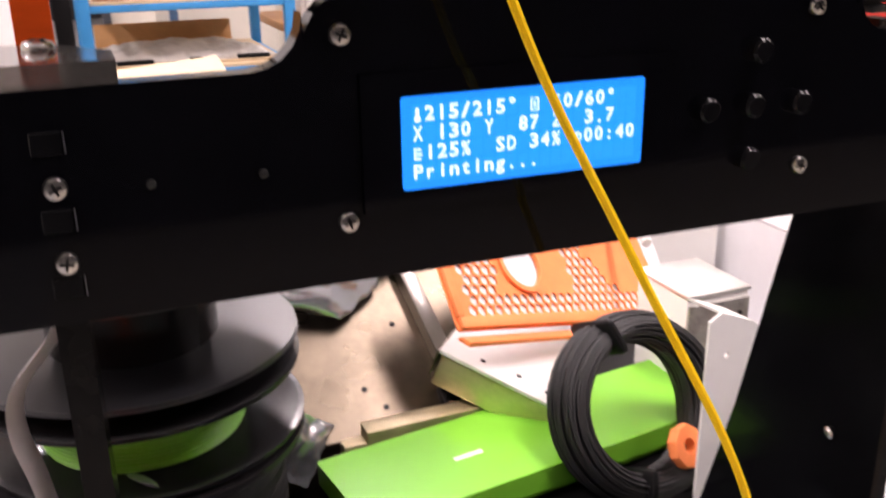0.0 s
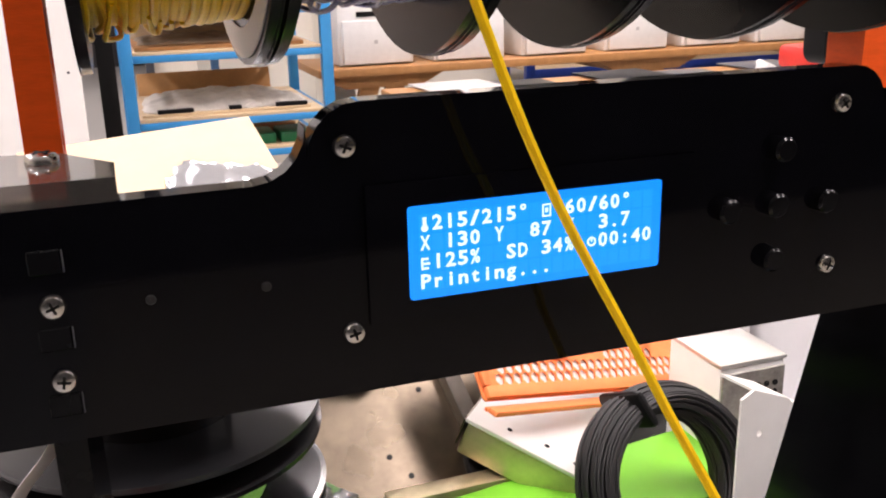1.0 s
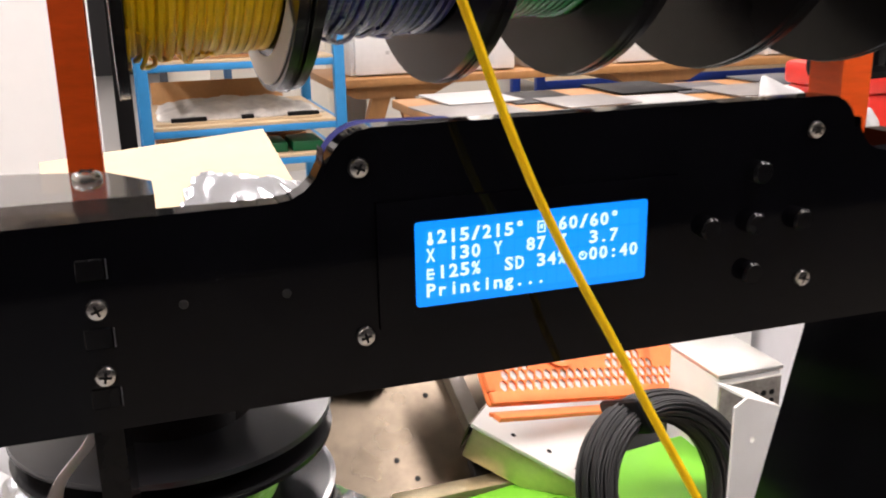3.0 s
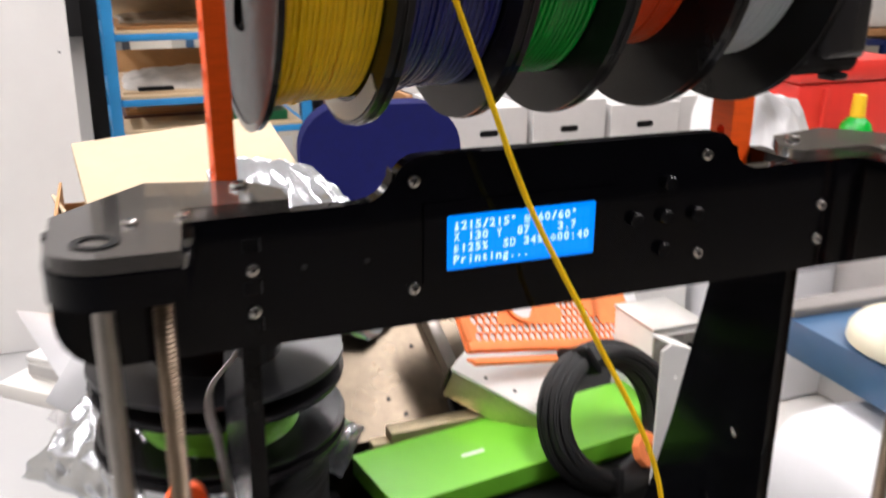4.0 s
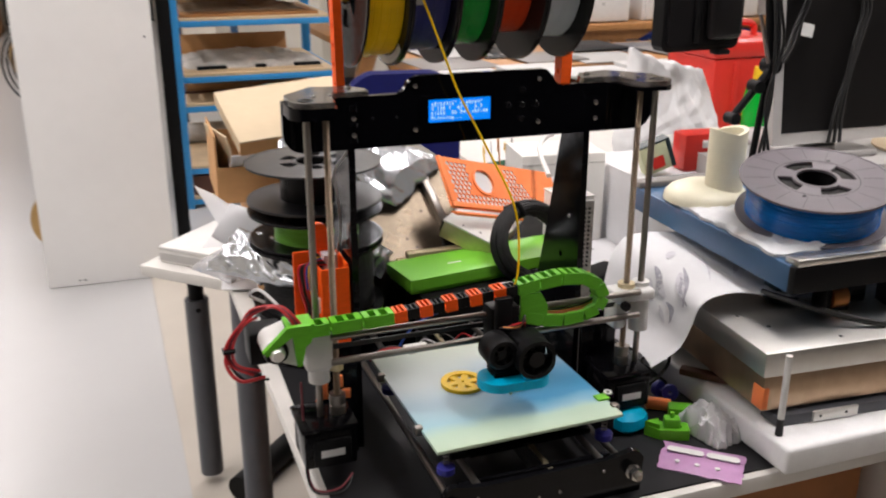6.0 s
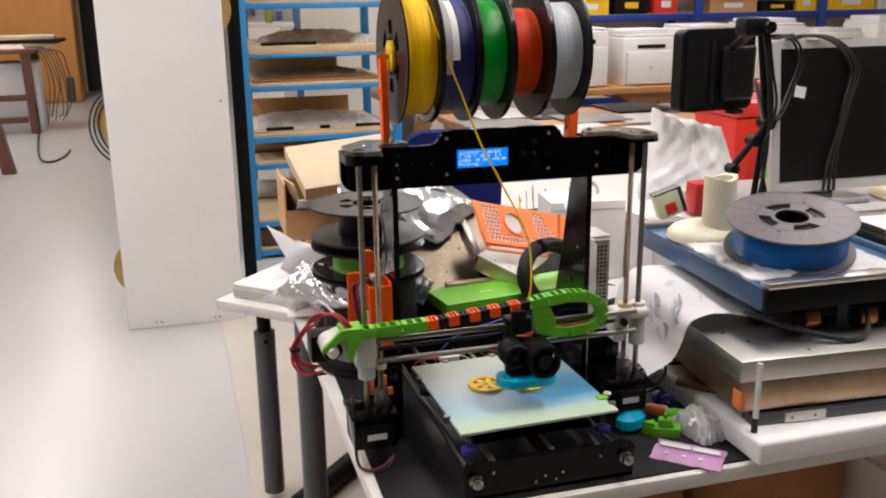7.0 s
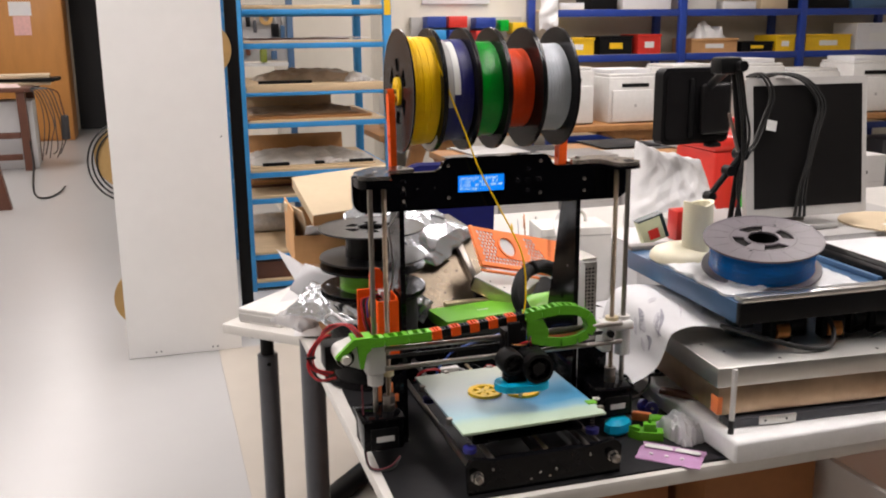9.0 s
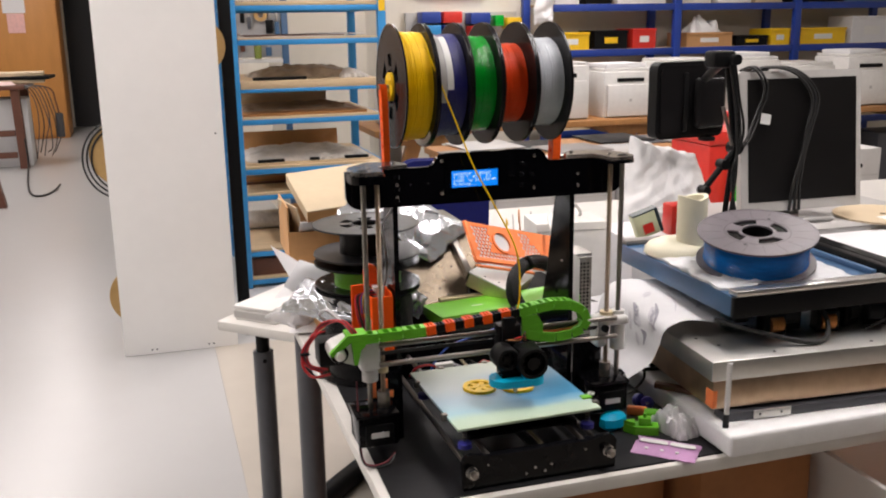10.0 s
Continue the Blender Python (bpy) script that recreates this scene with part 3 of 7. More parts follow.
P("icon", icon, LCD_TEXT, "thermometer sign", lcd, smooth=False)
bx = B()
gx, gz = LX + 10.46 * CELL_W, LZ - 0.50 * CELL_H
for xa, xb, za, zb in ((-0.0013, 0.0013, 0.0014, 0.0018), (-0.0013, 0.0013, -0.0018, -0.0014), (-0.0013, -0.0009, -0.0014, 0.0014), (0.0009, 0.0013, -0.0014, 0.0014), (-0.0004, 0.0004, -0.0006, 0.0007)):
    box(bx, gx + xa, gx + xb, -0.0022, -0.0020, gz + za, gz + zb)
P("icon", bx, LCD_TEXT, "boxed bed sign", lcd, smooth=False)
ring_ = B()
lathe(ring_, [(0.0009, -0.0001), (0.0014, -0.0001), (0.0014, 0.0001), (0.0009, 0.0001)], Matrix.Translation((LX + 14.45 * CELL_W, -0.0021, LZ - 2.5 * CELL_H)) @ Matrix.Rotation(radians(90), 4, "X"), 14)
box(ring_, LX + 14.4 * CELL_W, LX + 14.5 * CELL_W, -0.0022, -0.0020, LZ - 2.52 * CELL_H, LZ - 2.36 * CELL_H)
P("icon", ring_, LCD_TEXT, "clock sign", lcd, smooth=False)
feed = B()
for k in range(3):
    box(feed, LX + 0.0004 + 0.0004 * (k % 2), LX + 0.0024 + 0.0004 * (k % 2), -0.0022, -0.0020, LZ - 2.82 * CELL_H + 0.0013 * k, LZ - 2.82 * CELL_H + 0.0006 + 0.0013 * k)
box(feed, LX + 0.0004, LX + 0.0009, -0.0022, -0.0020, LZ - 2.80 * CELL_H, LZ - 2.2 * CELL_H)
P("icon", feed, LCD_TEXT, "feed rate sign", lcd, smooth=False)

# tapering side plates
for x in (-0.131, 0.168):
    side = [(0.0082, TZ + 0.0005), (0.175, TZ + 0.0005), (0.160, 0.76), (0.122, 0.88), (0.096, 0.97), (0.072, 1.075), (0.058, 1.120), (0.050, 1.164), (0.0082, 1.164)]
    sp = P("side_plate", prism(B(), side, "x", x, x + 0.008, [(0.055, 0.93, 0.0045, 10), (0.062, 0.86, 0.004, 10)]), ACRYLIC_SIDE, "tapering glossy black side plate")
    for sy, sz in ((0.034, 0.988), (0.032, 0.858)):
        P("screw", lathe(B(), [(0.0026, 0), (0.0026, 0.001), (0.0015, 0.0018), (0.0001, 0.0018)], Matrix.Translation((x - 0.0001, sy, sz)) @ Matrix.Rotation(radians(-90), 4, "Y"), 12, closed=False), SCREW, "", sp)

# lower black plates behind the vertical rods, with orange clips on one of them
P("foot_plate", box(B(), 0.1765, 0.228, 0.0005, 0.0075, TZ + 0.0005, 0.862, 0.001), ACRYLIC_SIDE, "glossy black lower frame plate")
fp_ = P("foot_plate", box(B(), -0.181, -0.1315, 0.0005, 0.0075, TZ + 0.0005, 0.842, 0.001), ACRYLIC_SIDE, "glossy black lower frame plate")
for xa, xb, za, zb in ((-0.178, -0.169, 0.803, 0.834), (-0.152, -0.141, 0.800, 0.812), (-0.155, -0.150, 0.816, 0.832)):
    P("clip", box(B(), xa, xb, -0.005, 0.0003, za, zb, 0.001), CORAL, "orange printed clip", fp_)

# top holders of the vertical rods: smoked plates lying on the cross plate
for sgn in (-1, 1):
    def mx(x):
        return CX + sgn * (x - CX) * 1 if sgn == 1 else CX - (x - CX)
    xin = 0.160
    pts = [(xin + 0.013, 0.037), (0.215, 0.047), (0.2535, 0.004)] + arc(0.236, -0.034, 0.0195, 20, -90, 6) + [(0.2105, -0.0535), (0.204, 0.0)] + [(xin, 0.0), (xin, 0.018)]
    holder = P("rod_holder", prism(B(), [(mx(x), y) for x, y in pts], "z", 1.1665, 1.1725), SMOKE, "smoked acrylic plate holding the rod tops")
    lowpts = [(0.200, -0.004)] + [(0.209, -0.0545), (0.235, -0.0545)] + arc(0.236, -0.034, 0.0205, -90, 0, 6) + [(0.2565, -0.004)]
    P("clamp_plate", prism(B(), [(mx(x), y) for x, y in lowpts], "z", 1.1535 if sgn < 0 else 1.1615, 1.166), ACRYLIC, "black clamp under the smoked plate", holder)
    P("screw", screw_head(B(), (mx(0.177), 0.026, 1.1725), 0.0042, "z"), SCREW, "", holder)
    for bx, by in ((0.205, -0.012), (0.225, -0.015)):
        P("screw", screw_head(B(), (mx(bx), by, 1.1725), 0.003, "z"), SCREW, "", holder)
    P("rod_hole", lathe(B(), [(0.0055, 0), (0.0085, 0), (0.0085, 0.0006), (0.0055, 0.0006)], Matrix.Translation((mx(0.238), -0.035, 1.1726)), 20), BLACK_PLASTIC, "", holder)
    P("smooth_rod", cyl(B(), (mx(0.238), -0.035, 0.735), (mx(0.238), -0.035, 1.1530 if sgn < 0 else 1.1610), 0.004, 16), STEEL, "polished steel rod")
    thread = []
    z = 0.80
    while z < (1.152 if sgn < 0 else 1.160):
        thread += [(0.0041, z), (0.0033, z + 0.001)]
        z += 0.002
    P("lead_screw", lathe(B(), thread, Matrix.Translation((mx(0.217), -0.035, 0)), 14, closed=False), LEAD, "brown threaded steel rod")
    # motor block at the foot
    xa, xb = (0.184, 0.245) if sgn == 1 else (-0.212, -0.150)
    foot = P("motor_bracket", box(B(), xa, xb, -0.064, -0.004, 0.748, 0.795, 0.002), ACRYLIC_SIDE, "black acrylic motor box")
    P("motor", box(B(), xa + 0.010, xb - 0.008, -0.069, -0.0645, 0.752, 0.785, 0.002), BLACK_PLASTIC, "", foot)
    P("sticker", box(B(), xa + 0.018, xb - 0.016, -0.0698, -0.0692, 0.764, 0.773), STICKER, "pale motor label", foot)
    P("coupler", lathe(B(), [(0.0045, 0.801), (0.0095, 0.801), (0.0095, 0.812), (0.0085, 0.8125), (0.0085, 0.8135), (0.0095, 0.814), (0.0095, 0.826), (0.0045, 0.826)], Matrix.Translation((mx(0.217), -0.035, 0)), 18), STEEL, "dull steel shaft coupler")
    P("bracket_top", box(B(), xa - 0.004, xb + 0.002, -0.066, 0.0, 0.7955, 0.8005, 0.001), ACRYLIC_SIDE, "", foot)

# base frame
for x in (-0.076, 0.142):
    rail = P("threaded_rail", cyl(B(), (x, -0.212, 0.750), (x, 0.30, 0.750), 0.004, 12), STEEL, "long steel rod of the base")
    P("nut", cyl(B(), (x, -0.207, 0.750), (x, -0.197, 0.750), 0.0078, 6), SCREW, "", rail)
    P("washer", lathe(B(), [(0.004, 0), (0.009, 0), (0.009, 0.002), (0.004, 0.002)], Matrix.Translation((x, -0.1965, 0.750)) @ Matrix.Rotation(radians(-90), 4, "X"), 18), SCREW, "", rail)
fp = P("front_plate", prism(B(), [(-0.088, TZ + 0.0005), (0.155, TZ + 0.0005), (0.157, 0.765)] + arc(0.142, 0.762, 0.014, 0, 120, 5) + [(0.11, 0.770), (-0.045, 0.770)] + arc(-0.076, 0.762, 0.014, 60, 180, 5), "y", -0.194, -0.186), ACRYLIC_SIDE, "black acrylic front plate")
for sx, sz in ((0.010, 0.733), (0.024, 0.741), (0.040, 0.733), (0.05, 0.742), (-0.05, 0.757), (0.105, 0.757)):
    P("screw", screw_head(B(), (sx, -0.194, sz), 0.0022), SCREW, "", fp)
P("inner_plate", box(B(), -0.062, 0.128, -0.17, -0.164, TZ + 0.0005, 0.762, 0.001), ACRYLIC_SIDE, "black acrylic cross piece")
P("belt", box(B(), 0.028, 0.034, -0.185, 0.27, 0.7555, 0.757), BLACK_RUBBER, "black toothed belt")
P("belt_strip", box(B(), 0.046, 0.052, -0.185, 0.24, 0.757, 0.7595), BRASS, "brown metal strip under the bed")
for x in (-0.045, 0.108):
    P("bed_rod", cyl(B(), (x, -0.186, 0.764), (x, 0.27, 0.764), 0.004, 12), STEEL, "polished steel rod")
P("rear_plate", box(B(), -0.088, 0.155, 0.262, 0.27, TZ + 0.0005, 0.79, 0.002), ACRYLIC_SIDE, "black acrylic rear plate")
P("motor_mount", box(B(), 0.0, 0.06, 0.275, 0.32, TZ + 0.0005, 0.765, 0.003), BLACK_PLASTIC, "black bed motor")

# bed
BXC, BYC = 0.028, -0.055
bm_bed = pose(BXC, BYC, 0, 0, 0, 1.2)
carriage = P("bed_carriage", box(B(), -0.07, 0.07, -0.09, 0.09, 0.7765, 0.7815, 0.001, m=bm_bed), ACRYLIC_SIDE, "black acrylic bed carriage")
for dx in (-0.073, 0.080):
    for dy in (-0.06, 0.06):
        P("bearing", box(B(), BXC + dx - 0.014, BXC + dx + 0.014, BYC + dy - 0.018, BYC + dy + 0.018, 0.768, 0.7765, 0.003), BLACK_PLASTIC, "", carriage)
hb = P("heated_plate", box(B(), -0.108, 0.108, -0.099, 0.117, 0.7955, 0.7990, 0.0008, m=bm_bed), BLACK_SATIN, "thin black heated plate")
glass = P("print_bed_glass", box(B(), -0.116, 0.118, -0.106, 0.138, 0.7995, 0.8040, 0.0010, m=bm_bed), BED, "pale glass with aqua and lime tape stains")
for dx, dy in ((-0.101, -0.093), (0.101, -0.093), (-0.101, 0.108), (0.101, 0.108)):
    q = bm_bed @ Vector((dx, dy, 0))
    P("knob", lathe(B(), [(0.0015, 0.768), (0.0105, 0.768), (0.0105, 0.7755), (0.006, 0.777), (0.0015, 0.777)], Matrix.Translation((q.x, q.y, 0)), 14), BLUE_PRINT, "dark blue levelling wheel", hb)
    P("spring", tube(B(), [(q.x + 0.0035 * math.cos(k * 1.3), q.y + 0.0035 * math.sin(k * 1.3), 0.777 + k * 0.00095) for k in range(20)], 0.0005, 5, 2), STEEL, "", hb)
for dx, dy, a in ((-0.118, -0.05, 0), (-0.118, 0.09, 0), (0.119, -0.085, 0), (0.02, 0.138, 90), (-0.06, 0.138, 90)):
    q = bm_bed @ Vector((dx, dy, 0))
    mm = Matrix.Translation((q.x, q.y, 0.801)) @ Matrix.Rotation(radians(a), 4, "Z")
    clip = P("clip", box(B(), -0.005, 0.005, -0.005, 0.005, -0.0055, 0.0055, 0.002, m=mm), STEEL, "small steel bed clip", glass)

q = bm_bed @ Vector((-0.050, 0.150, 0))
plug = P("bed_connector", box(B(), q.x - 0.016, q.x + 0.016, q.y - 0.006, q.y + 0.006, 0.7995, 0.8085, 0.001), WHITE_PLASTIC, "white bed connector", hb)
for k, mt in enumerate((RED_WIRE, RED_WIRE, BLACK_WIRE)):
    P("wire", tube(B(), [(q.x - 0.016, q.y - 0.004 + 0.004 * k, 0.804), (q.x - 0.028, q.y + 0.004 * k, 0.807), (q.x - 0.045, q.y + 0.012 + 0.004 * k, 0.800), (q.x - 0.055, q.y + 0.03, 0.78)], 0.0014, 6), mt, "thin wire of the bed", hb)
q = bm_bed @ Vector((0.113, -0.064, 0))
tape = P("corner_clip", box(B(), q.x - 0.008, q.x + 0.008, q.y - 0.007, q.y + 0.007, 0.8042, 0.8064, 0.0008), LIME_FIL, "lime green corner clip", glass)
P("clip_ring", lathe(B(), [(0.003, 0), (0.0055, 0), (0.0055, 0.0018), (0.003, 0.0018)], Matrix.Translation((q.x + 0.012, q.y + 0.006, 0.806)), 16), WHITE_PLASTIC, "", tape)

# x axis
for z in (0.908, 0.877):
    P("x_rod", cyl(B(), (-0.175, -0.055, z), (0.225, -0.055, z), 0.004, 14), STEEL, "polished steel cross rod")
P("x_belt", box(B(), -0.225, 0.215, -0.047, -0.0455, 0.889, 0.895), BLACK_RUBBER, "black toothed belt")
# left end: white carriage, pale motor, green bracket
le = P("x_end", box(B(), -0.204, -0.172, -0.058, -0.022, 0.868, 0.918, 0.006, 3), WHITE_PLASTIC, "white printed axis end")
P("bearing_tube", lathe(B(), [(0.009, 0.846), (0.0125, 0.848), (0.0125, 0.866), (0.009, 0.866)], Matrix.Translation((-0.186, -0.038, 0)), 22), WHITE_PLASTIC, "", le)
P("nut", lathe(B(), [(0.0042, 0.858), (0.0085, 0.858), (0.0085, 0.866), (0.0042, 0.866)], Matrix.Translation((-0.165, -0.035, 0)), 18), BRASS, "", le)
mo = P("x_motor", prism(B(), arc(-0.238, 0.907, 0.0142, 100, 290, 12) + [(-0.214, 0.886), (-0.214, 0.930)], "y", -0.070, -0.030), WHITE_PLASTIC, "white rounded motor mount")
P("motor_body", box(B(), -0.262, -0.222, -0.030, 0.010, 0.874, 0.914, 0.004), BLACK_PLASTIC, "black stepper motor", mo)
P("pulley", lathe(B(), [(0.0001, 0.012), (0.006, 0.012), (0.0085, 0.008), (0.0085, 0.0), (0.0001, 0.0)], Matrix.Translation((-0.238, -0.0705, 0.907)) @ Matrix.Rotation(radians(90), 4, "X"), 20, closed=False), ALU, "steel pulley", mo)
P("pulley_ring", lathe(B(), [(0.009, 0), (0.0135, 0), (0.0135, 0.001), (0.009, 0.001)], Matrix.Translation((-0.238, -0.0702, 0.907)) @ Matrix.Rotation(radians(90), 4, "X"), 24), BLACK_PLASTIC, "dark ring round the pulley", mo)
gb = P("chain_bracket", prism(B(), [(-0.254, 0.911), (-0.226, 0.937), (-0.200, 0.937), (-0.200, 0.918), (-0.207, 0.912), (-0.212, 0.890), (-0.217, 0.890), (-0.219, 0.908), (-0.221, 0.926), (-0.250, 0.906)], "y", -0.079, -0.0715), GREEN, "green printed bracket of the cable chain")
P("bracket_web", box(B(), -0.226, -0.195, -0.0712, -0.040, 0.9295, 0.935, 0.001), GREEN, "", gb)
# right end
re_ = P("x_end", box(B(), 0.192, 0.249, -0.056, -0.020, 0.894, 0.909, 0.005, 3), WHITE_PLASTIC, "white printed axis end")
P("sleeve", box(B(), 0.193, 0.211, -0.052, -0.022, 0.858, 0.8938, 0.005, 3), WHITE_PLASTIC, "", re_)
for bx in (0.217, 0.238):
    P("collar", lathe(B(), [(0.0045, 0.908), (0.011, 0.908), (0.011, 0.9145), (0.0045, 0.9145)], Matrix.Translation((bx, -0.035, 0)), 20), WHITE_PLASTIC if bx > 0.22 else BRASS, "", re_)
P("bearing_tube", lathe(B(), [(0.005, 0.846), (0.0125, 0.848), (0.0125, 0.8938), (0.005, 0.8938)], Matrix.Translation((0.238, -0.035, 0)), 22), WHITE_PLASTIC, "", re_)
P("idler", lathe(B(), [(0.0001, 0), (0.006, 0), (0.006, 0.006), (0.0001, 0.006)], Matrix.Translation((0.203, -0.0565, 0.893)) @ Matrix.Rotation(radians(90), 4, "X"), 18, closed=False), BLACK_PLASTIC, "", re_)


# cable chain links
def chain_link(a, b, w, h, material, cy=-0.062):
    """A U-shaped link with an open window in its upper side, from a to b in the xz plane."""
    a, b = Vector((a[0], 0, a[1])), Vector((b[0], 0, b[1]))
    d = b - a
    ang = -math.atan2(d.z, d.x)
    mm = Matrix.Translation((a + b) / 2 + Vector((0, cy, 0))) @ Matrix.Rotation(ang, 4, "Y")
    L = d.length * 0.5
    t = 0.0016
    bm = B()
    box(bm, -L, L, -w / 2, -w / 2 + t, -h / 2, h / 2, 0.0004, 1, m=mm)
    box(bm, -L, L, w / 2 - t, w / 2, -h / 2, h / 2, 0.0004, 1, m=mm)
    box(bm, -L, L, -w / 2 + t, w / 2 - t, -h / 2, -h / 2 + t, m=mm)
    for u0, u1 in ((-L, -L * 0.62), (-L * 0.12, L * 0.12), (L * 0.62, L)):
        box(bm, u0, u1, -w / 2 + t, w / 2 - t, h / 2 - t, h / 2, m=mm)
    P("chain_link", bm, material, "printed cable-chain link")


def chain_run(pts, material, alt=None, w=0.019, h=0.0145):
    for k in range(len(pts) - 1):
        a, b = Vector(pts[k]), Vector(pts[k + 1])
        s = (b - a) * 0.03
        if alt and k % 2:
            chain_link(a + s, b - s, w * 0.82, h * 0.85, alt)
        else:
            chain_link(a + s, b - s, w, h, material)


def lerp_pts(a, b, n):
    return [(a[0] + (b[0] - a[0]) * k / n, a[1] + (b[1] - a[1]) * k / n) for k in range(n + 1)]


chain_run(lerp_pts((-0.214, 0.925), (-0.103, 0.927), 3), GREEN)
chain_run(lerp_pts((-0.103, 0.927), (0.049, 0.940), 10), ORANGE, BLACK_PLASTIC)
loop = [(0.049, 0.940), (0.077, 0.944), (0.106, 0.947), (0.135, 0.944), (0.157, 0.932), (0.165, 0.915), (0.157, 0.902), (0.138, 0.895), (0.110, 0.893), (0.082, 0.897), (0.060, 0.904)]
chain_run(loop, GREEN, None, 0.020, 0.0150)
P("chain_end", prism(B(), [(0.052, 0.900), (0.086, 0.890), (0.088, 0.916), (0.078, 0.934), (0.052, 0.934)], "y", -0.0718, -0.0685), GREEN, "green printed end of the cable chain")
for k, mt in enumerate((RED_WIRE, COPPER, BLACK_WIRE)):
    wire = [(0.112 + (x - 0.112) * (0.93 - 0.03 * k), -0.066 + 0.003 * k, 0.921 + (z - 0.921) * (0.72 - 0.05 * k)) for x, z in loop[2:]]
    P("wire", tube(B(), wire, 0.0012, 6, 4), mt, "thin wire inside the chain")

# print carriage
P("cable_clamp", box(B(), 0.032, 0.072, -0.046, -0.037, 0.936, 0.939, 0.001), WHITE_PLASTIC, "white flat clamp behind the chain")
car = P("carriage", box(B(), 0.014, 0.050, -0.074, -0.046, 0.868, 0.922, 0.003), BLACK_PLASTIC, "black print carriage")
P("post", box(B(), 0.016, 0.036, -0.084, -0.0745, 0.872, 0.938, 0.002), BLACK_PLASTIC, "black upright of the carriage", car)
em = P("cooling_fan", lathe(B(), [(0.0001, -0.004), (0.017, -0.004), (0.0195, 0.0), (0.0195, 0.026), (0.017, 0.030), (0.0125, 0.030), (0.0125, 0.024), (0.0001, 0.024)], pose(0.012, -0.0848, 0.882, 90), 30, closed=False), BLACK_PLASTIC, "round black fan", car)
P("fan_hub", lathe(B(), [(0.0001, 0.0), (0.007, 0.0), (0.006, 0.003), (0.0001, 0.0035)], pose(0.012, -0.1090, 0.882, 90), 18, closed=False), BLACK_SATIN, "", em)
for k in range(5):
    P("guard_spoke", box(B(), 0.0068, 0.0128, -0.0008, 0.0008, -0.001, 0.001, m=pose(0.012, -0.1135, 0.882) @ Matrix.Rotation(k * 2 * math.pi / 5, 4, "Y")), BLACK_PLASTIC, "", em)
P("guide", cyl(B(), (0.0415, -0.062, 0.922), (0.0415, -0.062, 0.936), 0.005, 14), BLACK_PLASTIC, "", car)
P("heat_sink", box(B(), 0.006, 0.034, -0.108, -0.086, 0.846, 0.8615, 0.001), BLACK_PLASTIC, "", car)
for k in range(4):
    P("fin", box(B(), 0.004, 0.036, -0.110, -0.084, 0.848 + 0.0035 * k, 0.8492 + 0.0035 * k), BLACK_SATIN, "", car)
FX, FZ = 0.049, 0.8755
fan = P("fan", prism(B(), rrect(FX - 0.023, FX + 0.023, FZ - 0.023, FZ + 0.023, 0.020, 8), "y", -0.128, -0.112, [(FX, FZ, 0.0190, 24)]), BLACK_PLASTIC, "rounded black fan", car)
P("fan_back", box(B(), FX - 0.019, FX + 0.019, -0.1118, -0.0745, FZ - 0.019, FZ + 0.019, 0.003), BLACK_PLASTIC, "", fan)
P("fan_hub", cyl(B(), (FX, -0.1265, FZ), (FX, -0.113, FZ), 0.010, 20), BLACK_SATIN, "", fan)
for k in range(7):
    mm = Matrix.Translation((FX, -0.119, FZ)) @ Matrix.Rotation(k * 2 * math.pi / 7, 4, "Y") @ Matrix.Translation((0.0142, 0, 0)) @ Matrix.Rotation(radians(35), 4, "X")
    P("fan_blade", box(B(), -0.0042, 0.0042, -0.0006, 0.0006, -0.004, 0.004, m=mm), BLACK_PLASTIC, "", fan)
duct = B()
prism(duct, arc(0.010, -0.104, 0.024, 110, 280, 14) + arc(0.050, -0.108, 0.022, -80, 70, 10), "z", 0.8405, 0.8515, [(0.030, -0.098, 0.010, 14)])
box(duct, 0.034, 0.064, -0.128, -0.112, 0.8517, 0.8558, 0.002)
P("air_duct", duct, CYAN, "cyan printed air duct", car)
P("nozzle", lathe(B(), [(0.0001, 0.820), (0.001, 0.820), (0.004, 0.826), (0.004, 0.846), (0.0001, 0.846)], Matrix.Translation((0.030, -0.098, 0)), 12, closed=False), BRASS, "brass nozzle", car)
for k, mt in enumerate((RED_WIRE, BLACK_WIRE, COPPER, BLACK_WIRE)):
    P("wire", tube(B(), [(0.056, -0.076 + 0.003 * k, 0.896), (0.050, -0.088, 0.906 + 0.003 * k), (0.040, -0.092, 0.908 - 0.002 * k), (0.030 - 0.004 * k, -0.088, 0.904)], 0.0012, 6), mt, "thin wire of the carriage", car)

# loose wires of the axis motor and a grey ribbon behind the left rods
P("wire", tube(B(), [(-0.250, -0.02, 0.93), (-0.268, -0.03, 0.925), (-0.290, -0.045, 0.895), (-0.278, -0.055, 0.872), (-0.250, -0.055, 0.872)], 0.0022, 7), RED_WIRE, "red wire loop")
for k in range(3):
    P("wire", tube(B(), [(-0.262 + 0.004 * k, -0.055, 0.876 + 0.002 * k), (-0.284 + 0.003 * k, -0.050, 0.888), (-0.290 + 0.004 * k, -0.045, 0.905), (-0.278 + 0.003 * k, -0.042 + 0.003 * k, 0.925), (-0.258, -0.045, 0.944 + 0.003 * k), (-0.236 + 0.003 * k, -0.055, 0.954), (-0.222 + 0.003 * k, -0.066, 0.944), (-0.214 + 0.004 * k, -0.070, 0.928)], 0.0017, 7), (RED_WIRE, DULL_RED_WIRE, RED_WIRE)[k], "red wire loop")
P("cable_tie", box(B(), -0.293, -0.279, -0.052, -0.038, 0.904, 0.907, 0.001), BLACK_PLASTIC, "black cable tie")
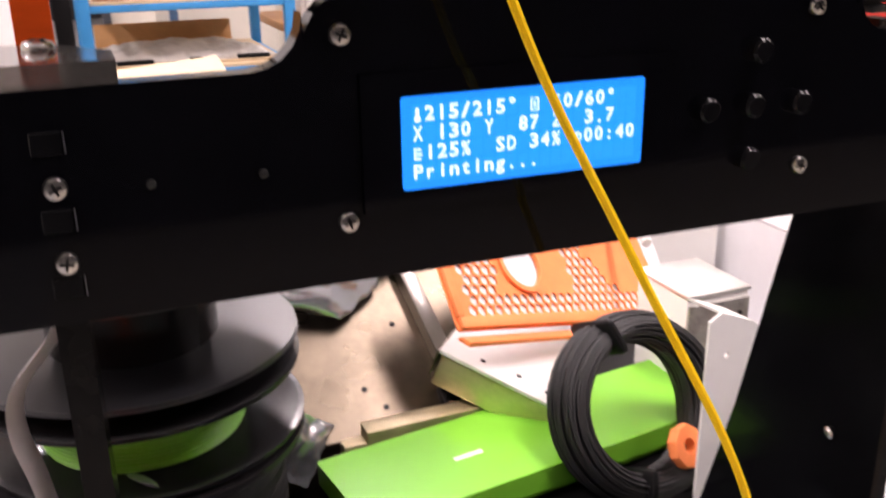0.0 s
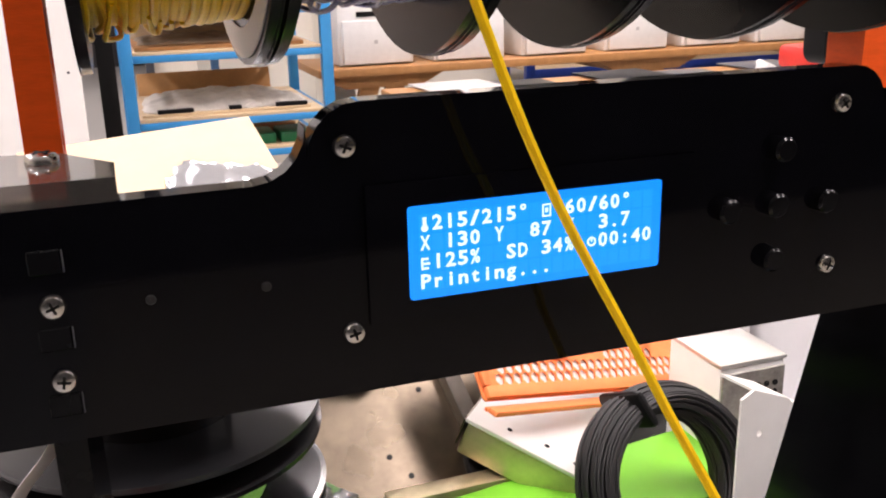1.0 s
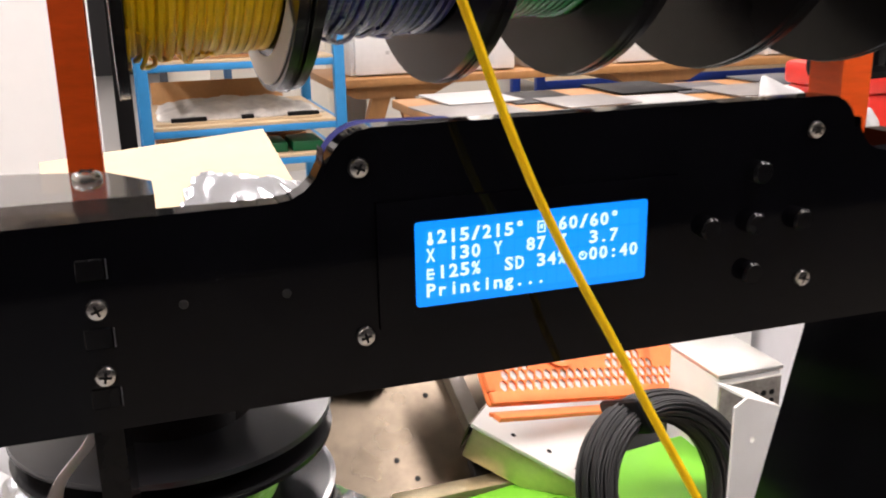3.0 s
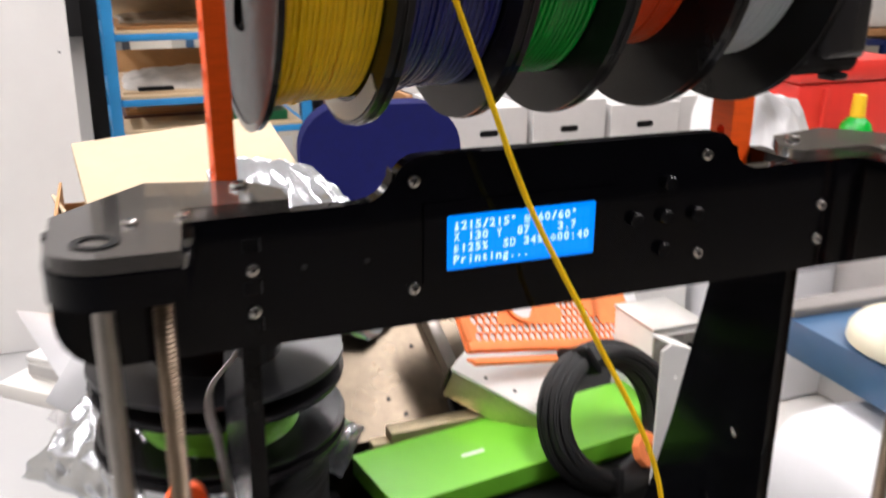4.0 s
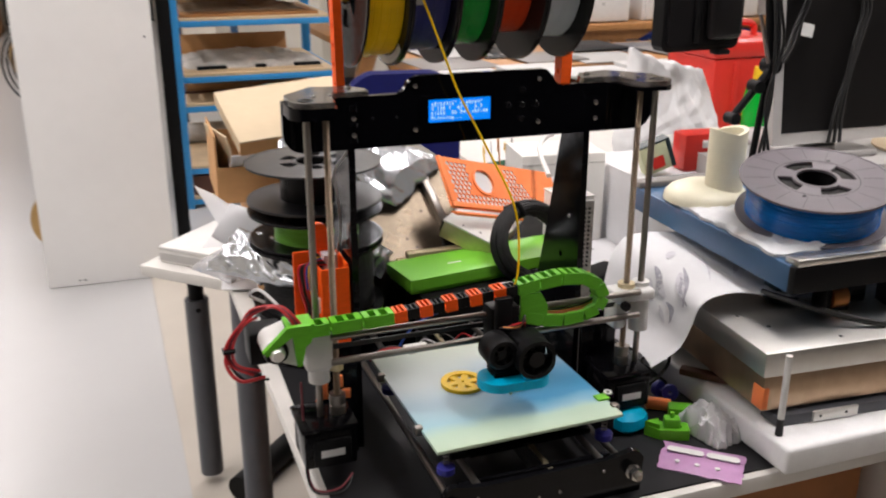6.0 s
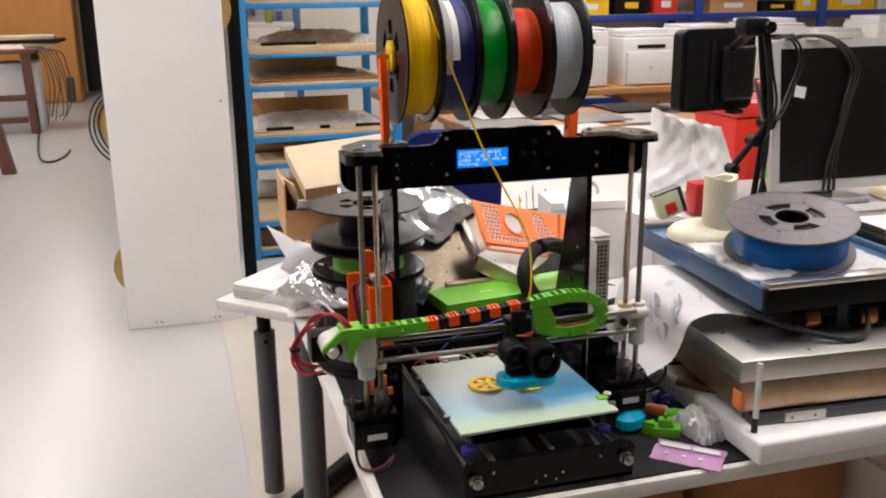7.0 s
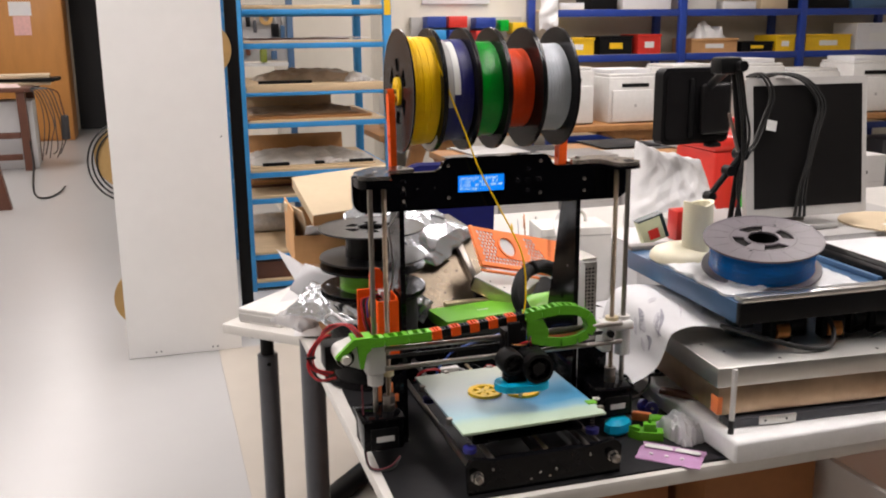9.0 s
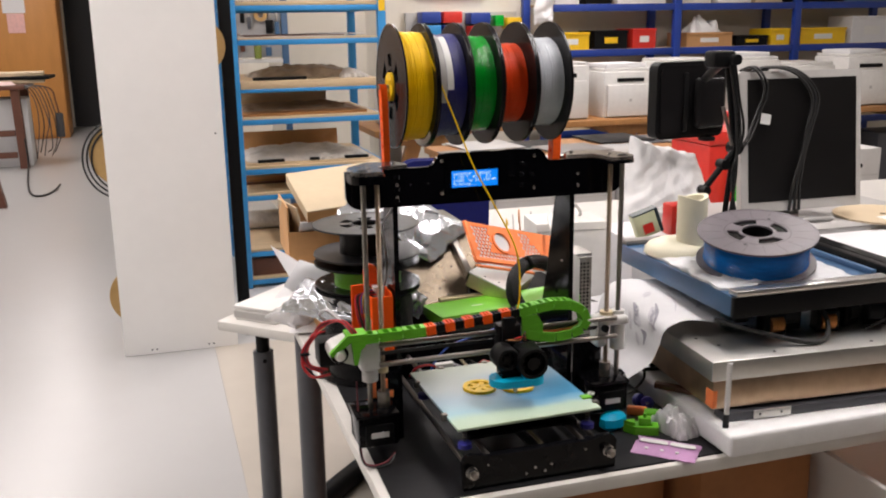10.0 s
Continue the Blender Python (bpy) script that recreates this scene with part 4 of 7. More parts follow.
P("wire", tube(B(), [(-0.245, -0.02, 0.935), (-0.272, -0.028, 0.918), (-0.286, -0.04, 0.89), (-0.270, -0.05, 0.868), (-0.245, -0.05, 0.866)], 0.0016, 7), BLACK_WIRE, "black wire loop")
P("wire", tube(B(), [(-0.218, -0.065, 0.936), (-0.232, -0.05, 0.955), (-0.245, -0.02, 0.962), (-0.252, 0.01, 0.945), (-0.235, 0.02, 0.93)], 0.0018, 7), GREY_WIRE, "white wire loop")
P("ribbon_cable", tube(B(), [(-0.127, 0.014, 1.112), (-0.132, 0.018, 1.098), (-0.1435, 0.020, 1.083), (-0.1455, 0.021, 1.069), (-0.142, 0.022, 1.049), (-0.138, 0.030, 1.00), (-0.146, 0.045, 0.95)], 0.0008, 8, 8, flat=4.5), RIBBON, "pale flat ribbon cable")

# red spool arms
def arm(b, t, w, d):
    b, t = Vector(b), Vector(t)
    dirn = (t - b).normalized()
    xax = Vector((1, 0, 0)) - dirn * dirn.x
    xax.normalize()
    yax = dirn.cross(xax)
    mm = Matrix((( xax.x, yax.x, dirn.x, b.x), (xax.y, yax.y, dirn.y, b.y), (xax.z, yax.z, dirn.z, b.z), (0, 0, 0, 1)))
    L = (t - b).length
    bm = B()
    prism(bm, [(-d / 2 - 0.004, 0)] + [(-d / 2, 0.02), (-d / 2, L), (-d / 2 + 0.006, L + 0.012), (d / 2, L + 0.012), (d / 2, 0.02), (d / 2 + 0.004, 0)], "x", -w / 2, w / 2,
          [(0, 0.03 + 0.022 * k, 0.0035, 8) for k in range(int((L - 0.04) / 0.022))])
    bm.transform(mm)
    return bm


P("spool_arm", arm((-0.1262, 0.058, 1.120), (-0.1262, 0.067, 1.278), 0.0100, 0.017), ORANGE, "orange printed arm of the spool holder")
P("spool_arm", arm((0.1600, 0.058, 1.120), (0.1680, 0.067, 1.278), 0.014, 0.019), ORANGE, "orange printed arm of the spool holder")
P("spool_axle", cyl(B(), (-0.133, 0.068, 1.2855), (0.180, 0.068, 1.2855), 0.0035, 12), STEEL, "thin steel axle")

# printed feed of the filament
P("filament", tube(B(), [(-0.080, -0.014, 1.345), (-0.0765, -0.018, 1.337), (-0.036, -0.022, 1.234), (-0.012, -0.028, 1.170), (0.017, -0.035, 1.112), (0.049, -0.052, 1.038), (0.0515, -0.063, 0.970), (0.0425, -0.064, 0.930)], 0.00135, 8, 10), YELLOW, "single strand of yellow filament")

# ---- filament spools ----
def spool(name, m, width, r_core, filament, flange, label, hub=0.026, group="", rim=0.1, windows=tuple(60 * k for k in range(6)), reach=17):
    """A reel lying along local z: two flanges with cut-outs, a hub and wound filament."""
    s = thing(name, m, label, "filament spool", group)
    t = 0.0028
    for z0, z1 in ((-width / 2, -width / 2 + t), (width / 2 - t, width / 2)):
        ring = [(rim * math.cos(2 * math.pi * k / 64), rim * math.sin(2 * math.pi * k / 64)) for k in range(64)]
        fl = prism(B(), ring, "z", z0, z1, [(0, 0, hub, 28)] + ([arc(0, 0, 0.0508, a - reach, a + reach, 5) + arc(0, 0, 0.0315, a + reach - 2, a - reach + 2, 4) for a in windows]))
        f = part("flange", fl, flange, s)
        out = z0 - 0.0006 if z0 < 0 else z1 + 0.0006
        inn = z0 if z0 < 0 else z1
        part("rim", lathe(B(), [(rim - 0.003, min(inn, out)), (rim + 0.0006, min(inn, out) + 0.0002), (rim + 0.0006, max(inn, out) - 0.0002), (rim - 0.003, max(inn, out))], None, 64), RIM_GLOSS if flange is BLACK_SATIN else flange, f)
        part("hub_ring", lathe(B(), [(hub, min(inn, out)), (hub + 0.003, min(inn, out)), (hub + 0.003, max(inn, out)), (hub, max(inn, out))], None, 32), flange, f)
    part("hub", lathe(B(), [(hub, -width / 2 + t), (hub + 0.025, -width / 2 + t), (hub + 0.025, width / 2 - t), (hub, width / 2 - t)], None, 40), BLACK_SATIN, s)
    if filament:
        w = width - 2 * t - 0.0008
        turns = max(8, int(w / 0.0026))
        prof = [(hub + 0.0255, -w / 2)]
        rnd = random.Random(int(width * 1e5) + len(label))
        for k in range(turns):
            a = -w / 2 + w * k / turns
            j = rnd.uniform(-0.0007, 0.0007)
            prof += [(r_core - 0.0006 + j, a + 0.0001), (r_core + j, a + w / turns * 0.3), (r_core + j, a + w / turns * 0.7), (r_core - 0.0006 + j, a + w / turns - 0.0001)]
        prof += [(hub + 0.0255, w / 2)]
        part("filament", lathe(B(), prof, None, 56), filament, s, "wound filament")
    return s


ROW = Matrix.Rotation(radians(90), 4, "Y")
edges = [-0.1145, -0.0635, -0.0095, 0.0392, 0.0962, 0.155]
RIM = 0.0955
looks = [("yellow", YELLOW, 0.083), ("navy blue", NAVY, 0.0785), ("green", GREEN_DEEP, 0.0745), ("red", RED_FIL, 0.0625), ("pale grey", WHITE_FIL, 0.070)]
for k, (word, fm, rc) in enumerate(looks):
    xa, xb = edges[k] + 0.001, edges[k + 1] - 0.001
    sp = spool("filament_spool", Matrix.Translation(((xa + xb) / 2, 0.068, 1.2855)) @ ROW @ Matrix.Rotation(0.4 * k, 4, "Z"), xb - xa, rc, fm, BLACK_SATIN,
               "black spool of %s filament hanging on the printer's axle" % word, group="spools on the axle", rim=RIM)
    if k == 0:
        for j in range(14):
            zz = -0.021 + 0.0031 * j
            rr = random.Random(j)
            drop = 0.0012 + 0.0028 * rr.random()
            pts = []
            for q in (-0.42, -0.25, -0.08, 0.08, 0.25, 0.42):
                w_ = (1 - (q / 0.42) ** 2)
                R = 0.0825 + drop * w_
                pts.append((R * math.cos(q - 0.1 + 0.05 * j), R * math.sin(q - 0.1 + 0.05 * j), zz + 0.003 * w_ * rr.uniform(-1, 1)))
            part("loose_loop", tube(B(), pts, 0.0008, 6, 5), YELLOW, sp, "loose strand sagging from the winding")
        part("paper_ring", prism(B(), arc(0, 0, 0.0935, -40, 40, 12) + arc(0, 0, 0.0845, 40, -40, 12), "z", (xb - xa) / 2 - 0.0034, (xb - xa) / 2 - 0.003), STICKER, sp, "pale paper strip inside the flange")
        part("hub_insert", prism(B(), [(0.022 * math.cos(2 * math.pi * i / 40), 0.022 * math.sin(2 * math.pi * i / 40)) for i in range(40)], "z", -(xb - xa) / 2 - 0.0035, -(xb - xa) / 2 + 0.004,
                                [(0, 0, 0.004, 12)] + [(0.0125 * math.cos(a * 2.094), 0.0125 * math.sin(a * 2.094), 0.0055, 10) for a in range(3)]), YELLOW_PRINT, sp, "yellow printed hub insert")
    if k == 1:
        for j in range(6):
            rr = random.Random(40 + j)
            drop, zz = 0.0015 + 0.003 * rr.random(), -0.018 + 0.007 * j
            pts = []
            for q in (-0.5, -0.3, -0.1, 0.1, 0.3, 0.5):
                w_ = (1 - (q / 0.5) ** 2)
                ang = q - 0.4 + 0.08 * j
                pts.append(((0.078 + drop * w_) * math.cos(ang), (0.078 + drop * w_) * math.sin(ang), zz + 0.004 * w_ * rr.uniform(-1, 1)))
            part("loose_loop", tube(B(), pts, 0.0009, 6, 5), NAVY, sp, "loose strand sagging from the winding")
        for za, zb, a0, a1, mm, word in ((-0.0235, -0.0095, -1.0, 0.6, GREY_FRAME, "grey film band wound round the spool"), (-0.009, 0.001, -0.9, 0.35, STICKER, "pale paper label stuck round the winding")):
            lb = B()
            ra, n = 0.0800, 14
            vs = []
            for i in range(n + 1):
                # local axes of the row: local x points down, local y along the depth
                ang = math.pi + 0.35 + (a0 + (a1 - a0) * i / n)
                d = Vector((math.cos(ang), math.sin(ang), 0))
                vs.append([lb.verts.new(d * rr + Vector((0, 0, zz))) for rr, zz in ((ra, za), (ra, zb), (ra - 0.0004, zb), (ra - 0.0004, za))])
            for a, b in zip(vs, vs[1:]):
                for i in range(4):
                    lb.faces.new((a[i], a[(i + 1) % 4], b[(i + 1) % 4], b[i]))
            lb.transform(Matrix.Rotation(-0.4 * k + 0.9, 4, "Z"))
            part("paper_label", lb, mm, sp, word)

# reels lying in a stack beside the printer
spool("filament_spool", pose(-0.104, 0.328, 0.9875, 0, 0, 20), 0.057, 0.052, None, DULL_FLANGE, "empty dull black spool lying on top of a stack of spools", group="stacked spools")
spool("filament_spool", pose(-0.104, 0.328, 0.9180, 0, 0, 50), 0.052, 0.063, LIME_FIL, BLACK_SATIN, "black spool with a little lime green filament in the stack", group="stacked spools")
spool("filament_spool", pose(-0.102, 0.335, 0.754, 0, 0, 10), 0.065, 0.08, BLACK_PLASTIC, BLACK_SATIN, "black spool with black filament at the bottom of the stack", group="stacked spools")
spool("filament_spool", pose(-0.102, 0.335, 0.844, 0, 0, 80), 0.112, 0.085, BLACK_PLASTIC, BLACK_SATIN, "wide black spool of black filament in the stack", group="stacked spools")
# the translucent blue reel on the case
reel = spool("filament_spool", Matrix.Translation((0.510, -0.0215, 0.9965)) @ Vector((-0.105, -0.158, 0.982)).to_track_quat("Z", "Y").to_matrix().to_4x4(), 0.055, 0.088, CYAN_FIL, GREY_FLANGE, "grey spool of translucent blue filament lying on bubble wrap", windows=(28, 118, 208, 298), reach=27)
part("core_floor", cyl(B(), (0, 0, -0.0275), (0, 0, -0.0255), 0.0255, 28), BLACK_PLASTIC, reel, "dark bottom of the hub")

part("groove_ring", lathe(B(), [(0.0545, 0.0272), (0.0555, 0.0272), (0.0555, 0.0277), (0.0545, 0.0277)], None, 56), DULL_FLANGE, reel, "dark moulded ring")
for k in range(16):
    part("groove", box(B(), 0.060, 0.094, -0.0003, 0.0003, 0.0272, 0.0276, m=Matrix.Rotation(2 * math.pi * (k + 0.3) / 16, 4, "Z")), DULL_FLANGE, reel)
for a in (70, 250):
    part("hole", cyl(B(), (0.0615 * math.cos(radians(a)), 0.0615 * math.sin(radians(a)), 0.0270), (0.0615 * math.cos(radians(a)), 0.0615 * math.sin(radians(a)), 0.0278), 0.0026, 10), BLACK_PLASTIC, reel)

# ---- things on the desk, behind the printer ----
def crate(name, m, sx, sy, sz, material, label, category, bevel=0.002, group=""):
    """A plain closed box with a lid seam, standing on its base."""
    t = thing(name, m, label, category, group)
    part("body", box(B(), 0, sx, 0, sy, 0, sz - 0.004, bevel), material, t)
    part("lid", box(B(), -0.001, sx + 0.001, -0.001, sy + 0.001, sz - 0.0038, sz, min(bevel, 0.0015)), material, t)
    return t


def sheet(bm, fn, nu, nv, t=0.0004):
    """A thin sheet from a surface function of u, v in 0..1."""
    a = [[bm.verts.new(fn(i / nu, j / nv)) for j in range(nv + 1)] for i in range(nu + 1)]
    b = [[bm.verts.new(v.co - Vector((0, 0, t))) for v in row] for row in a]
    for i in range(nu):
        for j in range(nv):
            bm.faces.new((a[i][j], a[i + 1][j], a[i + 1][j + 1], a[i][j + 1]))
            bm.faces.new((b[i][j], b[i][j + 1], b[i + 1][j + 1], b[i + 1][j]))
    rim = [(i, 0) for i in range(nu)] + [(nu, j) for j in range(nv)] + [(i, nv) for i in range(nu, 0, -1)] + [(0, j) for j in range(nv, 0, -1)]
    for p, q in zip(rim, rim[1:] + rim[:1]):
        bm.faces.new((a[p[0]][p[1]], b[p[0]][p[1]], b[q[0]][q[1]], a[q[0]][q[1]]))
    return bm


def quad_sheet(a, b, c, d, bulge):
    a, b, c, d = (Vector(p) for p in (a, b, c, d))
    return sheet(B(), lambda u, v: (a * (1 - u) + b * u) * (1 - v) + (d * (1 - u) + c * u) * v + Vector((0, 0, bulge * math.sin(u * 3.14) * math.sin(v * 4.0))), 10, 10)


case = thing("electronics_case", pose(0.03, 0.19, TZ), "black electronics case lying under the green box", "electronics case")
part("body", box(B(), 0, 0.25, 0.035, 0.12, 0, 0.096, 0.003), BLACK_PLASTIC, case)
part("board", box(B(), -0.02, 0.13, -0.055, 0.030, 0.020, 0.0225), DARK_PCB, case, "dark control board")
rnd = random.Random(77)
for k in range(22):
    cx, cy, w_ = -0.015 + 0.0066 * k, rnd.uniform(-0.050, 0.018), rnd.uniform(0.004, 0.009)
    part("component", box(B(), cx, cx + w_, cy, cy + w_, 0.0228, 0.026 + 0.010 * rnd.random(), 0.0006), (ALU, BLACK_PLASTIC, WHITE_PLASTIC, GREEN_PCB, ALU)[k % 5], case)
for k in range(5):
    part("wire", tube(B(), [(-0.015 + 0.03 * k, 0.020, 0.028), (-0.005 + 0.03 * k, 0.005, 0.044 + 0.004 * (k % 2)), (0.010 + 0.028 * k, -0.030, 0.040), (0.020 + 0.026 * k, -0.060, 0.012)], 0.0012, 6), (GREY_WIRE, BLACK_WIRE, RED_WIRE, GREY_WIRE, BLACK_WIRE)[k], case, "thin wire of the control board")
single("blue_cable", tube(B(), [(-0.02, 0.17, 0.735), (-0.03, 0.155, 0.775), (0.0, 0.15, 0.815), (0.07, 0.16, 0.83), (0.13, 0.165, 0.838), (0.145, 0.16, 0.815), (0.12, 0.14, 0.775), (0.05, 0.13, 0.745), (0.0, 0.135, 0.728)], 0.0017, 8), BLUE_WIRE, "looped blue cable lying on the desk", "cable")

gbox = thing("green_box", pose(0.004, 0.326, 0.8165, 0, 0, 8), "bright green flat box lying across the clutter", "box")
part("body", box(B(), 0.004, 0.306, -0.085, -0.004, 0, 0.018, 0.0015), GREEN_BOX, gbox)
part("lid", prism(B(), rrect(0, 0.310, -0.090, 0, 0.003), "z", 0.0082, 0.0255), GREEN_BOX, gbox, "bright green lid with a pale mark")
part("scuff", box(B(), 0.085, 0.108, -0.050, -0.046, 0.0253, 0.0257), WHITE_PLASTIC, gbox, "short pale mark")

# black filament coil
coil = thing("filament_coil", Matrix.Translation((0.227, 0.266, 0.868)) @ Vector((0.10, -0.86, 0.42)).to_track_quat("Z", "Y").to_matrix().to_4x4(), "loose coil of black filament tied with cable ties", "filament coil")
rnd = random.Random(5)
for k in range(44):
    # each turn lies somewhere on the outside of the bundle and wanders a little
    th = 2 * math.pi * k / 44
    r0, z0 = 0.0575 + 0.0105 * math.cos(th), 0.0205 * math.sin(th)
    ph, ar, az = rnd.uniform(0, 6.28), rnd.uniform(0.0003, 0.0014), rnd.uniform(0.0004, 0.0022)
    pts = [((r0 + ar * math.sin(2 * a + ph)) * math.cos(a), (r0 + ar * math.sin(2 * a + ph)) * math.sin(a), z0 + az * math.cos(a + ph)) for a in [i * 2 * math.pi / 20 for i in range(21)]]
    part("strand", tube(B(), pts, 0.00105, 5, 2), BLACK_RUBBER, coil)
part("core", lathe(B(), [(0.050, -0.016), (0.063, -0.016), (0.0665, 0), (0.063, 0.016), (0.050, 0.016), (0.0485, 0)], None, 40), BLACK_RUBBER, coil)
for a in (1.9, 4.4):
    mm = Matrix.Rotation(a, 4, "Z") @ Matrix.Translation((0.057, 0, 0))
    part("tie", box(B(), -0.014, 0.014, -0.004, 0.004, -0.026, 0.026, 0.005, m=mm), BLACK_PLASTIC, coil, "black tie")

# steel chassis and what lies round it
ch = thing("steel_chassis", pose(0.07, 0.53, TZ), "bare steel computer chassis with a sloping front", "steel chassis")
part("shell", prism(B(), [(0.367, TZ), (0.367, 0.828), (0.515, 0.948), (0.72, 0.948), (0.72, TZ)], "x", -0.035, 0.172), SHEET, ch, world=True)
SLOPE = Matrix.Translation((0, 0.367, 0.828)) @ Matrix.Rotation(math.atan2(0.120, 0.148), 4, "X")
for hx, hy in ((0.062, 0.038), (0.075, 0.020), (0.045, 0.125), (0.055, 0.130), (0.02, 0.10), (0.13, 0.15), (0.0, 0.14), (0.10, 0.09)):
    part("hole", cyl(B(), SLOPE @ Vector((hx, hy, -0.001)), SLOPE @ Vector((hx, hy, 0.0006)), 0.0024, 10), BLACK_PLASTIC, ch, world=True)
fl = B()
box(fl, 0.160, 0.1725, 0.03, 0.19, 0.0005, 0.012, 0.0008, m=SLOPE)
part("flange", fl, GALV, ch, "upturned steel edge", world=True)
cn = B()
box(cn, 0.118, 0.142, 0.004, 0.026, 0.0005, 0.012, 0.002, m=SLOPE)
part("connector", cn, BLACK_PLASTIC, ch, world=True)
br = thing("steel_bracket", pose(0, 0, 0), "bent steel bracket with a bolt leaning on the chassis", "bracket")
bb = B()
box(bb, 0.130, 0.143, 0.03, 0.185, 0.0125, 0.0150, 0.0006, m=SLOPE @ Matrix.Rotation(radians(7), 4, "Z"))
box(bb, 0.130, 0.1322, 0.03, 0.185, 0.0006, 0.0125, m=SLOPE @ Matrix.Rotation(radians(7), 4, "Z"))
part("rail", bb, STEEL, br, world=True)
part("bolt", cyl(B(), SLOPE @ Vector((0.078, 0.155, 0.0005)), SLOPE @ Vector((0.078, 0.155, 0.010)), 0.006, 6), SCREW, br, world=True)
strip = thing("brass_plate", pose(0.03, 0.345, TZ, 0, 0, 1), "brass-coloured metal plate standing behind the green box", "metal plate")
part("sheet", box(B(), 0.018, 0.135, 0, 0.018, 0.0, 0.124, 0.001), BRASS, strip)
part("tab", box(B(), 0.0, 0.0175, 0, 0.012, 0.08, 0.116, 0.001), BRASS, strip)

dark = thing("dark_instrument", pose(0.205, 0.365, TZ, 0, 0, 3), "dark grey instrument case under the white unit", "instrument case")
part("body", box(B(), 0, 0.17, 0, 0.20, 0, 0.095, 0.003), BLACK_PLASTIC, dark)
part("front_panel", box(B(), 0.008, 0.162, -0.003, -0.0002, 0.012, 0.085, 0.001), DARK_PCB, dark)


def frame_from(origin, along, up):
    """A pose with x along one direction and the xz plane holding the other."""
    x = Vector(along).normalized()
    y = Vector(up).cross(x).normalized()
    z = x.cross(y)
    return Matrix(((x.x, y.x, z.x, origin[0]), (x.y, y.y, z.y, origin[1]), (x.z, y.z, z.z, origin[2]), (0, 0, 0, 1)))


wu = thing("white_metal_unit", frame_from((0.108, 0.372, 0.860), (0.71, -0.61, -0.36), (0.29, -0.21, 0.93)), "white and brass sheet-metal unit lying aslant on a case", "metal unit")
part("tray", box(B(), 0, 0.094, 0.0, 0.150, 0, 0.028, 0.002), BRASS, wu)
part("cover", box(B(), -0.002, 0.096, -0.002, 0.152, 0.0282, 0.032, 0.001), WHITE_METAL, wu, "white cover plate")
part("edge_strip", box(B(), -0.0035, -0.0022, -0.002, 0.152, 0.008, 0.031), SHEET, wu)
for hx, hy in ((0.03, 0.012), (0.06, 0.016), (0.085, 0.012), (0.012, 0.06)):
    part("hole", cyl(B(), (hx, hy, 0.0318), (hx, hy, 0.0324), 0.0022, 8), BLACK_PLASTIC, wu)

# orange honeycomb print standing on the white unit
GW, GH = 0.288, 0.096
grid = thing("honeycomb_panel", frame_from((0.1164, 0.332, 0.9195), (0.898, 0.349, -0.269), (-0.03, 0.69, 0.73)), "orange printed honeycomb panel with a round opening", "printed panel")
holes = []
pitch = 0.0098


def meshed(u, v):
    """The three honeycomb fields between the solid bands."""
    if not (0.018 < u < GW - 0.030 and 0.014 < v < GH - 0.011):
        return False
    return u < 0.058 + 0.08 * v or v < 0.026 or (u > 0.160 - 0.06 * v and not (u > 0.188 and v > 0.066 - (u - 0.188)))


for j in range(11):
    for i in range(28):
        u = 0.013 + i * pitch + (pitch / 2 if j % 2 else 0)
        v = 0.016 + j * pitch * 0.87
        if meshed(u, v):
            holes.append((u, v, 0.0047, 6))
holes.append((0.096, 0.056, 0.022, 24))
part("mesh", prism(B(), rrect(0, GW, 0, GH, 0.003), "y", 0, 0.0014, holes), CORAL, grid, smooth=False)
part("frame_bar", box(B(), 0.002, GW - 0.002, -0.0045, -0.0002, 0.001, 0.010, 0.0008), CORAL, grid)
part("frame_bar", box(B(), 0.001, 0.008, -0.0045, -0.0002, 0.0105, GH - 0.001, 0.0008), CORAL, grid)
part("ring", lathe(B(), [(0.0222, 0.0003), (0.0265, 0.0003), (0.0265, 0.003), (0.0222, 0.003)], Matrix.Translation((0.096, 0, 0.056)) @ Matrix.Rotation(radians(90), 4, "X"), 28), CORAL, grid)
single("paper_sheet", quad_sheet(*[ROOTS[grid.name] @ Vector(c) for c in ((0.004, 0.0022, 0.004), (GW + 0.02, 0.0022, 0.004), (GW + 0.03, 0.0022, GH - 0.006), (0.002, 0.0022, GH - 0.006))], 0.0), PAPER, "white paper sheet lying behind the honeycomb panel", "paper", "loose papers")
ost = thing("orange_strip", frame_from((0.122, 0.326, 0.9075), (0.898, 0.349, -0.269), (0.27, -0.05, 0.96)), "loose orange printed strip lying on the white unit", "printed strip")
part("strip", box(B(), 0.0, 0.16, 0, 0.009, 0.0005, 0.005, 0.001), CORAL, ost)
part("teeth", box(B(), 0.0, 0.16, 0.0095, 0.0125, 0.0005, 0.003), CORAL, ost)
GEAR_AT = (0.250, 0.236, 0.846)
single("orange_gear", lathe(B(), [(0.006, -0.004), (0.0155, -0.004), (0.0165, 0), (0.0155, 0.004), (0.006, 0.004)], None, 9), CORAL, "small orange printed ring leaning on the coil", "printed ring",
       m=Matrix.Translation(GEAR_AT) @ Matrix.Rotation(radians(62), 4, "X") @ Matrix.Rotation(radians(20), 4, "Y"))

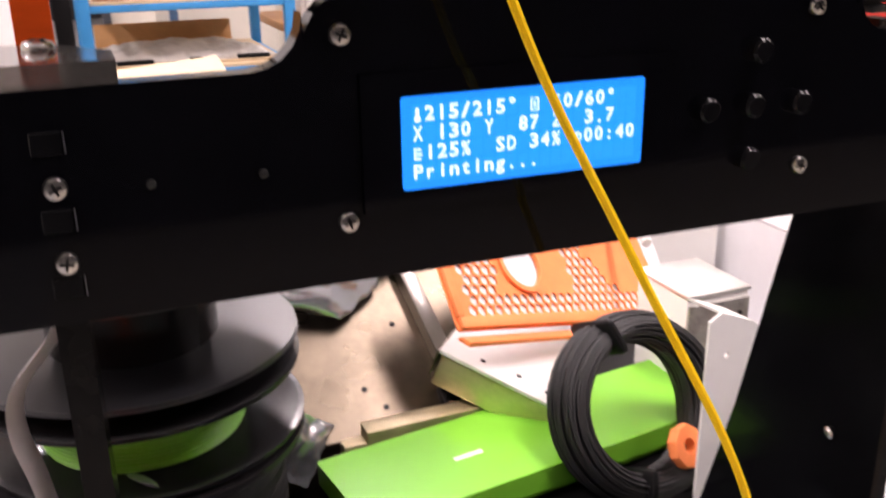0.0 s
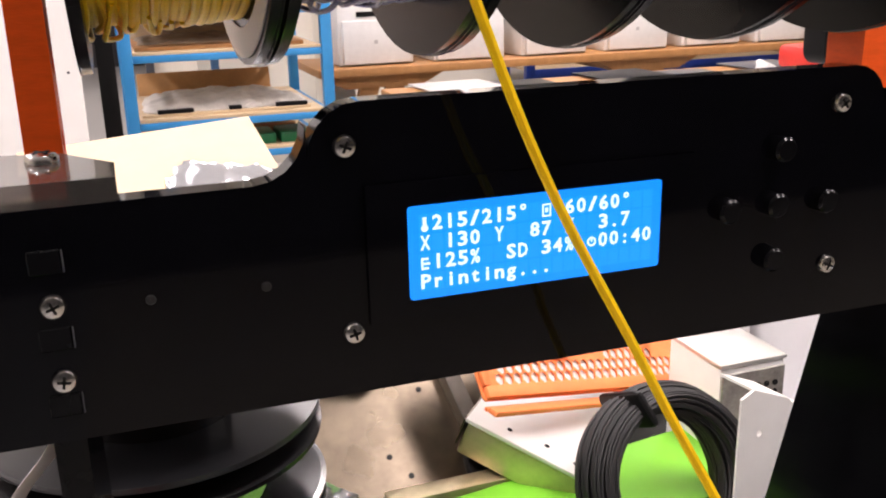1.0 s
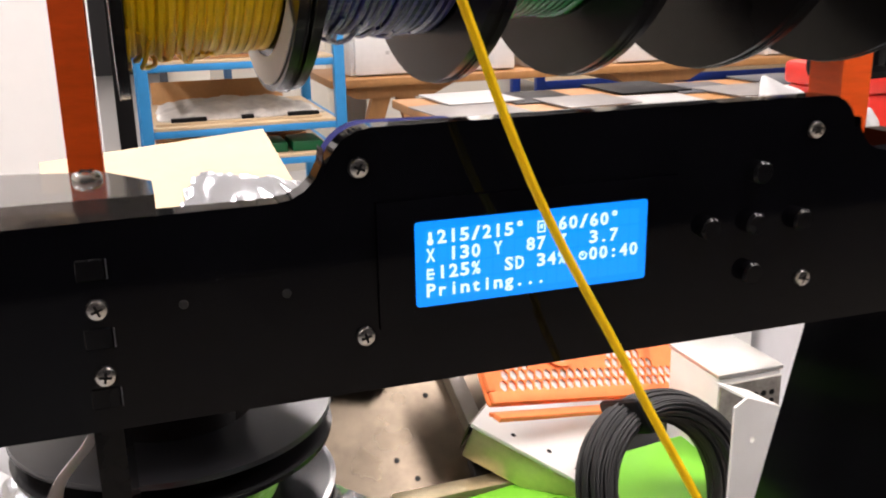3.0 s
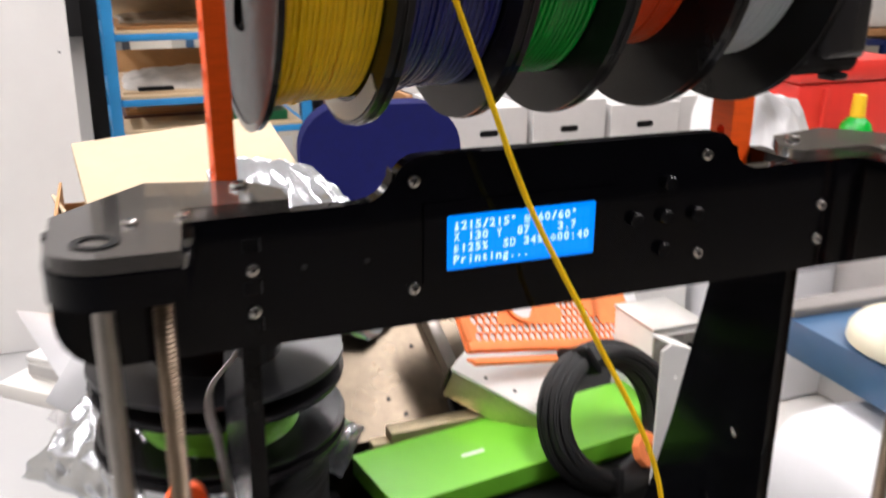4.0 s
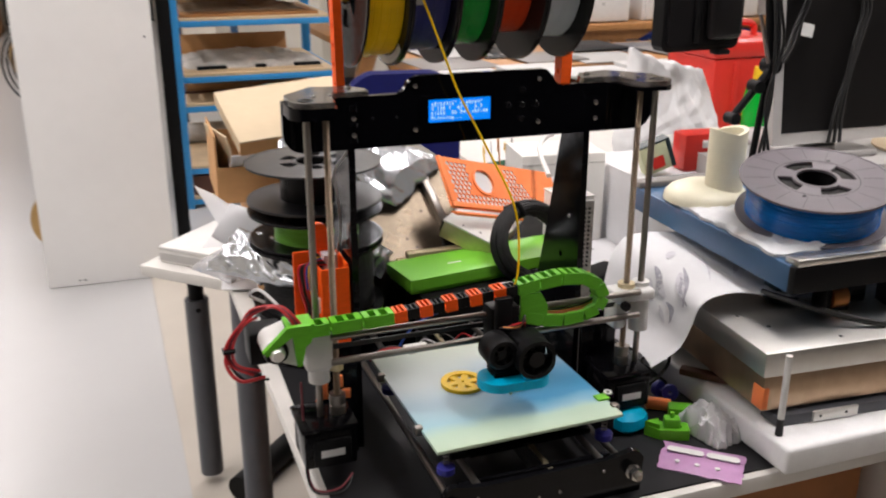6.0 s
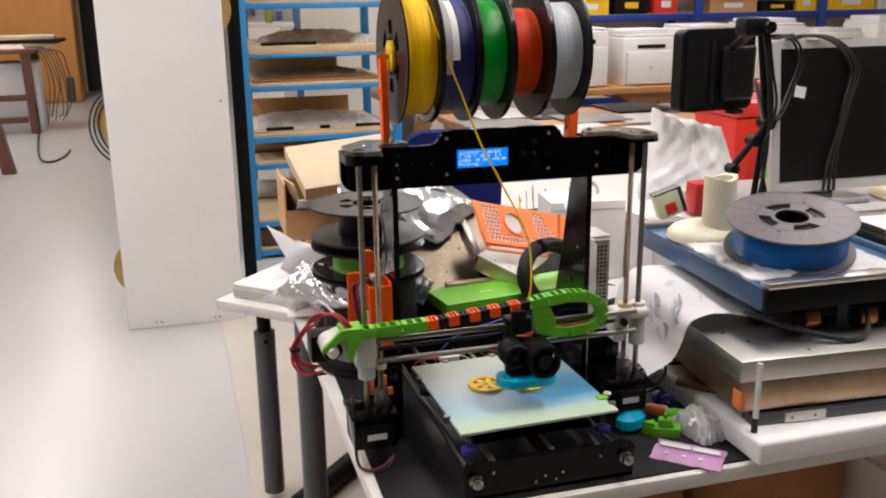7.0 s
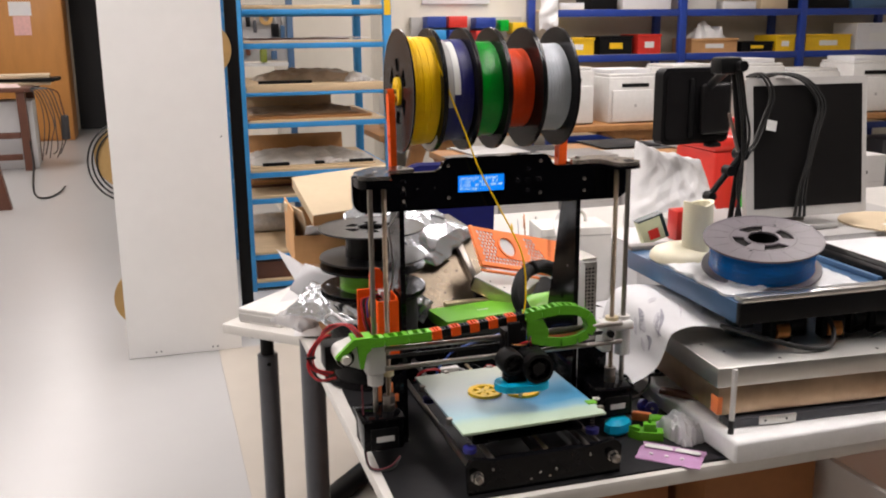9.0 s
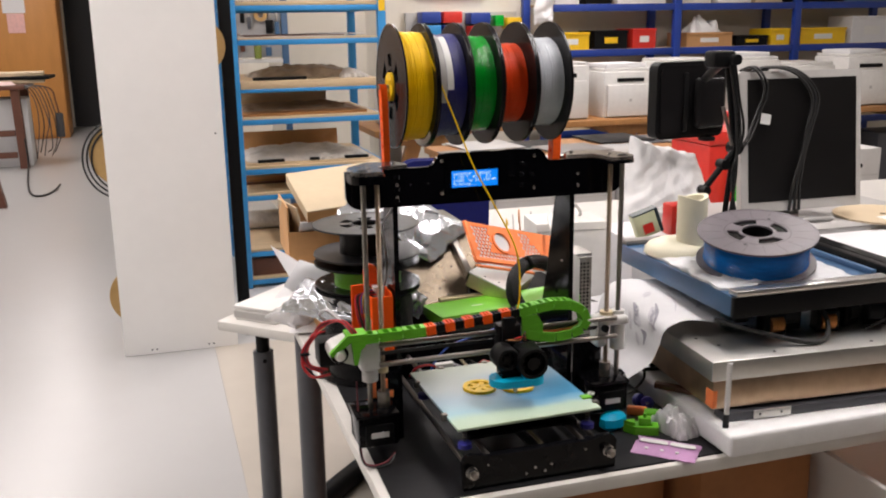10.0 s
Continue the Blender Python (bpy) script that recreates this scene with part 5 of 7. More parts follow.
# power supply beside the right side plate
psu = thing("power_supply", pose(0.215, 0.180, TZ, 0, 0, 10), "white sheet-metal power supply cover standing behind the printer", "power supply")
part("cheek", prism(B(), [(0, 0), (0.062, 0), (0.062, 0.222), (0.040, 0.243), (0.010, 0.256), (0, 0.252)], "y", -0.0016, 0, [(0.017, 0.226, 0.0022, 10)]), WHITE_METAL, psu, "white sheet cover with a screw hole")
part("top_fold", prism(B(), [(0.010, 0.2545), (0.040, 0.2415), (0.040, 0.2432), (0.010, 0.2562)], "y", 0.0003, 0.026), WHITE_METAL, psu)
part("back_box", box(B(), 0.046, 0.060, 0.002, 0.034, 0.0, 0.232, 0.002), WHITE_METAL, psu)

whitebox = thing("white_instrument", pose(0.335, 0.585, TZ, 0, 0, -8), "plain white metal instrument standing among the clutter", "instrument")
part("body", box(B(), 0.02, 0.19, 0, 0.12, 0.0002, 0.205, 0.003), WHITE_METAL, whitebox)
part("seam", box(B(), 0.021, 0.189, -0.0006, -0.0001, 0.185, 0.187), GREY_FRAME, whitebox)
single("white_cable", tube(B(), [(0.32, 0.40, 0.936), (0.35, 0.50, 0.965), (0.42, 0.56, 0.975), (0.47, 0.60, 0.95), (0.50, 0.66, 0.90), (0.50, 0.70, 0.74)], 0.0045, 8), WHITE_PLASTIC, "thick white cable arching over an instrument", "cable")
pcb = thing("circuit_board", pose(0.36, 0.74, TZ, 0, 0, 15), "pale green circuit board with wires standing among the clutter", "circuit board")
part("board", box(B(), 0, 0.12, 0, 0.003, 0, 0.15, m=Matrix.Rotation(radians(-25), 4, "X")), GREEN_PCB, pcb)
part("header", box(B(), 0.02, 0.10, -0.008, -0.001, 0.11, 0.12, m=Matrix.Rotation(radians(-25), 4, "X")), BLUE_WIRE, pcb)
for k in range(5):
    part("wire", tube(B(), [(0.02 + 0.02 * k, 0.05, 0.13), (0.03 + 0.02 * k, 0.07, 0.17 + 0.01 * (k % 3)), (0.05 + 0.018 * k, 0.09, 0.15)], 0.0018, 6), (YELLOW_WIRE, GREY_WIRE, COPPER)[k % 3], pcb)

# silver bags
def lie(o, ax, ay):
    """A frame at o with its first two axes along ax and ay."""
    ax = Vector(ax).normalized()
    az = ax.cross(Vector(ay)).normalized()
    m = Matrix((ax, az.cross(ax), az)).transposed().to_4x4()
    m.translation = o
    return m


def spread(bm, sx, sy, a, b, c, d):
    """Lays a flat crumpled bag over the four corners a, b, c, d."""
    a, b, c, d = (Vector(p) for p in (a, b, c, d))
    n = (b - a).cross(d - a).normalized()
    for v in bm.verts:
        s, t = (v.co.x / sx + 1) / 2, (v.co.y / sy + 1) / 2
        v.co = (a * (1 - s) + b * s) * (1 - t) + (d * (1 - s) + c * s) * t + n * v.co.z
    return bm


single("silver_bag", crumple(B(), lie((-0.143, 0.437, 0.833), (0.93, 0.25, 0.14), (-0.25, 0.95, 0.10)), 80, 72, 0.068, 0.066, 0.010, 0.0050, 3, 26), FOIL, "crumpled silver foil bag under the stacked spools", "foil bag", "silver bags")
single("silver_bag", spread(crumple(B(), Matrix(), 120, 84, 0.14, 0.08, 0.022, 0.0095, 12, 13), 0.14, 0.08, (-0.142, 0.468, 0.998), (0.055, 0.432, 0.893), (0.165, 0.505, 0.948), (-0.060, 0.548, 1.055)), FOIL, "large crumpled silver antistatic bag on the pile", "foil bag", "silver bags")
single("silver_bag", crumple(B(), lie((-0.012, 0.358, 0.846), (0.75, 0.12, -0.62), (0.5, 0.35, 0.75)), 36, 30, 0.034, 0.024, 0.006, 0.0045, 8, 34), FOIL, "small silver foil bag stuffed in beside the chassis", "foil bag", "silver bags")
single("silver_bag", spread(crumple(B(), Matrix(), 70, 44, 0.06, 0.04, 0.010, 0.0065, 15, 22), 0.06, 0.04, (-0.105, 0.500, 1.016), (0.095, 0.500, 0.985), (0.030, 0.556, 1.048), (-0.060, 0.562, 1.066)), FOIL, "silver foil bag lying over the cardboard lid", "foil bag", "silver bags")
single("silver_bag", spread(crumple(B(), Matrix(), 90, 60, 0.11, 0.05, 0.016, 0.0062, 19, 34), 0.11, 0.05, (-0.262, 0.395, 0.838), (-0.108, 0.205, 0.846), (-0.098, 0.245, 0.896), (-0.205, 0.420, 0.892)), FOIL, "crinkled silver film bag hanging from under the stacked spools", "foil bag", "silver bags")
single("clear_bag", crumple(B(), pose(-0.190, 0.70, 0.7225, 0, 0, 30), 44, 44, 0.050, 0.060, 0.03, 0.012, 31, 34), FILM, "crumpled clear plastic bag", "plastic bag")


# cartons under and behind
low = crate("cardboard_box", pose(-0.16, 0.51, TZ, 0, 0, 0), 0.24, 0.24, 0.178, CARD, "brown cardboard box at the bottom of the pile", "cardboard box", group="cartons")
open_box = thing("cardboard_box", pose(-0.222, 0.545, 0.8985, 0, 0, -2) @ Matrix.Diagonal((1, 0.72, 1, 1)), "open brown cardboard box with a white sheet inside", "cardboard box", "cartons")
for nm, c in (("base", (0, 0.23, 0, 0.25, 0, 0.003)), ("front_wall", (0, 0.23, 0, 0.003, 0.003, 0.062)), ("back_wall", (0, 0.23, 0.247, 0.25, 0.003, 0.09)), ("side_wall", (0, 0.003, 0.003, 0.247, 0.003, 0.115)), ("side_wall", (0.227, 0.23, 0.003, 0.247, 0.003, 0.10))):
    part(nm, box(B(), *c), CARD, open_box)
part("flap", box(B(), 0, 0.003, 0.0, 0.18, 0, 0.11, m=pose(0.045, 0.01, 0.006, 0, -14, 8)), CARD_LID, open_box, "pale loose flap")
single("white_card", box(B(), 0, 0.072, 0, 0.003, 0, 0.068, 0.0008), PAPER, "white card standing in the open box", "card", m=pose(-0.200, 0.574, 0.933, 43, 0, 3))
single("green_chip", box(B(), 0, 0.02, 0, 0.02, 0, 0.03, 0.003), GREEN_DEEP, "small green plastic part in the open box", "plastic part", m=pose(-0.165, 0.62, 0.975, 0, 15, 10))
lid = thing("box_lid", frame_from((-0.183, 0.523, 0.984), (0.996, 0.05, 0.075), (-0.045, -0.26, 0.96)), "pale cream cardboard lid lying askew on an open box", "box lid")
part("top", box(B(), 0, 0.218, 0, 0.200, 0.022, 0.025, 0.001), CARD_LID, lid)
part("skirt", box(B(), 0, 0.218, 0, 0.003, 0, 0.0218), CARD, lid)
part("skirt", box(B(), 0, 0.003, 0.003, 0.197, 0, 0.0218), CARD_LID, lid)
part("skirt", box(B(), 0.215, 0.218, 0.003, 0.197, 0, 0.0218), CARD, lid)
part("skirt", box(B(), 0, 0.218, 0.197, 0.200, 0, 0.0218), CARD, lid)


for q, bulge in ((((-0.262, 0.525, 0.942), (-0.232, 0.60, 0.905), (-0.16, 0.50, 0.875), (-0.225, 0.49, 0.868)), 0.01), (((-0.25, 0.62, 0.80), (-0.20, 0.75, 0.80), (-0.13, 0.52, 0.86), (-0.19, 0.46, 0.85)), 0.012), (((-0.208, 0.500, 0.913), (-0.140, 0.490, 0.886), (-0.178, 0.470, 0.842), (-0.245, 0.480, 0.866)), 0.014), (((-0.225, 0.60, 0.7235), (-0.19, 0.78, 0.7235), (-0.05, 0.72, 0.7235), (-0.10, 0.56, 0.7235)), 0.004)):
    single("paper_sheet", quad_sheet(*q, bulge), PAPER, "crumpled white paper sheet hanging out of the pile", "paper", "loose papers")

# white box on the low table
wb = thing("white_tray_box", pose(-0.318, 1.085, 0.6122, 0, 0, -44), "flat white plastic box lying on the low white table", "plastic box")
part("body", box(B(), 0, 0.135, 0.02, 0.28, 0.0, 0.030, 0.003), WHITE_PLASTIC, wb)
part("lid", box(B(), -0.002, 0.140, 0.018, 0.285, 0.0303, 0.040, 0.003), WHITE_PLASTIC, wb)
# the body is solid; the gap's shade is a grey strip
part("opening", box(B(), -0.0005, 0.12, 0.0188, 0.0198, 0.006, 0.024), GREY_FRAME, wb, "grey strip painted as the shaded gap in the front")

# orange electronics box on the printer's left
ob_ = thing("orange_housing", pose(-0.148, 0.03, TZ), "open orange printed housing full of wires on a black column", "printed housing")


def OH(name, bm, material=None, label=""):
    return part(name, bm, material or ORANGE, ob_, label, world=True)


OH("column", box(B(), -0.166, -0.136, 0.016, 0.062, TZ + 0.0005, 0.8675, 0.002), ACRYLIC_SIDE, "black column under the housing")
OH("front_wall", box(B(), -0.168, -0.134, 0.010, 0.013, 0.868, 0.964, 0.0006, 1))
OH("side_wall", box(B(), -0.168, -0.165, 0.0132, 0.066, 0.868, 0.962, 0.0006, 1))
OH("side_wall", box(B(), -0.137, -0.134, 0.0132, 0.066, 0.868, 0.968, 0.0006, 1))
OH("back_wall", box(B(), -0.168, -0.134, 0.0662, 0.069, 0.868, 0.966, 0.0006, 1))
OH("floor", box(B(), -0.1648, -0.1372, 0.0132, 0.0660, 0.868, 0.871))
OH("side_plate", box(B(), -0.194, -0.1685, 0.044, 0.047, 0.880, 0.978, 0.001, 1), None, "upright orange plate behind the wires")
OH("floor", box(B(), -0.194, -0.1685, 0.014, 0.0438, 0.880, 0.883, 0.0006, 1))
OH("tongue", prism(B(), arc(-0.156, 0.992, 0.011, 0, 180, 8) + [(-0.167, 0.955), (-0.145, 0.955)], "y", 0.0692, 0.076), None, "rounded orange tongue")
for k, mt in enumerate((BLACK_WIRE, BLACK_WIRE, YELLOW_WIRE, BLUE_WIRE, RED_WIRE, BLACK_WIRE, BLACK_WIRE, RED_WIRE)):
    x = -0.173 - 0.0020 * k
    OH("wire", tube(B(), [(-0.162 + 0.002 * k, 0.038, 0.958), (-0.168 + 0.001 * k, 0.030, 0.978 - 0.002 * k), (x, 0.030 + 0.001 * k, 0.962), (x - 0.002 * (k % 2), 0.028, 0.935), (x + 0.004, 0.034 - 0.002 * (k % 3), 0.91), (x, 0.03, 0.884)], 0.0016, 6), mt)
OH("connector", box(B(), -0.160, -0.142, 0.030, 0.050, 0.930, 0.975, 0.002), FILM, "clear plastic connector")
OH("connector", box(B(), -0.172, -0.160, 0.020, 0.026, 0.905, 0.925, 0.002), WHITE_PLASTIC, "white plug")
for kx, kz in ((-0.150, 0.803), (-0.176, 0.790)):
    OH("knob", lathe(B(), [(0.0001, 0.007), (0.0055, 0.007), (0.0055, 0), (0.0001, 0)], Matrix.Translation((kx, 0.0155, kz)) @ Matrix.Rotation(radians(90), 4, "X"), 14, closed=False))

# printed yellow wheels on the bed
wm = bm_bed
for k, (dx, dy) in enumerate(((-0.030, 0.030), (0.029, 0.014))):
    q = wm @ Vector((dx, dy, 0.8043))
    w = thing("yellow_print", Matrix.Translation(q) @ Matrix.Rotation(0.5 * k, 4, "Z"), "freshly printed yellow wheel with slotted spokes on the bed", "printed wheel", "printed wheels")
    ring = [(0.0275 * math.cos(2 * math.pi * i / 40), 0.0275 * math.sin(2 * math.pi * i / 40)) for i in range(40)]
    part("rim", prism(B(), ring, "z", 0, 0.0045, [(0, 0, 0.0195, 28)]), YELLOW_PRINT, w)
    part("hub", prism(B(), [(0.007 * math.cos(2 * math.pi * i / 20), 0.007 * math.sin(2 * math.pi * i / 20)) for i in range(20)], "z", 0, 0.0037, [(0, 0, 0.002, 8)]), YELLOW_PRINT, w)
    for i in range(6):
        part("spoke", box(B(), 0.006, 0.0202, -0.0044, 0.0044, 0, 0.0035, m=Matrix.Rotation(i * 2 * math.pi / 6, 4, "Z")), YELLOW_PRINT, w)

# small prints and a sachet in front of the printer's right foot
single("cyan_print", lathe(B(), [(0.0001, 0), (0.012, 0), (0.019, 0.008), (0.018, 0.022), (0.010, 0.030), (0.0001, 0.031)], Matrix.Diagonal((1.45, 1.0, 0.95, 1)), 9, closed=False), CYAN, "small faceted cyan printed model on the mat", "printed model", "small prints", m=pose(0.217, -0.068, TZ + 0.0002, 0, 0, 20))
boat = thing("toy_boat", pose(0.254, -0.100, TZ + 0.0002, 0, 0, 155), "small green printed toy boat", "toy boat", "small prints")
hull = B()
prism(hull, [(-0.026, -0.011), (0.012, -0.012), (0.030, 0.0), (0.012, 0.012), (-0.026, 0.011)], "z", 0, 0.014, [(-0.012, 0, 0.006, 6)])
part("hull", hull, GREEN, boat)
part("cabin", box(B(), -0.014, 0.006, -0.007, 0.007, 0.0141, 0.027, 0.001), GREEN, boat)
part("bow", prism(B(), [(0.012, -0.009), (0.030, 0.0), (0.012, 0.009)], "z", 0.0141, 0.020), GREEN, boat)
part("chimney", cyl(B(), (-0.004, 0, 0.027), (-0.004, 0, 0.034), 0.003, 12), GREEN, boat)
single("green_print", box(B(), -0.017, 0.017, -0.011, 0.011, 0, 0.018, 0.003), GREEN, "small green printed block", "printed block", "small prints", m=pose(0.296, -0.066, TZ + 0.0002, 0, 0, -30))
single("orange_print", box(B(), -0.017, 0.017, -0.006, 0.006, 0, 0.016, 0.003), CORAL, "small orange printed block", "printed block", "small prints", m=pose(0.280, -0.036, TZ + 0.0002, 0, 0, -35))
for k, (x, y, a) in enumerate(((0.300, -0.004, 20), (0.309, -0.020, -30))):
    single("navy_print", lathe(B(), [(0.003, -0.004), (0.011, -0.004), (0.012, 0), (0.011, 0.004), (0.003, 0.004)], None, 14), BLUE_PRINT, "small dark blue printed wheel", "printed wheel", "small prints", m=Matrix.Translation((x, y, TZ + 0.0125)) @ Matrix.Rotation(radians(80), 4, "X") @ Matrix.Rotation(radians(a), 4, "Y"))
sach = thing("sachet", pose(0.258, -0.170, TZ + 0.0002, 0, 0, -42), "pink and purple printed sachet lying on the mat", "sachet")
part("pouch", crumple(B(), Matrix(), 16, 10, 0.050, 0.032, 0.003, 0.0015, 40, 30, 0.0012), PINK, sach)
for a, b, w_ in ((-0.044, 0.010, 0.045), (0.004, 0.011, 0.040)):
    part("white_band", prism(B(), rrect(a, a + w_, b - 0.006, b + 0.006, 0.005), "z", 0.0056, 0.0066), STICKER, sach)
for a in (-0.028, -0.004, 0.020):
    part("white_dot", prism(B(), arc(a, -0.016, 0.0032, 0, 345, 10), "z", 0.0050, 0.0061), STICKER, sach)
single("clear_bag", crumple(B(), pose(0.308, -0.112, TZ + 0.0005, 0, 0, 15), 34, 34, 0.024, 0.038, 0.030, 0.012, 44, 120), CRINKLED, "small crumpled clear plastic bag", "plastic bag")
single("screwdriver", cyl(B(), (0, 0, 0), (0.11, 0.012, 0), 0.0035, 10), BLACK_WIRE, "thin black rod lying beside the foam", "rod", m=pose(0.300, 0.075, TZ + 0.0385, 0, 0, -20))
wl = thing("motor_lead", pose(0, 0, 0), "red and blue motor wires trailing over the desk edge", "wire")
part("wire", tube(B(), [(-0.158, -0.071, 0.738), (-0.175, -0.080, 0.728), (-0.195, -0.075, 0.723), (-0.206, -0.062, 0.726), (-0.207, -0.045, 0.75), (-0.2075, -0.040, 0.80), (-0.206, -0.03, 0.845)], 0.0015, 6), DULL_RED_WIRE, wl)
part("wire", tube(B(), [(-0.158, -0.071, 0.735), (-0.172, -0.083, 0.725), (-0.198, -0.078, 0.7222), (-0.2085, -0.065, 0.728), (-0.2095, -0.048, 0.752), (-0.210, -0.042, 0.79)], 0.0013, 6), BLACK_WIRE, wl)
single("black_cable", tube(B(), [(0.25, -0.03, 0.795), (0.275, -0.028, 0.812), (0.292, -0.028, 0.806), (0.295, -0.03, 0.785), (0.275, -0.035, 0.768), (0.25, -0.045, 0.765)], 0.0024, 8), BLACK_WIRE, "short black cable loop at the printer's foot", "cable")

# ---- right-hand end of the desk ----
foam = thing("foam_slab", pose(0.333, -0.231, TZ), "thick white foam slab overhanging the desk edge", "foam slab")
part("slab", box(B(), 0, 1.0, 0, 0.50, 0.0003, 0.037, 0.006, 3), FOAM, foam)

st = thing("steel_cabinet", pose(0.330, -0.177, TZ + 0.0372, 0, 0, -4), "flat galvanised steel housing lying on the foam", "metal housing")
# the brown reflections on the lower box are its base colour
part("lower_box", box(B(), 0.006, 0.70, 0.005, 0.30, 0.020, 0.068, 0.002), COPPERY, st, "scuffed lower box with brown reflections put into its colour")
part("lid", box(B(), 0, 0.706, 0, 0.306, 0.0685, 0.102, 0.003), GALV, st, "pale galvanised lid")
for hx, hy in ((0.05, 0.07), (0.03, 0.11), (0.12, 0.02), (0.3, 0.02), (0.02, 0.20)):
    part("hole", cyl(B(), (hx, hy, 0.1018), (hx, hy, 0.1024), 0.003, 8), BLACK_PLASTIC, st)
part("runner", box(B(), 0.024, 0.62, -0.004, 0.030, 0.0, 0.0150, 0.001), LEG_GREY, st)
part("runner", box(B(), 0.02, 0.62, 0.25, 0.27, 0.0, 0.0198, 0.001), BLACK_PLASTIC, st)
slide = part("slide_plate", box(B(), 0.074, 0.140, -0.008, -0.0043, 0.002, 0.0165, 0.001), GALV, st, "pale slide plate")
for hx in (0.084, 0.122):
    part("hole", cyl(B(), (hx, -0.0086, 0.0095), (hx, -0.0079, 0.0095), 0.002, 8), BLACK_PLASTIC, slide)
# reflected orange glow at the corner, modelled as a coloured block
part("corner_tape", box(B(), 0.0045, 0.014, 0.0035, 0.026, 0.022, 0.052, 0.002), CORAL, st, "orange block in place of a reflected glow on the corner")
post = thing("levelling_foot", pose(0.346, -0.197, TZ + 0.0372), "thin white post with a black rubber tip", "post")
part("rod", cyl(B(), (0, 0, 0.022), (0.004, 0.004, 0.104), 0.0042, 14), WHITE_PLASTIC, post)
part("tip", cyl(B(), (-0.001, -0.001, 0), (0, 0, 0.022), 0.0048, 14, 0.0044), BLACK_RUBBER, post)
tool = thing("wooden_tool", pose(0.352, -0.045, TZ + 0.0372, 0, 0, -48), "dark wooden-handled tool lying on the foam", "tool")
part("handle", box(B(), -0.04, 0.03, -0.008, 0.008, 0.0002, 0.011, 0.003), DARK_WOOD, tool)
part("blade", box(B(), 0.03, 0.07, -0.003, 0.003, 0.002, 0.005), BLACK_PLASTIC, tool)


# printed sheet draped over the housing
NEAR = [(0.244, -0.065, 0.803), (0.282, -0.065, 0.821), (0.298, -0.065, 0.850), (0.308, -0.065, 0.877), (0.331, -0.065, 0.889), (0.368, -0.066, 0.891), (0.434, -0.070, 0.878), (0.52, -0.075, 0.866)]
FAR = [(0.262, 0.12, 0.80), (0.278, 0.13, 0.84), (0.297, 0.145, 0.88), (0.325, 0.155, 0.903), (0.36, 0.16, 0.905), (0.40, 0.165, 0.900), (0.46, 0.17, 0.890), (0.53, 0.17, 0.880)]
NEAR_LINE, FAR_LINE = smooth_path(NEAR, 8), smooth_path(FAR, 8)


def drape(u, v):
    """The hanging sheet between its near and its far edge."""
    f = u * (len(NEAR_LINE) - 1)
    i = min(int(f), len(NEAR_LINE) - 2)
    a, b = NEAR_LINE[i].lerp(NEAR_LINE[i + 1], f - i), FAR_LINE[i].lerp(FAR_LINE[i + 1], f - i)
    return a.lerp(b, v) + Vector((0.004 * math.sin(v * 7 + u * 3) * (1 - u), 0, 0.003 * math.sin(v * 9 + u * 4) * (1 - u)))


dr = thing("printed_sheet", pose(0.30, 0.1, TZ + 0.037), "large white paper sheet with grey printed drawings, draped over the housing", "printed sheet")
part("paper", sheet(B(), drape, 42, 24), PAPER, dr, world=True)


INK = mat("grey_ink", (0.34, 0.335, 0.38), 0.8, vary=0.4, scale=60)
PALE_INK = mat("pale_grey_ink", (0.56, 0.55, 0.585), 0.8, vary=0.2, scale=60)


def stroke(p, q, w, bow=0.0):
    """A tapering printed stroke on the sheet, from p to q in its own coordinates."""
    def at(u, v):
        n = Vector((p[1] - q[1], q[0] - p[0])).normalized()
        c = Vector(p).lerp(Vector(q), u) + n * (bow * math.sin(math.pi * u) + w * (v - 0.5) * math.sin(math.pi * (0.1 + 0.8 * u)))
        return drape(min(0.99, max(0.01, c.x)), min(0.99, max(0.01, c.y))) + Vector((-0.0010, -0.0004, 0.0012))
    return sheet(B(), at, 14, 3, 0.0003)


# a tall figure in stacked strokes, a fainter one beside it, and small marks
for mm, p, q, w, bow in ((INK, (0.59, 0.40), (0.35, 0.13), 0.035, 0.05), (INK, (0.56, 0.31), (0.37, 0.10), 0.030, -0.035), (PALE_INK, (0.55, 0.36), (0.38, 0.15), 0.070, 0.0), (INK, (0.52, 0.32), (0.44, 0.23), 0.035, 0.02),
                         (INK, (0.44, 0.53), (0.32, 0.37), 0.055, 0.03), (PALE_INK, (0.43, 0.45), (0.33, 0.31), 0.070, -0.02), (PALE_INK, (0.36, 0.50), (0.27, 0.40), 0.040, 0.0), (INK, (0.31, 0.28), (0.22, 0.19), 0.040, 0.03),
                         (PALE_INK, (0.27, 0.33), (0.20, 0.24), 0.030, 0.0), (PALE_INK, (0.63, 0.63), (0.55, 0.55), 0.060, 0.0), (PALE_INK, (0.74, 0.62), (0.66, 0.20), 0.012, 0.03), (PALE_INK, (0.86, 0.60), (0.80, 0.30), 0.020, 0.02)):
    part("printed_figure", stroke(p, q, w, bow), mm, dr, "grey printed drawing", world=True)

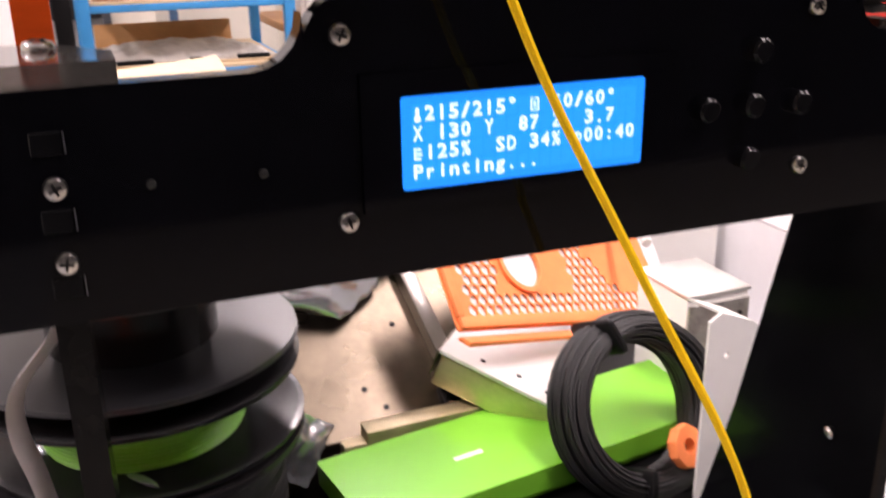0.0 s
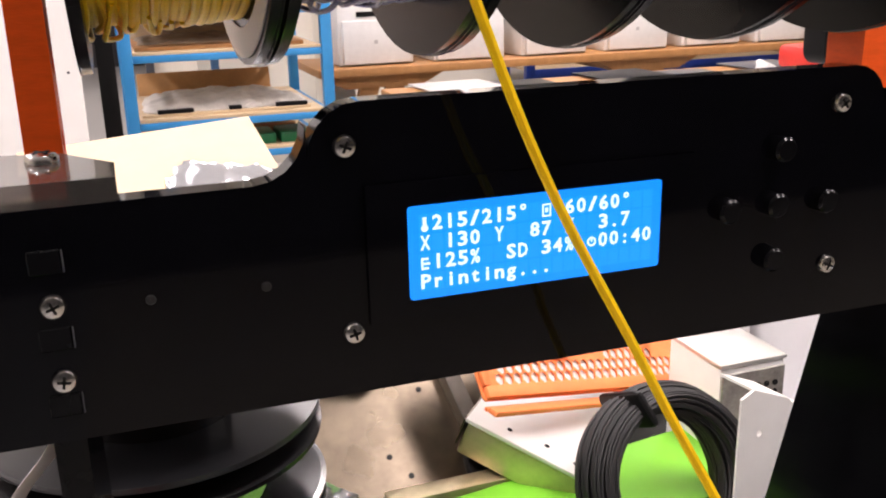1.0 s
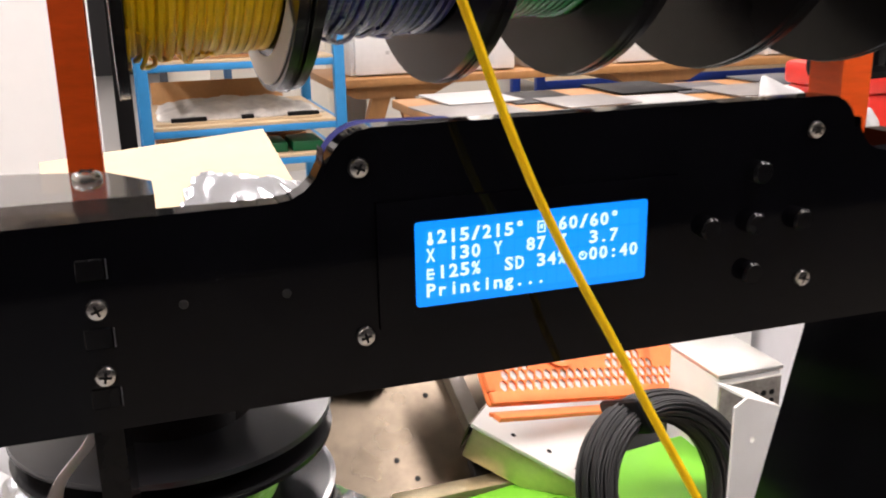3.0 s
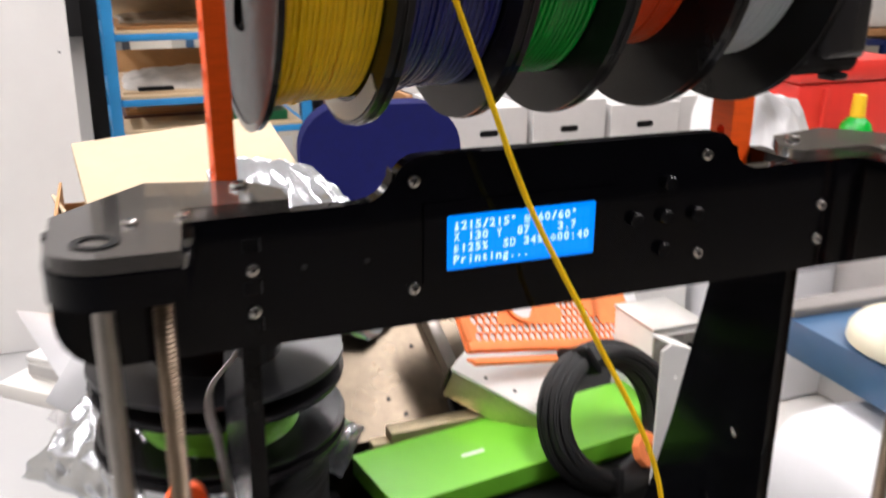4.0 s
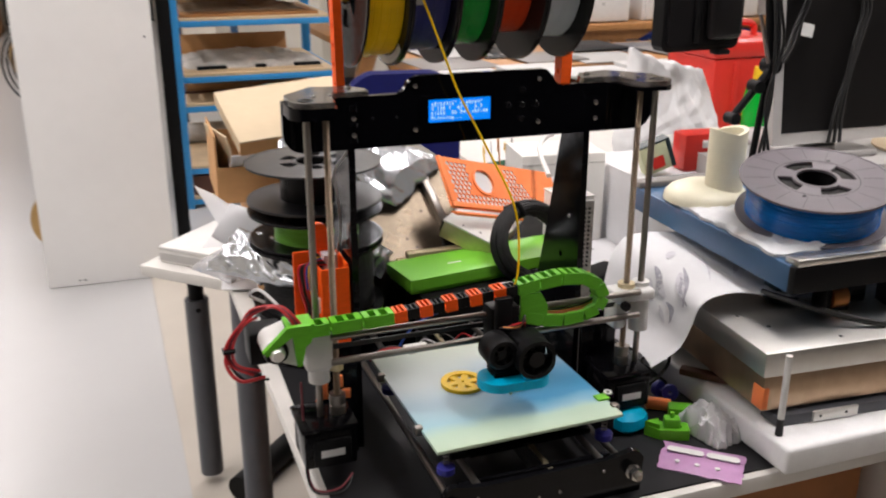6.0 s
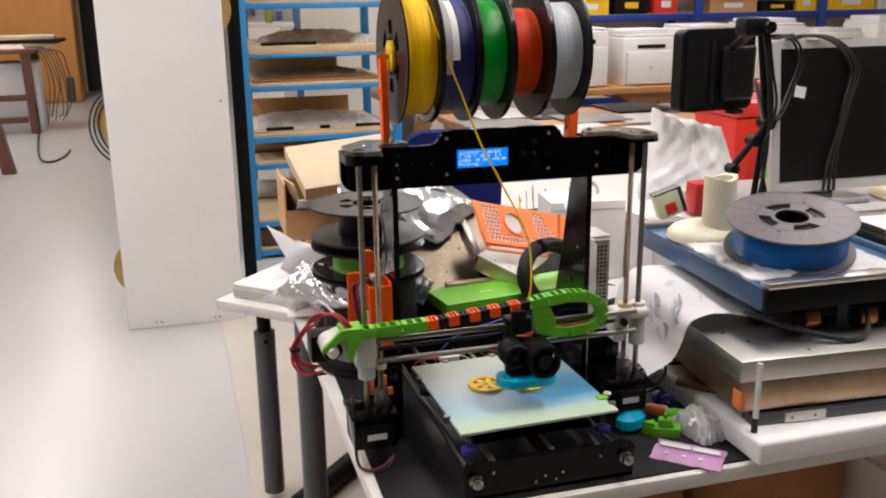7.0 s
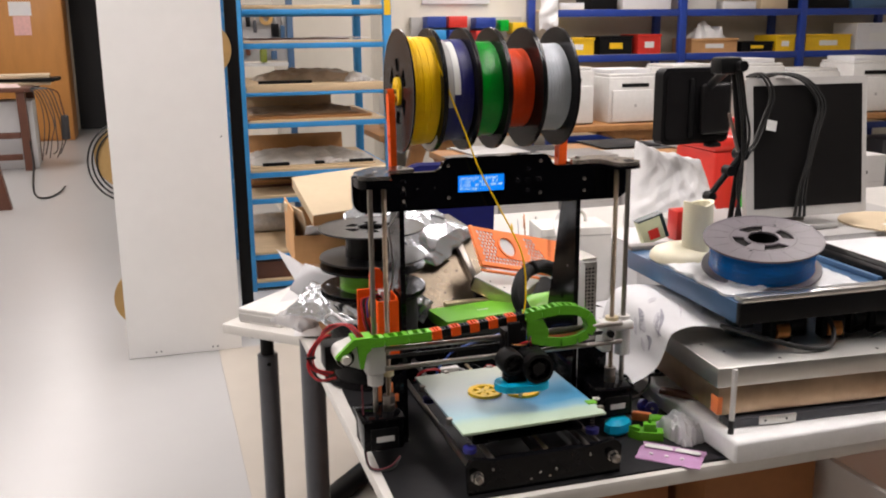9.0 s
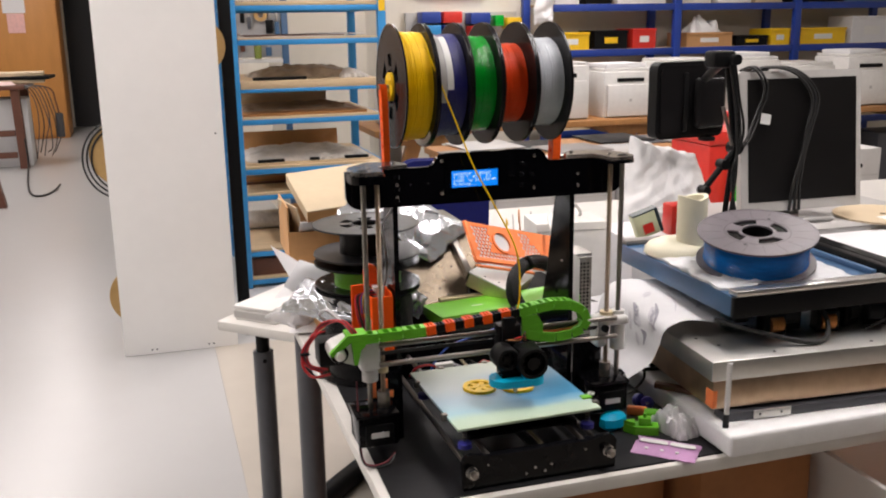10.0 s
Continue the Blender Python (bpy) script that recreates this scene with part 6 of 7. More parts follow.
# blue case on cables above the housing
tray = thing("blue_case", pose(0.392, -0.125, 0.9105, 0, 0, -1.5), "flat blue metal case with a black front and an aluminium strip", "metal case")
part("shell", box(B(), 0, 0.36, 0, 0.39, 0, 0.036, 0.002), TRAY_BLUE, tray)
part("front_face", box(B(), 0.0, 0.40, -0.012, -0.0003, 0.0, 0.036, 0.002), BLACK_PLASTIC, tray)
part("strip", box(B(), 0.004, 0.300, -0.012, 0.014, 0.0365, 0.0455, 0.0015), ALU, tray, "aluminium strip")
part("end_block", box(B(), 0.335, 0.46, -0.035, 0.045, 0.0365, 0.060, 0.004), BLACK_PLASTIC, tray, "black end block")
part("side_rail", box(B(), 0.335, 0.366, 0.0455, 0.36, 0.0365, 0.052, 0.003), BLACK_PLASTIC, tray, "black side rail")
part("rear_lip", box(B(), 0.0, 0.36, 0.366, 0.390, 0.0364, 0.046, 0.002), LIP_GREY, tray, "grey rear lip")
part("rail", box(B(), 0.295, 0.305, 0.03, 0.34, 0.0365, 0.046, 0.001), TRAY_BLUE, tray)
part("rail", box(B(), 0.31, 0.328, 0.0, 0.36, 0.0365, 0.054, 0.002), BLACK_PLASTIC, tray)
# electronics between housing and case
rnd = random.Random(9)
for k, (x, y, mt, h) in enumerate(((0.50, -0.09, COPPER, 0.040), (0.545, -0.07, BLACK_PLASTIC, 0.049), (0.60, -0.10, COPPER, 0.036), (0.655, -0.085, BLACK_PLASTIC, 0.049), (0.70, -0.10, BLACK_PLASTIC, 0.049), (0.46, -0.04, DARK_PCB, 0.049), (0.57, 0.1, BLACK_PLASTIC, 0.049), (0.46, 0.12, BLACK_PLASTIC, 0.049))):
    t = thing("transformer", pose(x, y, 0.8594, 0, 0, rnd.uniform(-20, 20)), "small wound transformer on a steel housing", "transformer", "electronic parts")
    part("core", box(B(), -0.02, 0.02, -0.014, 0.014, 0, h, 0.002), BLACK_PLASTIC if mt is COPPER else mt, t)
    part("winding", lathe(B(), [(0.008, -0.012), (0.0155, -0.012), (0.0155, 0.012), (0.008, 0.012)], Matrix.Translation((0, -0.006, h * 0.5)) @ Matrix.Rotation(radians(90), 4, "Y"), 18), COPPER if mt is COPPER else BLACK_WIRE, t)
single("black_cable", tube(B(), [(0.41, -0.06, 0.885), (0.445, -0.125, 0.881), (0.50, -0.155, 0.868), (0.535, -0.162, 0.8640), (0.565, -0.150, 0.868), (0.58, -0.130, 0.885), (0.582, -0.110, 0.902)], 0.0042, 9), BLACK_WIRE, "thick black cable looping over the steel housing", "cable")
single("black_cable", tube(B(), [(0.66, -0.13, 0.862), (0.70, -0.145, 0.885), (0.735, -0.14, 0.90), (0.78, -0.12, 0.88), (0.82, -0.10, 0.8625)], 0.0022, 8), BLACK_WIRE, "thin black cable on the steel housing", "cable")
single("red_cable", tube(B(), [(0.69, -0.15, 0.8615), (0.73, -0.155, 0.8635), (0.78, -0.14, 0.8615)], 0.002, 8), RED_WIRE, "red wire on the steel housing", "cable")
for k in range(4):
    single("grey_cable", tube(B(), [(0.72 + 0.02 * k, -0.10, 0.8615), (0.735 + 0.02 * k, -0.125, 0.885 + 0.004 * k), (0.745 + 0.022 * k, -0.12, 0.915), (0.752 + 0.02 * k, -0.09, 0.93)], 0.0016, 7), (GREY_WIRE, BLACK_WIRE, COPPER, BLACK_WIRE)[k], "thin wire rising behind the case", "cable", "thin wires")

single("bubble_wrap", crumple(B(), pose(0.526, 0.009, 0.9474, 0, 0, -3), 70, 60, 0.128, 0.112, 0.013, 0.0030, 50, 34), BUBBLE, "flattened white bubble wrap under a spool", "bubble wrap")
stand = thing("cream_stand", pose(0.456, 0.150, 0.9470), "cream plastic stand with a round dished foot and an upright cup", "stand")
part("foot", lathe(B(), [(0.0001, 0.0), (0.058, 0.0), (0.064, 0.004), (0.063, 0.013), (0.056, 0.021), (0.038, 0.029), (0.0001, 0.033)], Matrix.Translation((0.005, -0.002, 0)), 40, closed=False), CREAM, stand)
cup = B()
prism(cup, [(0.0285 * math.cos(2 * math.pi * i / 32), 0.026 * math.sin(2 * math.pi * i / 32)) for i in range(32)], "z", 0.018, 0.120, [(0, 0, 0.021, 24)])
for v in cup.verts:
    if v.co.z > 0.1:
        v.co.z += -0.010 + 0.25 * abs(v.co.x)
cup.transform(Matrix.Translation((0.0185, -0.023, 0)))
part("cup", cup, CREAM, stand)

# grey metal case beside the printer
mc = thing("metal_case", pose(0.338, 0.352, TZ, 0, 0, 0), "tall scratched metal case with vent holes and a yellow sticker", "metal case")
part("body", box(B(), -0.030, 0.030, -0.030, 0.040, 0.0003, 0.194, 0.002), WHITE_METAL, mc)
part("top_plate", box(B(), -0.031, 0.031, -0.031, 0.041, 0.1943, 0.198, 0.001), GALV, mc)
part("zinc_front", box(B(), -0.029, 0.029, -0.0322, -0.0304, 0.002, 0.190, 0.0006, 1), MOTTLED, mc, "mottled zinc front")
for k in range(14):
    for q in range(3):
        part("vent", cyl(B(), (0.004 + 0.008 * q, -0.0328, 0.075 + 0.0078 * k), (0.004 + 0.008 * q, -0.0321, 0.075 + 0.0078 * k), 0.0026, 8), BLACK_PLASTIC, mc)
part("sticker", box(B(), 0.002, 0.027, -0.0332, -0.0324, 0.040, 0.064), YELLOW_BIN, mc, "yellow sticker")
single("black_cable", tube(B(), [(0.40, 0.52, 0.7235), (0.43, 0.46, 0.7235), (0.47, 0.44, 0.726), (0.49, 0.47, 0.7235), (0.46, 0.50, 0.727), (0.42, 0.47, 0.7235)], 0.0035, 8), BLACK_WIRE, "curled black cable lying on the desk", "cable")

for k, (x, y, a, w) in enumerate(((0.395, 0.36, 20, 0.09), (0.43, 0.27, -35, 0.07))):
    ad = thing("power_brick", pose(x, y, TZ, 0, 0, a), "black power brick lying among cables on the desk", "power adapter", "power bricks")
    part("case", box(B(), 0, w, 0, 0.05, 0.0003, 0.032, 0.006, 3), BLACK_PLASTIC, ad)
    part("lead", tube(B(), [(w, 0.025, 0.016), (w + 0.03, 0.03, 0.02), (w + 0.05, 0.06, 0.006), (w + 0.03, 0.10, 0.004), (w - 0.03, 0.11, 0.004)], 0.0028, 7), BLACK_WIRE, ad)
for k in range(4):
    y = 0.42 + 0.035 * k
    single("black_cable", tube(B(), [(0.34 + 0.02 * k, y, 0.7238), (0.39, y - 0.04, 0.7260 + 0.004 * k), (0.45, y - 0.01, 0.735 + 0.006 * k), (0.50, y - 0.05, 0.727 + 0.004 * k), (0.56, y + 0.01, 0.7238)], 0.0026, 7), BLACK_WIRE, "black cable lying across the desk", "cable", "desk cables")
single("paper_sheet", quad_sheet((0.355, 0.40, 0.745), (0.52, 0.43, 0.745), (0.54, 0.56, 0.748), (0.37, 0.55, 0.748), 0.006), PAPER, "white paper sheet lying over cables", "paper", "loose papers")

# ---- behind the desk, right ----
SHELF_Z = 0.72
rear = thing("rear_table", pose(1.2, 1.25, 0), "white laminate table standing behind the desk", "table")
part("tabletop", box(B(), 0.55, 2.6, 0.86, 1.75, SHELF_Z - 0.026, SHELF_Z, 0.003), TABLE_WHITE, rear, world=True)
for lx, ly in ((0.65, 0.95), (2.5, 0.95), (0.65, 1.65), (2.5, 1.65)):
    part("leg", box(B(), lx - 0.025, lx + 0.025, ly - 0.025, ly + 0.025, 0, SHELF_Z - 0.0265, 0.003), GREY_FRAME, rear, world=True)

# grey monitor standing on the desk
crate("grey_plinth", pose(0.664, 0.275, TZ, 0, 0, 0), 0.58, 0.34, 0.215, GREY_FRAME, "grey equipment case carrying a monitor", "equipment case")
MW, MH = 0.308, 0.302
MON = pose(0.727, 0.331, 0.9355, 0, 0, -1)
mon = thing("monitor", MON, "switched-off monitor with a silver-grey bezel and black panel", "monitor")
TILT = Matrix.Translation((0, 0.0, 0.034)) @ Matrix.Rotation(radians(-7), 4, "X")
part("back_shell", box(B(), 0.02, MW - 0.02, 0.018, 0.05, 0.03, MH - 0.03, 0.012, 3, m=TILT), GREY_FRAME, mon)
bz = prism(B(), rrect(0, MW, 0.0, MH, 0.005), "y", 0, 0.0178)
bz.transform(TILT)
part("bezel", bz, SILVER, mon, "silver-grey bezel")
part("panel", box(B(), 0.018, MW - 0.013, -0.0012, -0.0002, 0.022, MH - 0.016, m=TILT), SCREEN, mon, "black matt panel")
part("base", box(B(), 0.06, 0.24, 0.0, 0.16, 0, 0.012, 0.004), GREY_FRAME, mon)
part("neck", box(B(), 0.11, 0.19, 0.055, 0.075, 0.0122, 0.14, 0.003), GREY_FRAME, mon)
MM = MON @ TILT


def on_monitor(pts):
    return [MM @ Vector(p) for p in pts]


def hang(u, v, out=-0.012):
    """A place before the monitor: share of its width, and of its height from the top."""
    return (u * MW, out, (1 - v) * MH)


for k, d in enumerate((0.0, 0.028, 0.055)):
    single("black_cable", tube(B(), on_monitor([hang(0.16 + d, -0.01, 0.03), hang(0.22 + d, -0.03, 0.0), hang(0.36 + d, -0.005), hang(0.49 + d, 0.08), hang(0.56 + d, 0.22), hang(0.51 + d * 0.8, 0.42), hang(0.47 + d * 0.5, 0.60), hang(0.40 + d, 0.80), hang(0.36 + d * 1.5, 1.0)]), 0.0033, 8), BLACK_WIRE, "black cable hanging over the monitor", "cable", "hanging cables")
for k, d in enumerate((0.0, 0.03)):
    single("black_cable", tube(B(), on_monitor([hang(0.07 + d, -0.02, 0.03), hang(0.09 + d, -0.03, -0.006), hang(0.15 + d, 0.06), hang(0.16 + d, 0.16), hang(0.09 + d, 0.32), hang(0.0 + d, 0.47, -0.02), hang(-0.10 + d, 0.56, -0.02)]), 0.0028, 8), BLACK_WIRE, "thin cable hanging over the monitor", "cable", "hanging cables")
single("cable_tag", box(B(), -0.012, 0.012, -0.0006, 0.0006, -0.011, 0.011), STICKER, "small white paper tag on a cable", "tag", m=MM @ pose(*hang(0.165, 0.335, -0.017), 0, 12, 0))

# black articulated arm with a clamp, holding a small screen's back
pole = thing("articulated_arm", pose(0.690, 0.315, 0.9355), "black articulated lamp arm with springs", "arm")


def AR(name, bm, material=None, label=""):
    bmesh.ops.translate(bm, vec=ARM_SHIFT, verts=bm.verts)
    return part(name, bm, material or BLACK_PLASTIC, pole, label, world=True)


AY = 0.312
ARM_SHIFT = Vector((-0.021, 0, 0))
AR("base", lathe(B(), [(0.0001, 0), (0.026, 0), (0.026, 0.010), (0.010, 0.02), (0.0001, 0.02)], pose(0.690, AY, 0.9357), 24, closed=False))
AR("post", cyl(B(), (0.690, AY, 0.95), (0.706, AY, 1.115), 0.006, 12))
AR("joint", cyl(B(), (0.708, AY - 0.014, 1.118), (0.708, AY + 0.014, 1.118), 0.013, 18))
AR("lower_arm", cyl(B(), (0.634, AY - 0.008, 1.036), (0.706, AY - 0.008, 1.118), 0.0065, 12))
AR("foot_joint", cyl(B(), (0.634, AY - 0.020, 1.034), (0.634, AY + 0.004, 1.034), 0.010, 16))
AR("joint", cyl(B(), (0.676, AY - 0.020, 1.086), (0.676, AY + 0.004, 1.086), 0.011, 16))
AR("upper_arm", cyl(B(), (0.708, AY, 1.118), (0.680, AY, 1.30), 0.0075, 12))
AR("stay", cyl(B(), (0.668, AY - 0.01, 1.205), (0.694, AY - 0.01, 1.125), 0.0035, 10), STEEL, "thin steel stay")
AR("stay", cyl(B(), (0.716, AY - 0.006, 1.13), (0.690, AY - 0.006, 1.27), 0.003, 10))
AR("spring", tube(B(), [(0.722 - 0.0009 * k + 0.004 * math.cos(k * 1.6), AY + 0.004 * math.sin(k * 1.6), 1.13 + 0.0034 * k) for k in range(34)], 0.0009, 5, 2), STEEL)
AR("clamp", box(B(), 0.640, 0.694, AY - 0.012, AY + 0.03, 1.283, 1.318, 0.008))
AR("knob", cyl(B(), (0.684, AY - 0.028, 1.30), (0.684, AY - 0.0125, 1.30), 0.011, 14))
for k in range(3):
    AR("cable", tube(B(), [(0.678 + 0.006 * k, AY - 0.012, 1.29), (0.690 + 0.006 * k, AY - 0.016, 1.22), (0.700 + 0.008 * k, AY - 0.016, 1.15), (0.704 - 0.005 * k, AY - 0.016, 1.06), (0.690 + 0.012 * k, AY - 0.016, 0.96)], 0.0028, 7), BLACK_WIRE)

tv = thing("monitor", pose(0.747, 0.74, TZ, 0, 0, 6), "black flat monitor seen from behind, hung on an arm", "monitor")
shell = prism(B(), rrect(0.0, 0.215, 0.362, 0.556, 0.020, 8), "y", 0.0, 0.035)
part("back_shell", shell, BLACK_PLASTIC, tv)
part("frame", prism(B(), rrect(0.010, 0.205, 0.372, 0.546, 0.016, 8), "y", -0.008, -0.0003), BLACK_SATIN, tv, "satin black rear frame")
part("hump", box(B(), 0.105, 0.200, -0.030, -0.0083, 0.385, 0.520, 0.014, 4), BLACK_SATIN, tv, "raised black back cover")
part("cable_clip", box(B(), 0.075, 0.092, -0.014, -0.0083, 0.38, 0.53, 0.005), BLACK_PLASTIC, tv)
part("foot_knob", box(B(), 0.150, 0.185, -0.012, 0.02, 0.350, 0.3617, 0.004), BLACK_PLASTIC, tv)
part("arm", cyl(B(), (0.668, AY + 0.0302, 1.296), (0.868, 0.712, 1.235), 0.010, 14), BLACK_PLASTIC, tv, "black arm carrying the monitor", world=True)

red = thing("red_toolbox", pose(1.115, 1.05, SHELF_Z, 0, 0, 0), "bright red plastic toolbox standing on the rear table", "toolbox")
part("body", box(B(), 0.0, 0.25, 0, 0.22, 0.0, 0.29, 0.008), RED, red)
part("lid", box(B(), -0.006, 0.256, -0.006, 0.226, 0.2905, 0.335, 0.01), RED, red)
part("rib", box(B(), 0.06, 0.075, -0.006, -0.0003, 0.02, 0.28, 0.003), RED, red)
part("handle", tube(B(), [(0.05, 0.11, 0.333), (0.06, 0.11, 0.365), (0.125, 0.11, 0.372), (0.19, 0.11, 0.365), (0.20, 0.11, 0.333)], 0.009, 8), RED, red)
crate("carton", pose(1.170, 0.950, SHELF_Z), 0.072, 0.072, 0.115, PAPER, "small white carton under a glue bottle", "carton")
bot = thing("glue_bottle", pose(1.206, 0.985, SHELF_Z + 0.1152), "green plastic bottle with a yellow cap", "bottle")
part("body", lathe(B(), [(0.0001, 0), (0.032, 0), (0.034, 0.01), (0.034, 0.080), (0.028, 0.106), (0.014, 0.120), (0.0001, 0.120)], None, 28, closed=False), GREEN_DEEP, bot)
part("cap", lathe(B(), [(0.0001, 0.1202), (0.0145, 0.1202), (0.012, 0.162), (0.0001, 0.164)], None, 20, closed=False), YELLOW_BIN, bot)
crate("carton", pose(0.535, 0.455, TZ, 0, 0, 0), 0.19, 0.12, 0.178, PAPER, "white carton standing among the clutter on the desk", "carton")
bk = thing("carton", pose(0.545, 0.457, 0.8985, 0, 0, -10), "small pale green carton with a red square, leaning", "carton")
TIPPED = pose(0.008, 0, 0.0006, 0, -20, 0)
part("box", box(B(), 0, 0.052, 0, 0.030, 0.0, 0.053, 0.001, m=TIPPED), PALE_GREEN, bk)
part("dark_top", box(B(), 0, 0.060, 0, 0.030, 0.0532, 0.0565, m=TIPPED), DARK_PCB, bk)
part("dark_end", box(B(), 0.0522, 0.060, 0, 0.030, 0.0, 0.053, m=TIPPED), DARK_PCB, bk)
part("red_square", box(B(), 0.016, 0.040, -0.0012, -0.0002, 0.007, 0.029, m=TIPPED), RED, bk)
red2 = thing("red_case", pose(0.636, 0.462, 0.8985, 0, 0, -4), "small red plastic case leaning beside a carton", "case")
part("body", box(B(), 0, 0.085, 0, 0.05, 0.0, 0.072, 0.005), RED, red2)
part("latch", box(B(), 0.035, 0.055, -0.005, -0.0002, 0.045, 0.060, 0.002), STICKER, red2)
single("white_bag", spread(crumple(B(), Matrix(), 130, 130, 0.135, 0.168, 0.085, 0.0085, 64, 20), 0.135, 0.168, (0.690, 0.850, 0.7215), (1.045, 0.835, 0.7215), (0.945, 0.868, 1.020), (0.750, 0.872, 1.072)), BAG, "crumpled white plastic carrier bag", "plastic bag", smooth=True)
crate("white_carton", pose(0.56, 0.60, TZ, 0, 0, 0), 0.18, 0.12, 0.16, PAPER, "white carton standing behind the other cartons", "carton")

disc = thing("card_reel", pose(1.115, 0.335, 0.9355, 0, 0, 0), "pale yellow cardboard reel disc with a white label lying flat", "cardboard reel")
part("disc", lathe(B(), [(0.012, 0.0003), (0.112, 0.0003), (0.112, 0.0045), (0.012, 0.0045)], None, 48), CARD_LID, disc)
part("label", box(B(), -0.045, -0.010, -0.05, -0.022, 0.0046, 0.0051), STICKER, disc)
part("label", box(B(), 0.015, 0.05, -0.03, -0.012, 0.0046, 0.0051), STICKER, disc)
crate("white_carton", pose(0.78, 0.04, TZ + 0.0372, 0, 0, 5), 0.30, 0.26, 0.165, PAPER, "white carton under loose papers", "carton")
for k, (x, y, a) in enumerate(((0.78, 0.02, 12), (0.82, 0.10, -6), (0.85, -0.02, 25))):
    single("paper_sheet", sheet(B(), lambda u, v: Vector((u * 0.21, v * 0.15, 0.002 * math.sin(u * 5 + v * 3))), 8, 6), PAPER, "loose white paper sheet", "paper", "loose papers", m=pose(x, y, 0.9265 + 0.0035 * k, 0, 0, a))

# ---- blue office chair ----
chair = thing("office_chair", pose(0.31, 1.20, 0, 0, 0, -8), "navy fabric office chair with a rounded backrest", "office chair")
part("backrest", prism(B(), arc(0.06, 0.915, 0.085, 0, 80, 7) + arc(-0.06, 0.915, 0.085, 100, 180, 7) + arc(-0.09, 0.72, 0.05, 190, 270, 5) + arc(0.09, 0.72, 0.05, 270, 350, 5), "y", -0.03, 0.03), FABRIC_BLUE, chair, "rounded padded backrest")
part("stem", box(B(), -0.03, 0.03, 0.031, 0.055, 0.40, 0.80, 0.006), BLACK_PLASTIC, chair)
part("seat", box(B(), -0.22, 0.22, -0.42, 0.02, 0.42, 0.49, 0.03, 4), FABRIC_BLUE, chair)
part("column", cyl(B(), (0, -0.2, 0.09), (0, -0.2, 0.42), 0.025, 16), BLACK_PLASTIC, chair)
for k in range(5):
    a = k * 2 * math.pi / 5
    part("base_leg", box(B(), 0.02, 0.28, -0.02, 0.02, 0.06, 0.09, 0.008, m=Matrix.Translation((0, -0.2, 0)) @ Matrix.Rotation(a, 4, "Z")), BLACK_PLASTIC, chair)
    part("castor", cyl(B(), (0.27 * math.cos(a), -0.2 + 0.27 * math.sin(a) - 0.015, 0.028), (0.27 * math.cos(a), -0.2 + 0.27 * math.sin(a) + 0.015, 0.028), 0.027, 14), BLACK_PLASTIC, chair)

# ---- under the desk ----
for k, (x, y, sx, sy, sz, w) in enumerate(((-0.02, -0.02, 0.37, 0.45, 0.655, "large"), (0.372, -0.10, 0.225, 0.42, 0.635, "second large"))):
    c = crate("cardboard_box", pose(x, y, 0.004), sx, sy, sz, BROWN_BOX, "brown %s cardboard box under the desk" % w, "cardboard box", group="boxes under the desk")
bin_ = thing("clear_crate", pose(0.632, -0.455, 0.004), "translucent white plastic storage crate standing half under the desk", "storage crate")
for nm, c in (("base", (0, 0.5, 0, 0.4, 0, 0.004)), ("wall", (0, 0.5, 0, 0.004, 0.004, 0.62)), ("wall", (0, 0.004, 0.004, 0.396, 0.004, 0.62)), ("wall", (0.496, 0.5, 0.004, 0.396, 0.004, 0.62)), ("wall", (0, 0.5, 0.396, 0.4, 0.004, 0.62)), ("rim", (-0.010, -0.0002, -0.010, 0.41, 0.602, 0.622)), ("rim", (0.0, 0.51, -0.010, -0.0002, 0.602, 0.622))):
    part(nm, box(B(), *c), MILKY, bin_)
part("contents", box(B(), 0.02, 0.47, 0.02, 0.37, 0.0045, 0.42, 0.01), BROWN_BOX, bin_, "brown contents")

# ---- white cabinet and cable drums ----
cab = thing("white_cabinet", pose(-0.428, 2.70, 0, 0, 0, -1.2), "tall plain white cabinet seen from its smooth side", "cabinet")
part("side_panel", box(B(), -0.239, 0.239, -0.04, -0.018, 0.002, 2.2, 0.0015), PANEL_WHITE, cab)
part("carcass", box(B(), -0.232, 0.232, -0.0178, 0.14, 0.002, 2.195, 0.001), PANEL_WHITE, cab)
for hx, hz in ((-0.125, 0.022), (-0.105, 0.022), (0.115, 0.022), (0.135, 0.022), (0.208, 0.945)):
    part("plug", cyl(B(), (hx, -0.0404, hz), (hx, -0.0398, hz), 0.004, 10), LEG_GREY, cab)
for k, (x, y, z, r) in enumerate(((-0.585, 2.93, 0.20, 0.135), (-0.255, 2.93, 1.30, 0.12))):
    d = thing("cable_drum", pose(x, y, z), "brown chipboard cable drum disc behind the white cabinet", "cable drum", "cable drums")
    part("disc", lathe(B(), [(0.02, -0.009), (r, -0.009), (r, 0.009), (0.02, 0.009)], Matrix.Rotation(radians(90), 4, "X"), 40), DRUM, d)
    part("core", cyl(B(), (0, 0.009, 0), (0, 0.05, 0), 0.05, 20), DRUM, d)
single("cable_hook", box(B(), -0.62, -0.20, 2.985, 3.01, 0.0, 2.1, 0.003), LEG_GREY, "dark grey steel frame behind the cabinet", "frame")
d = thing("cable_drum", pose(-0.66, 4.9, 0.60), "brown cable drum wound with loops of black cable", "cable drum", "cable drums")
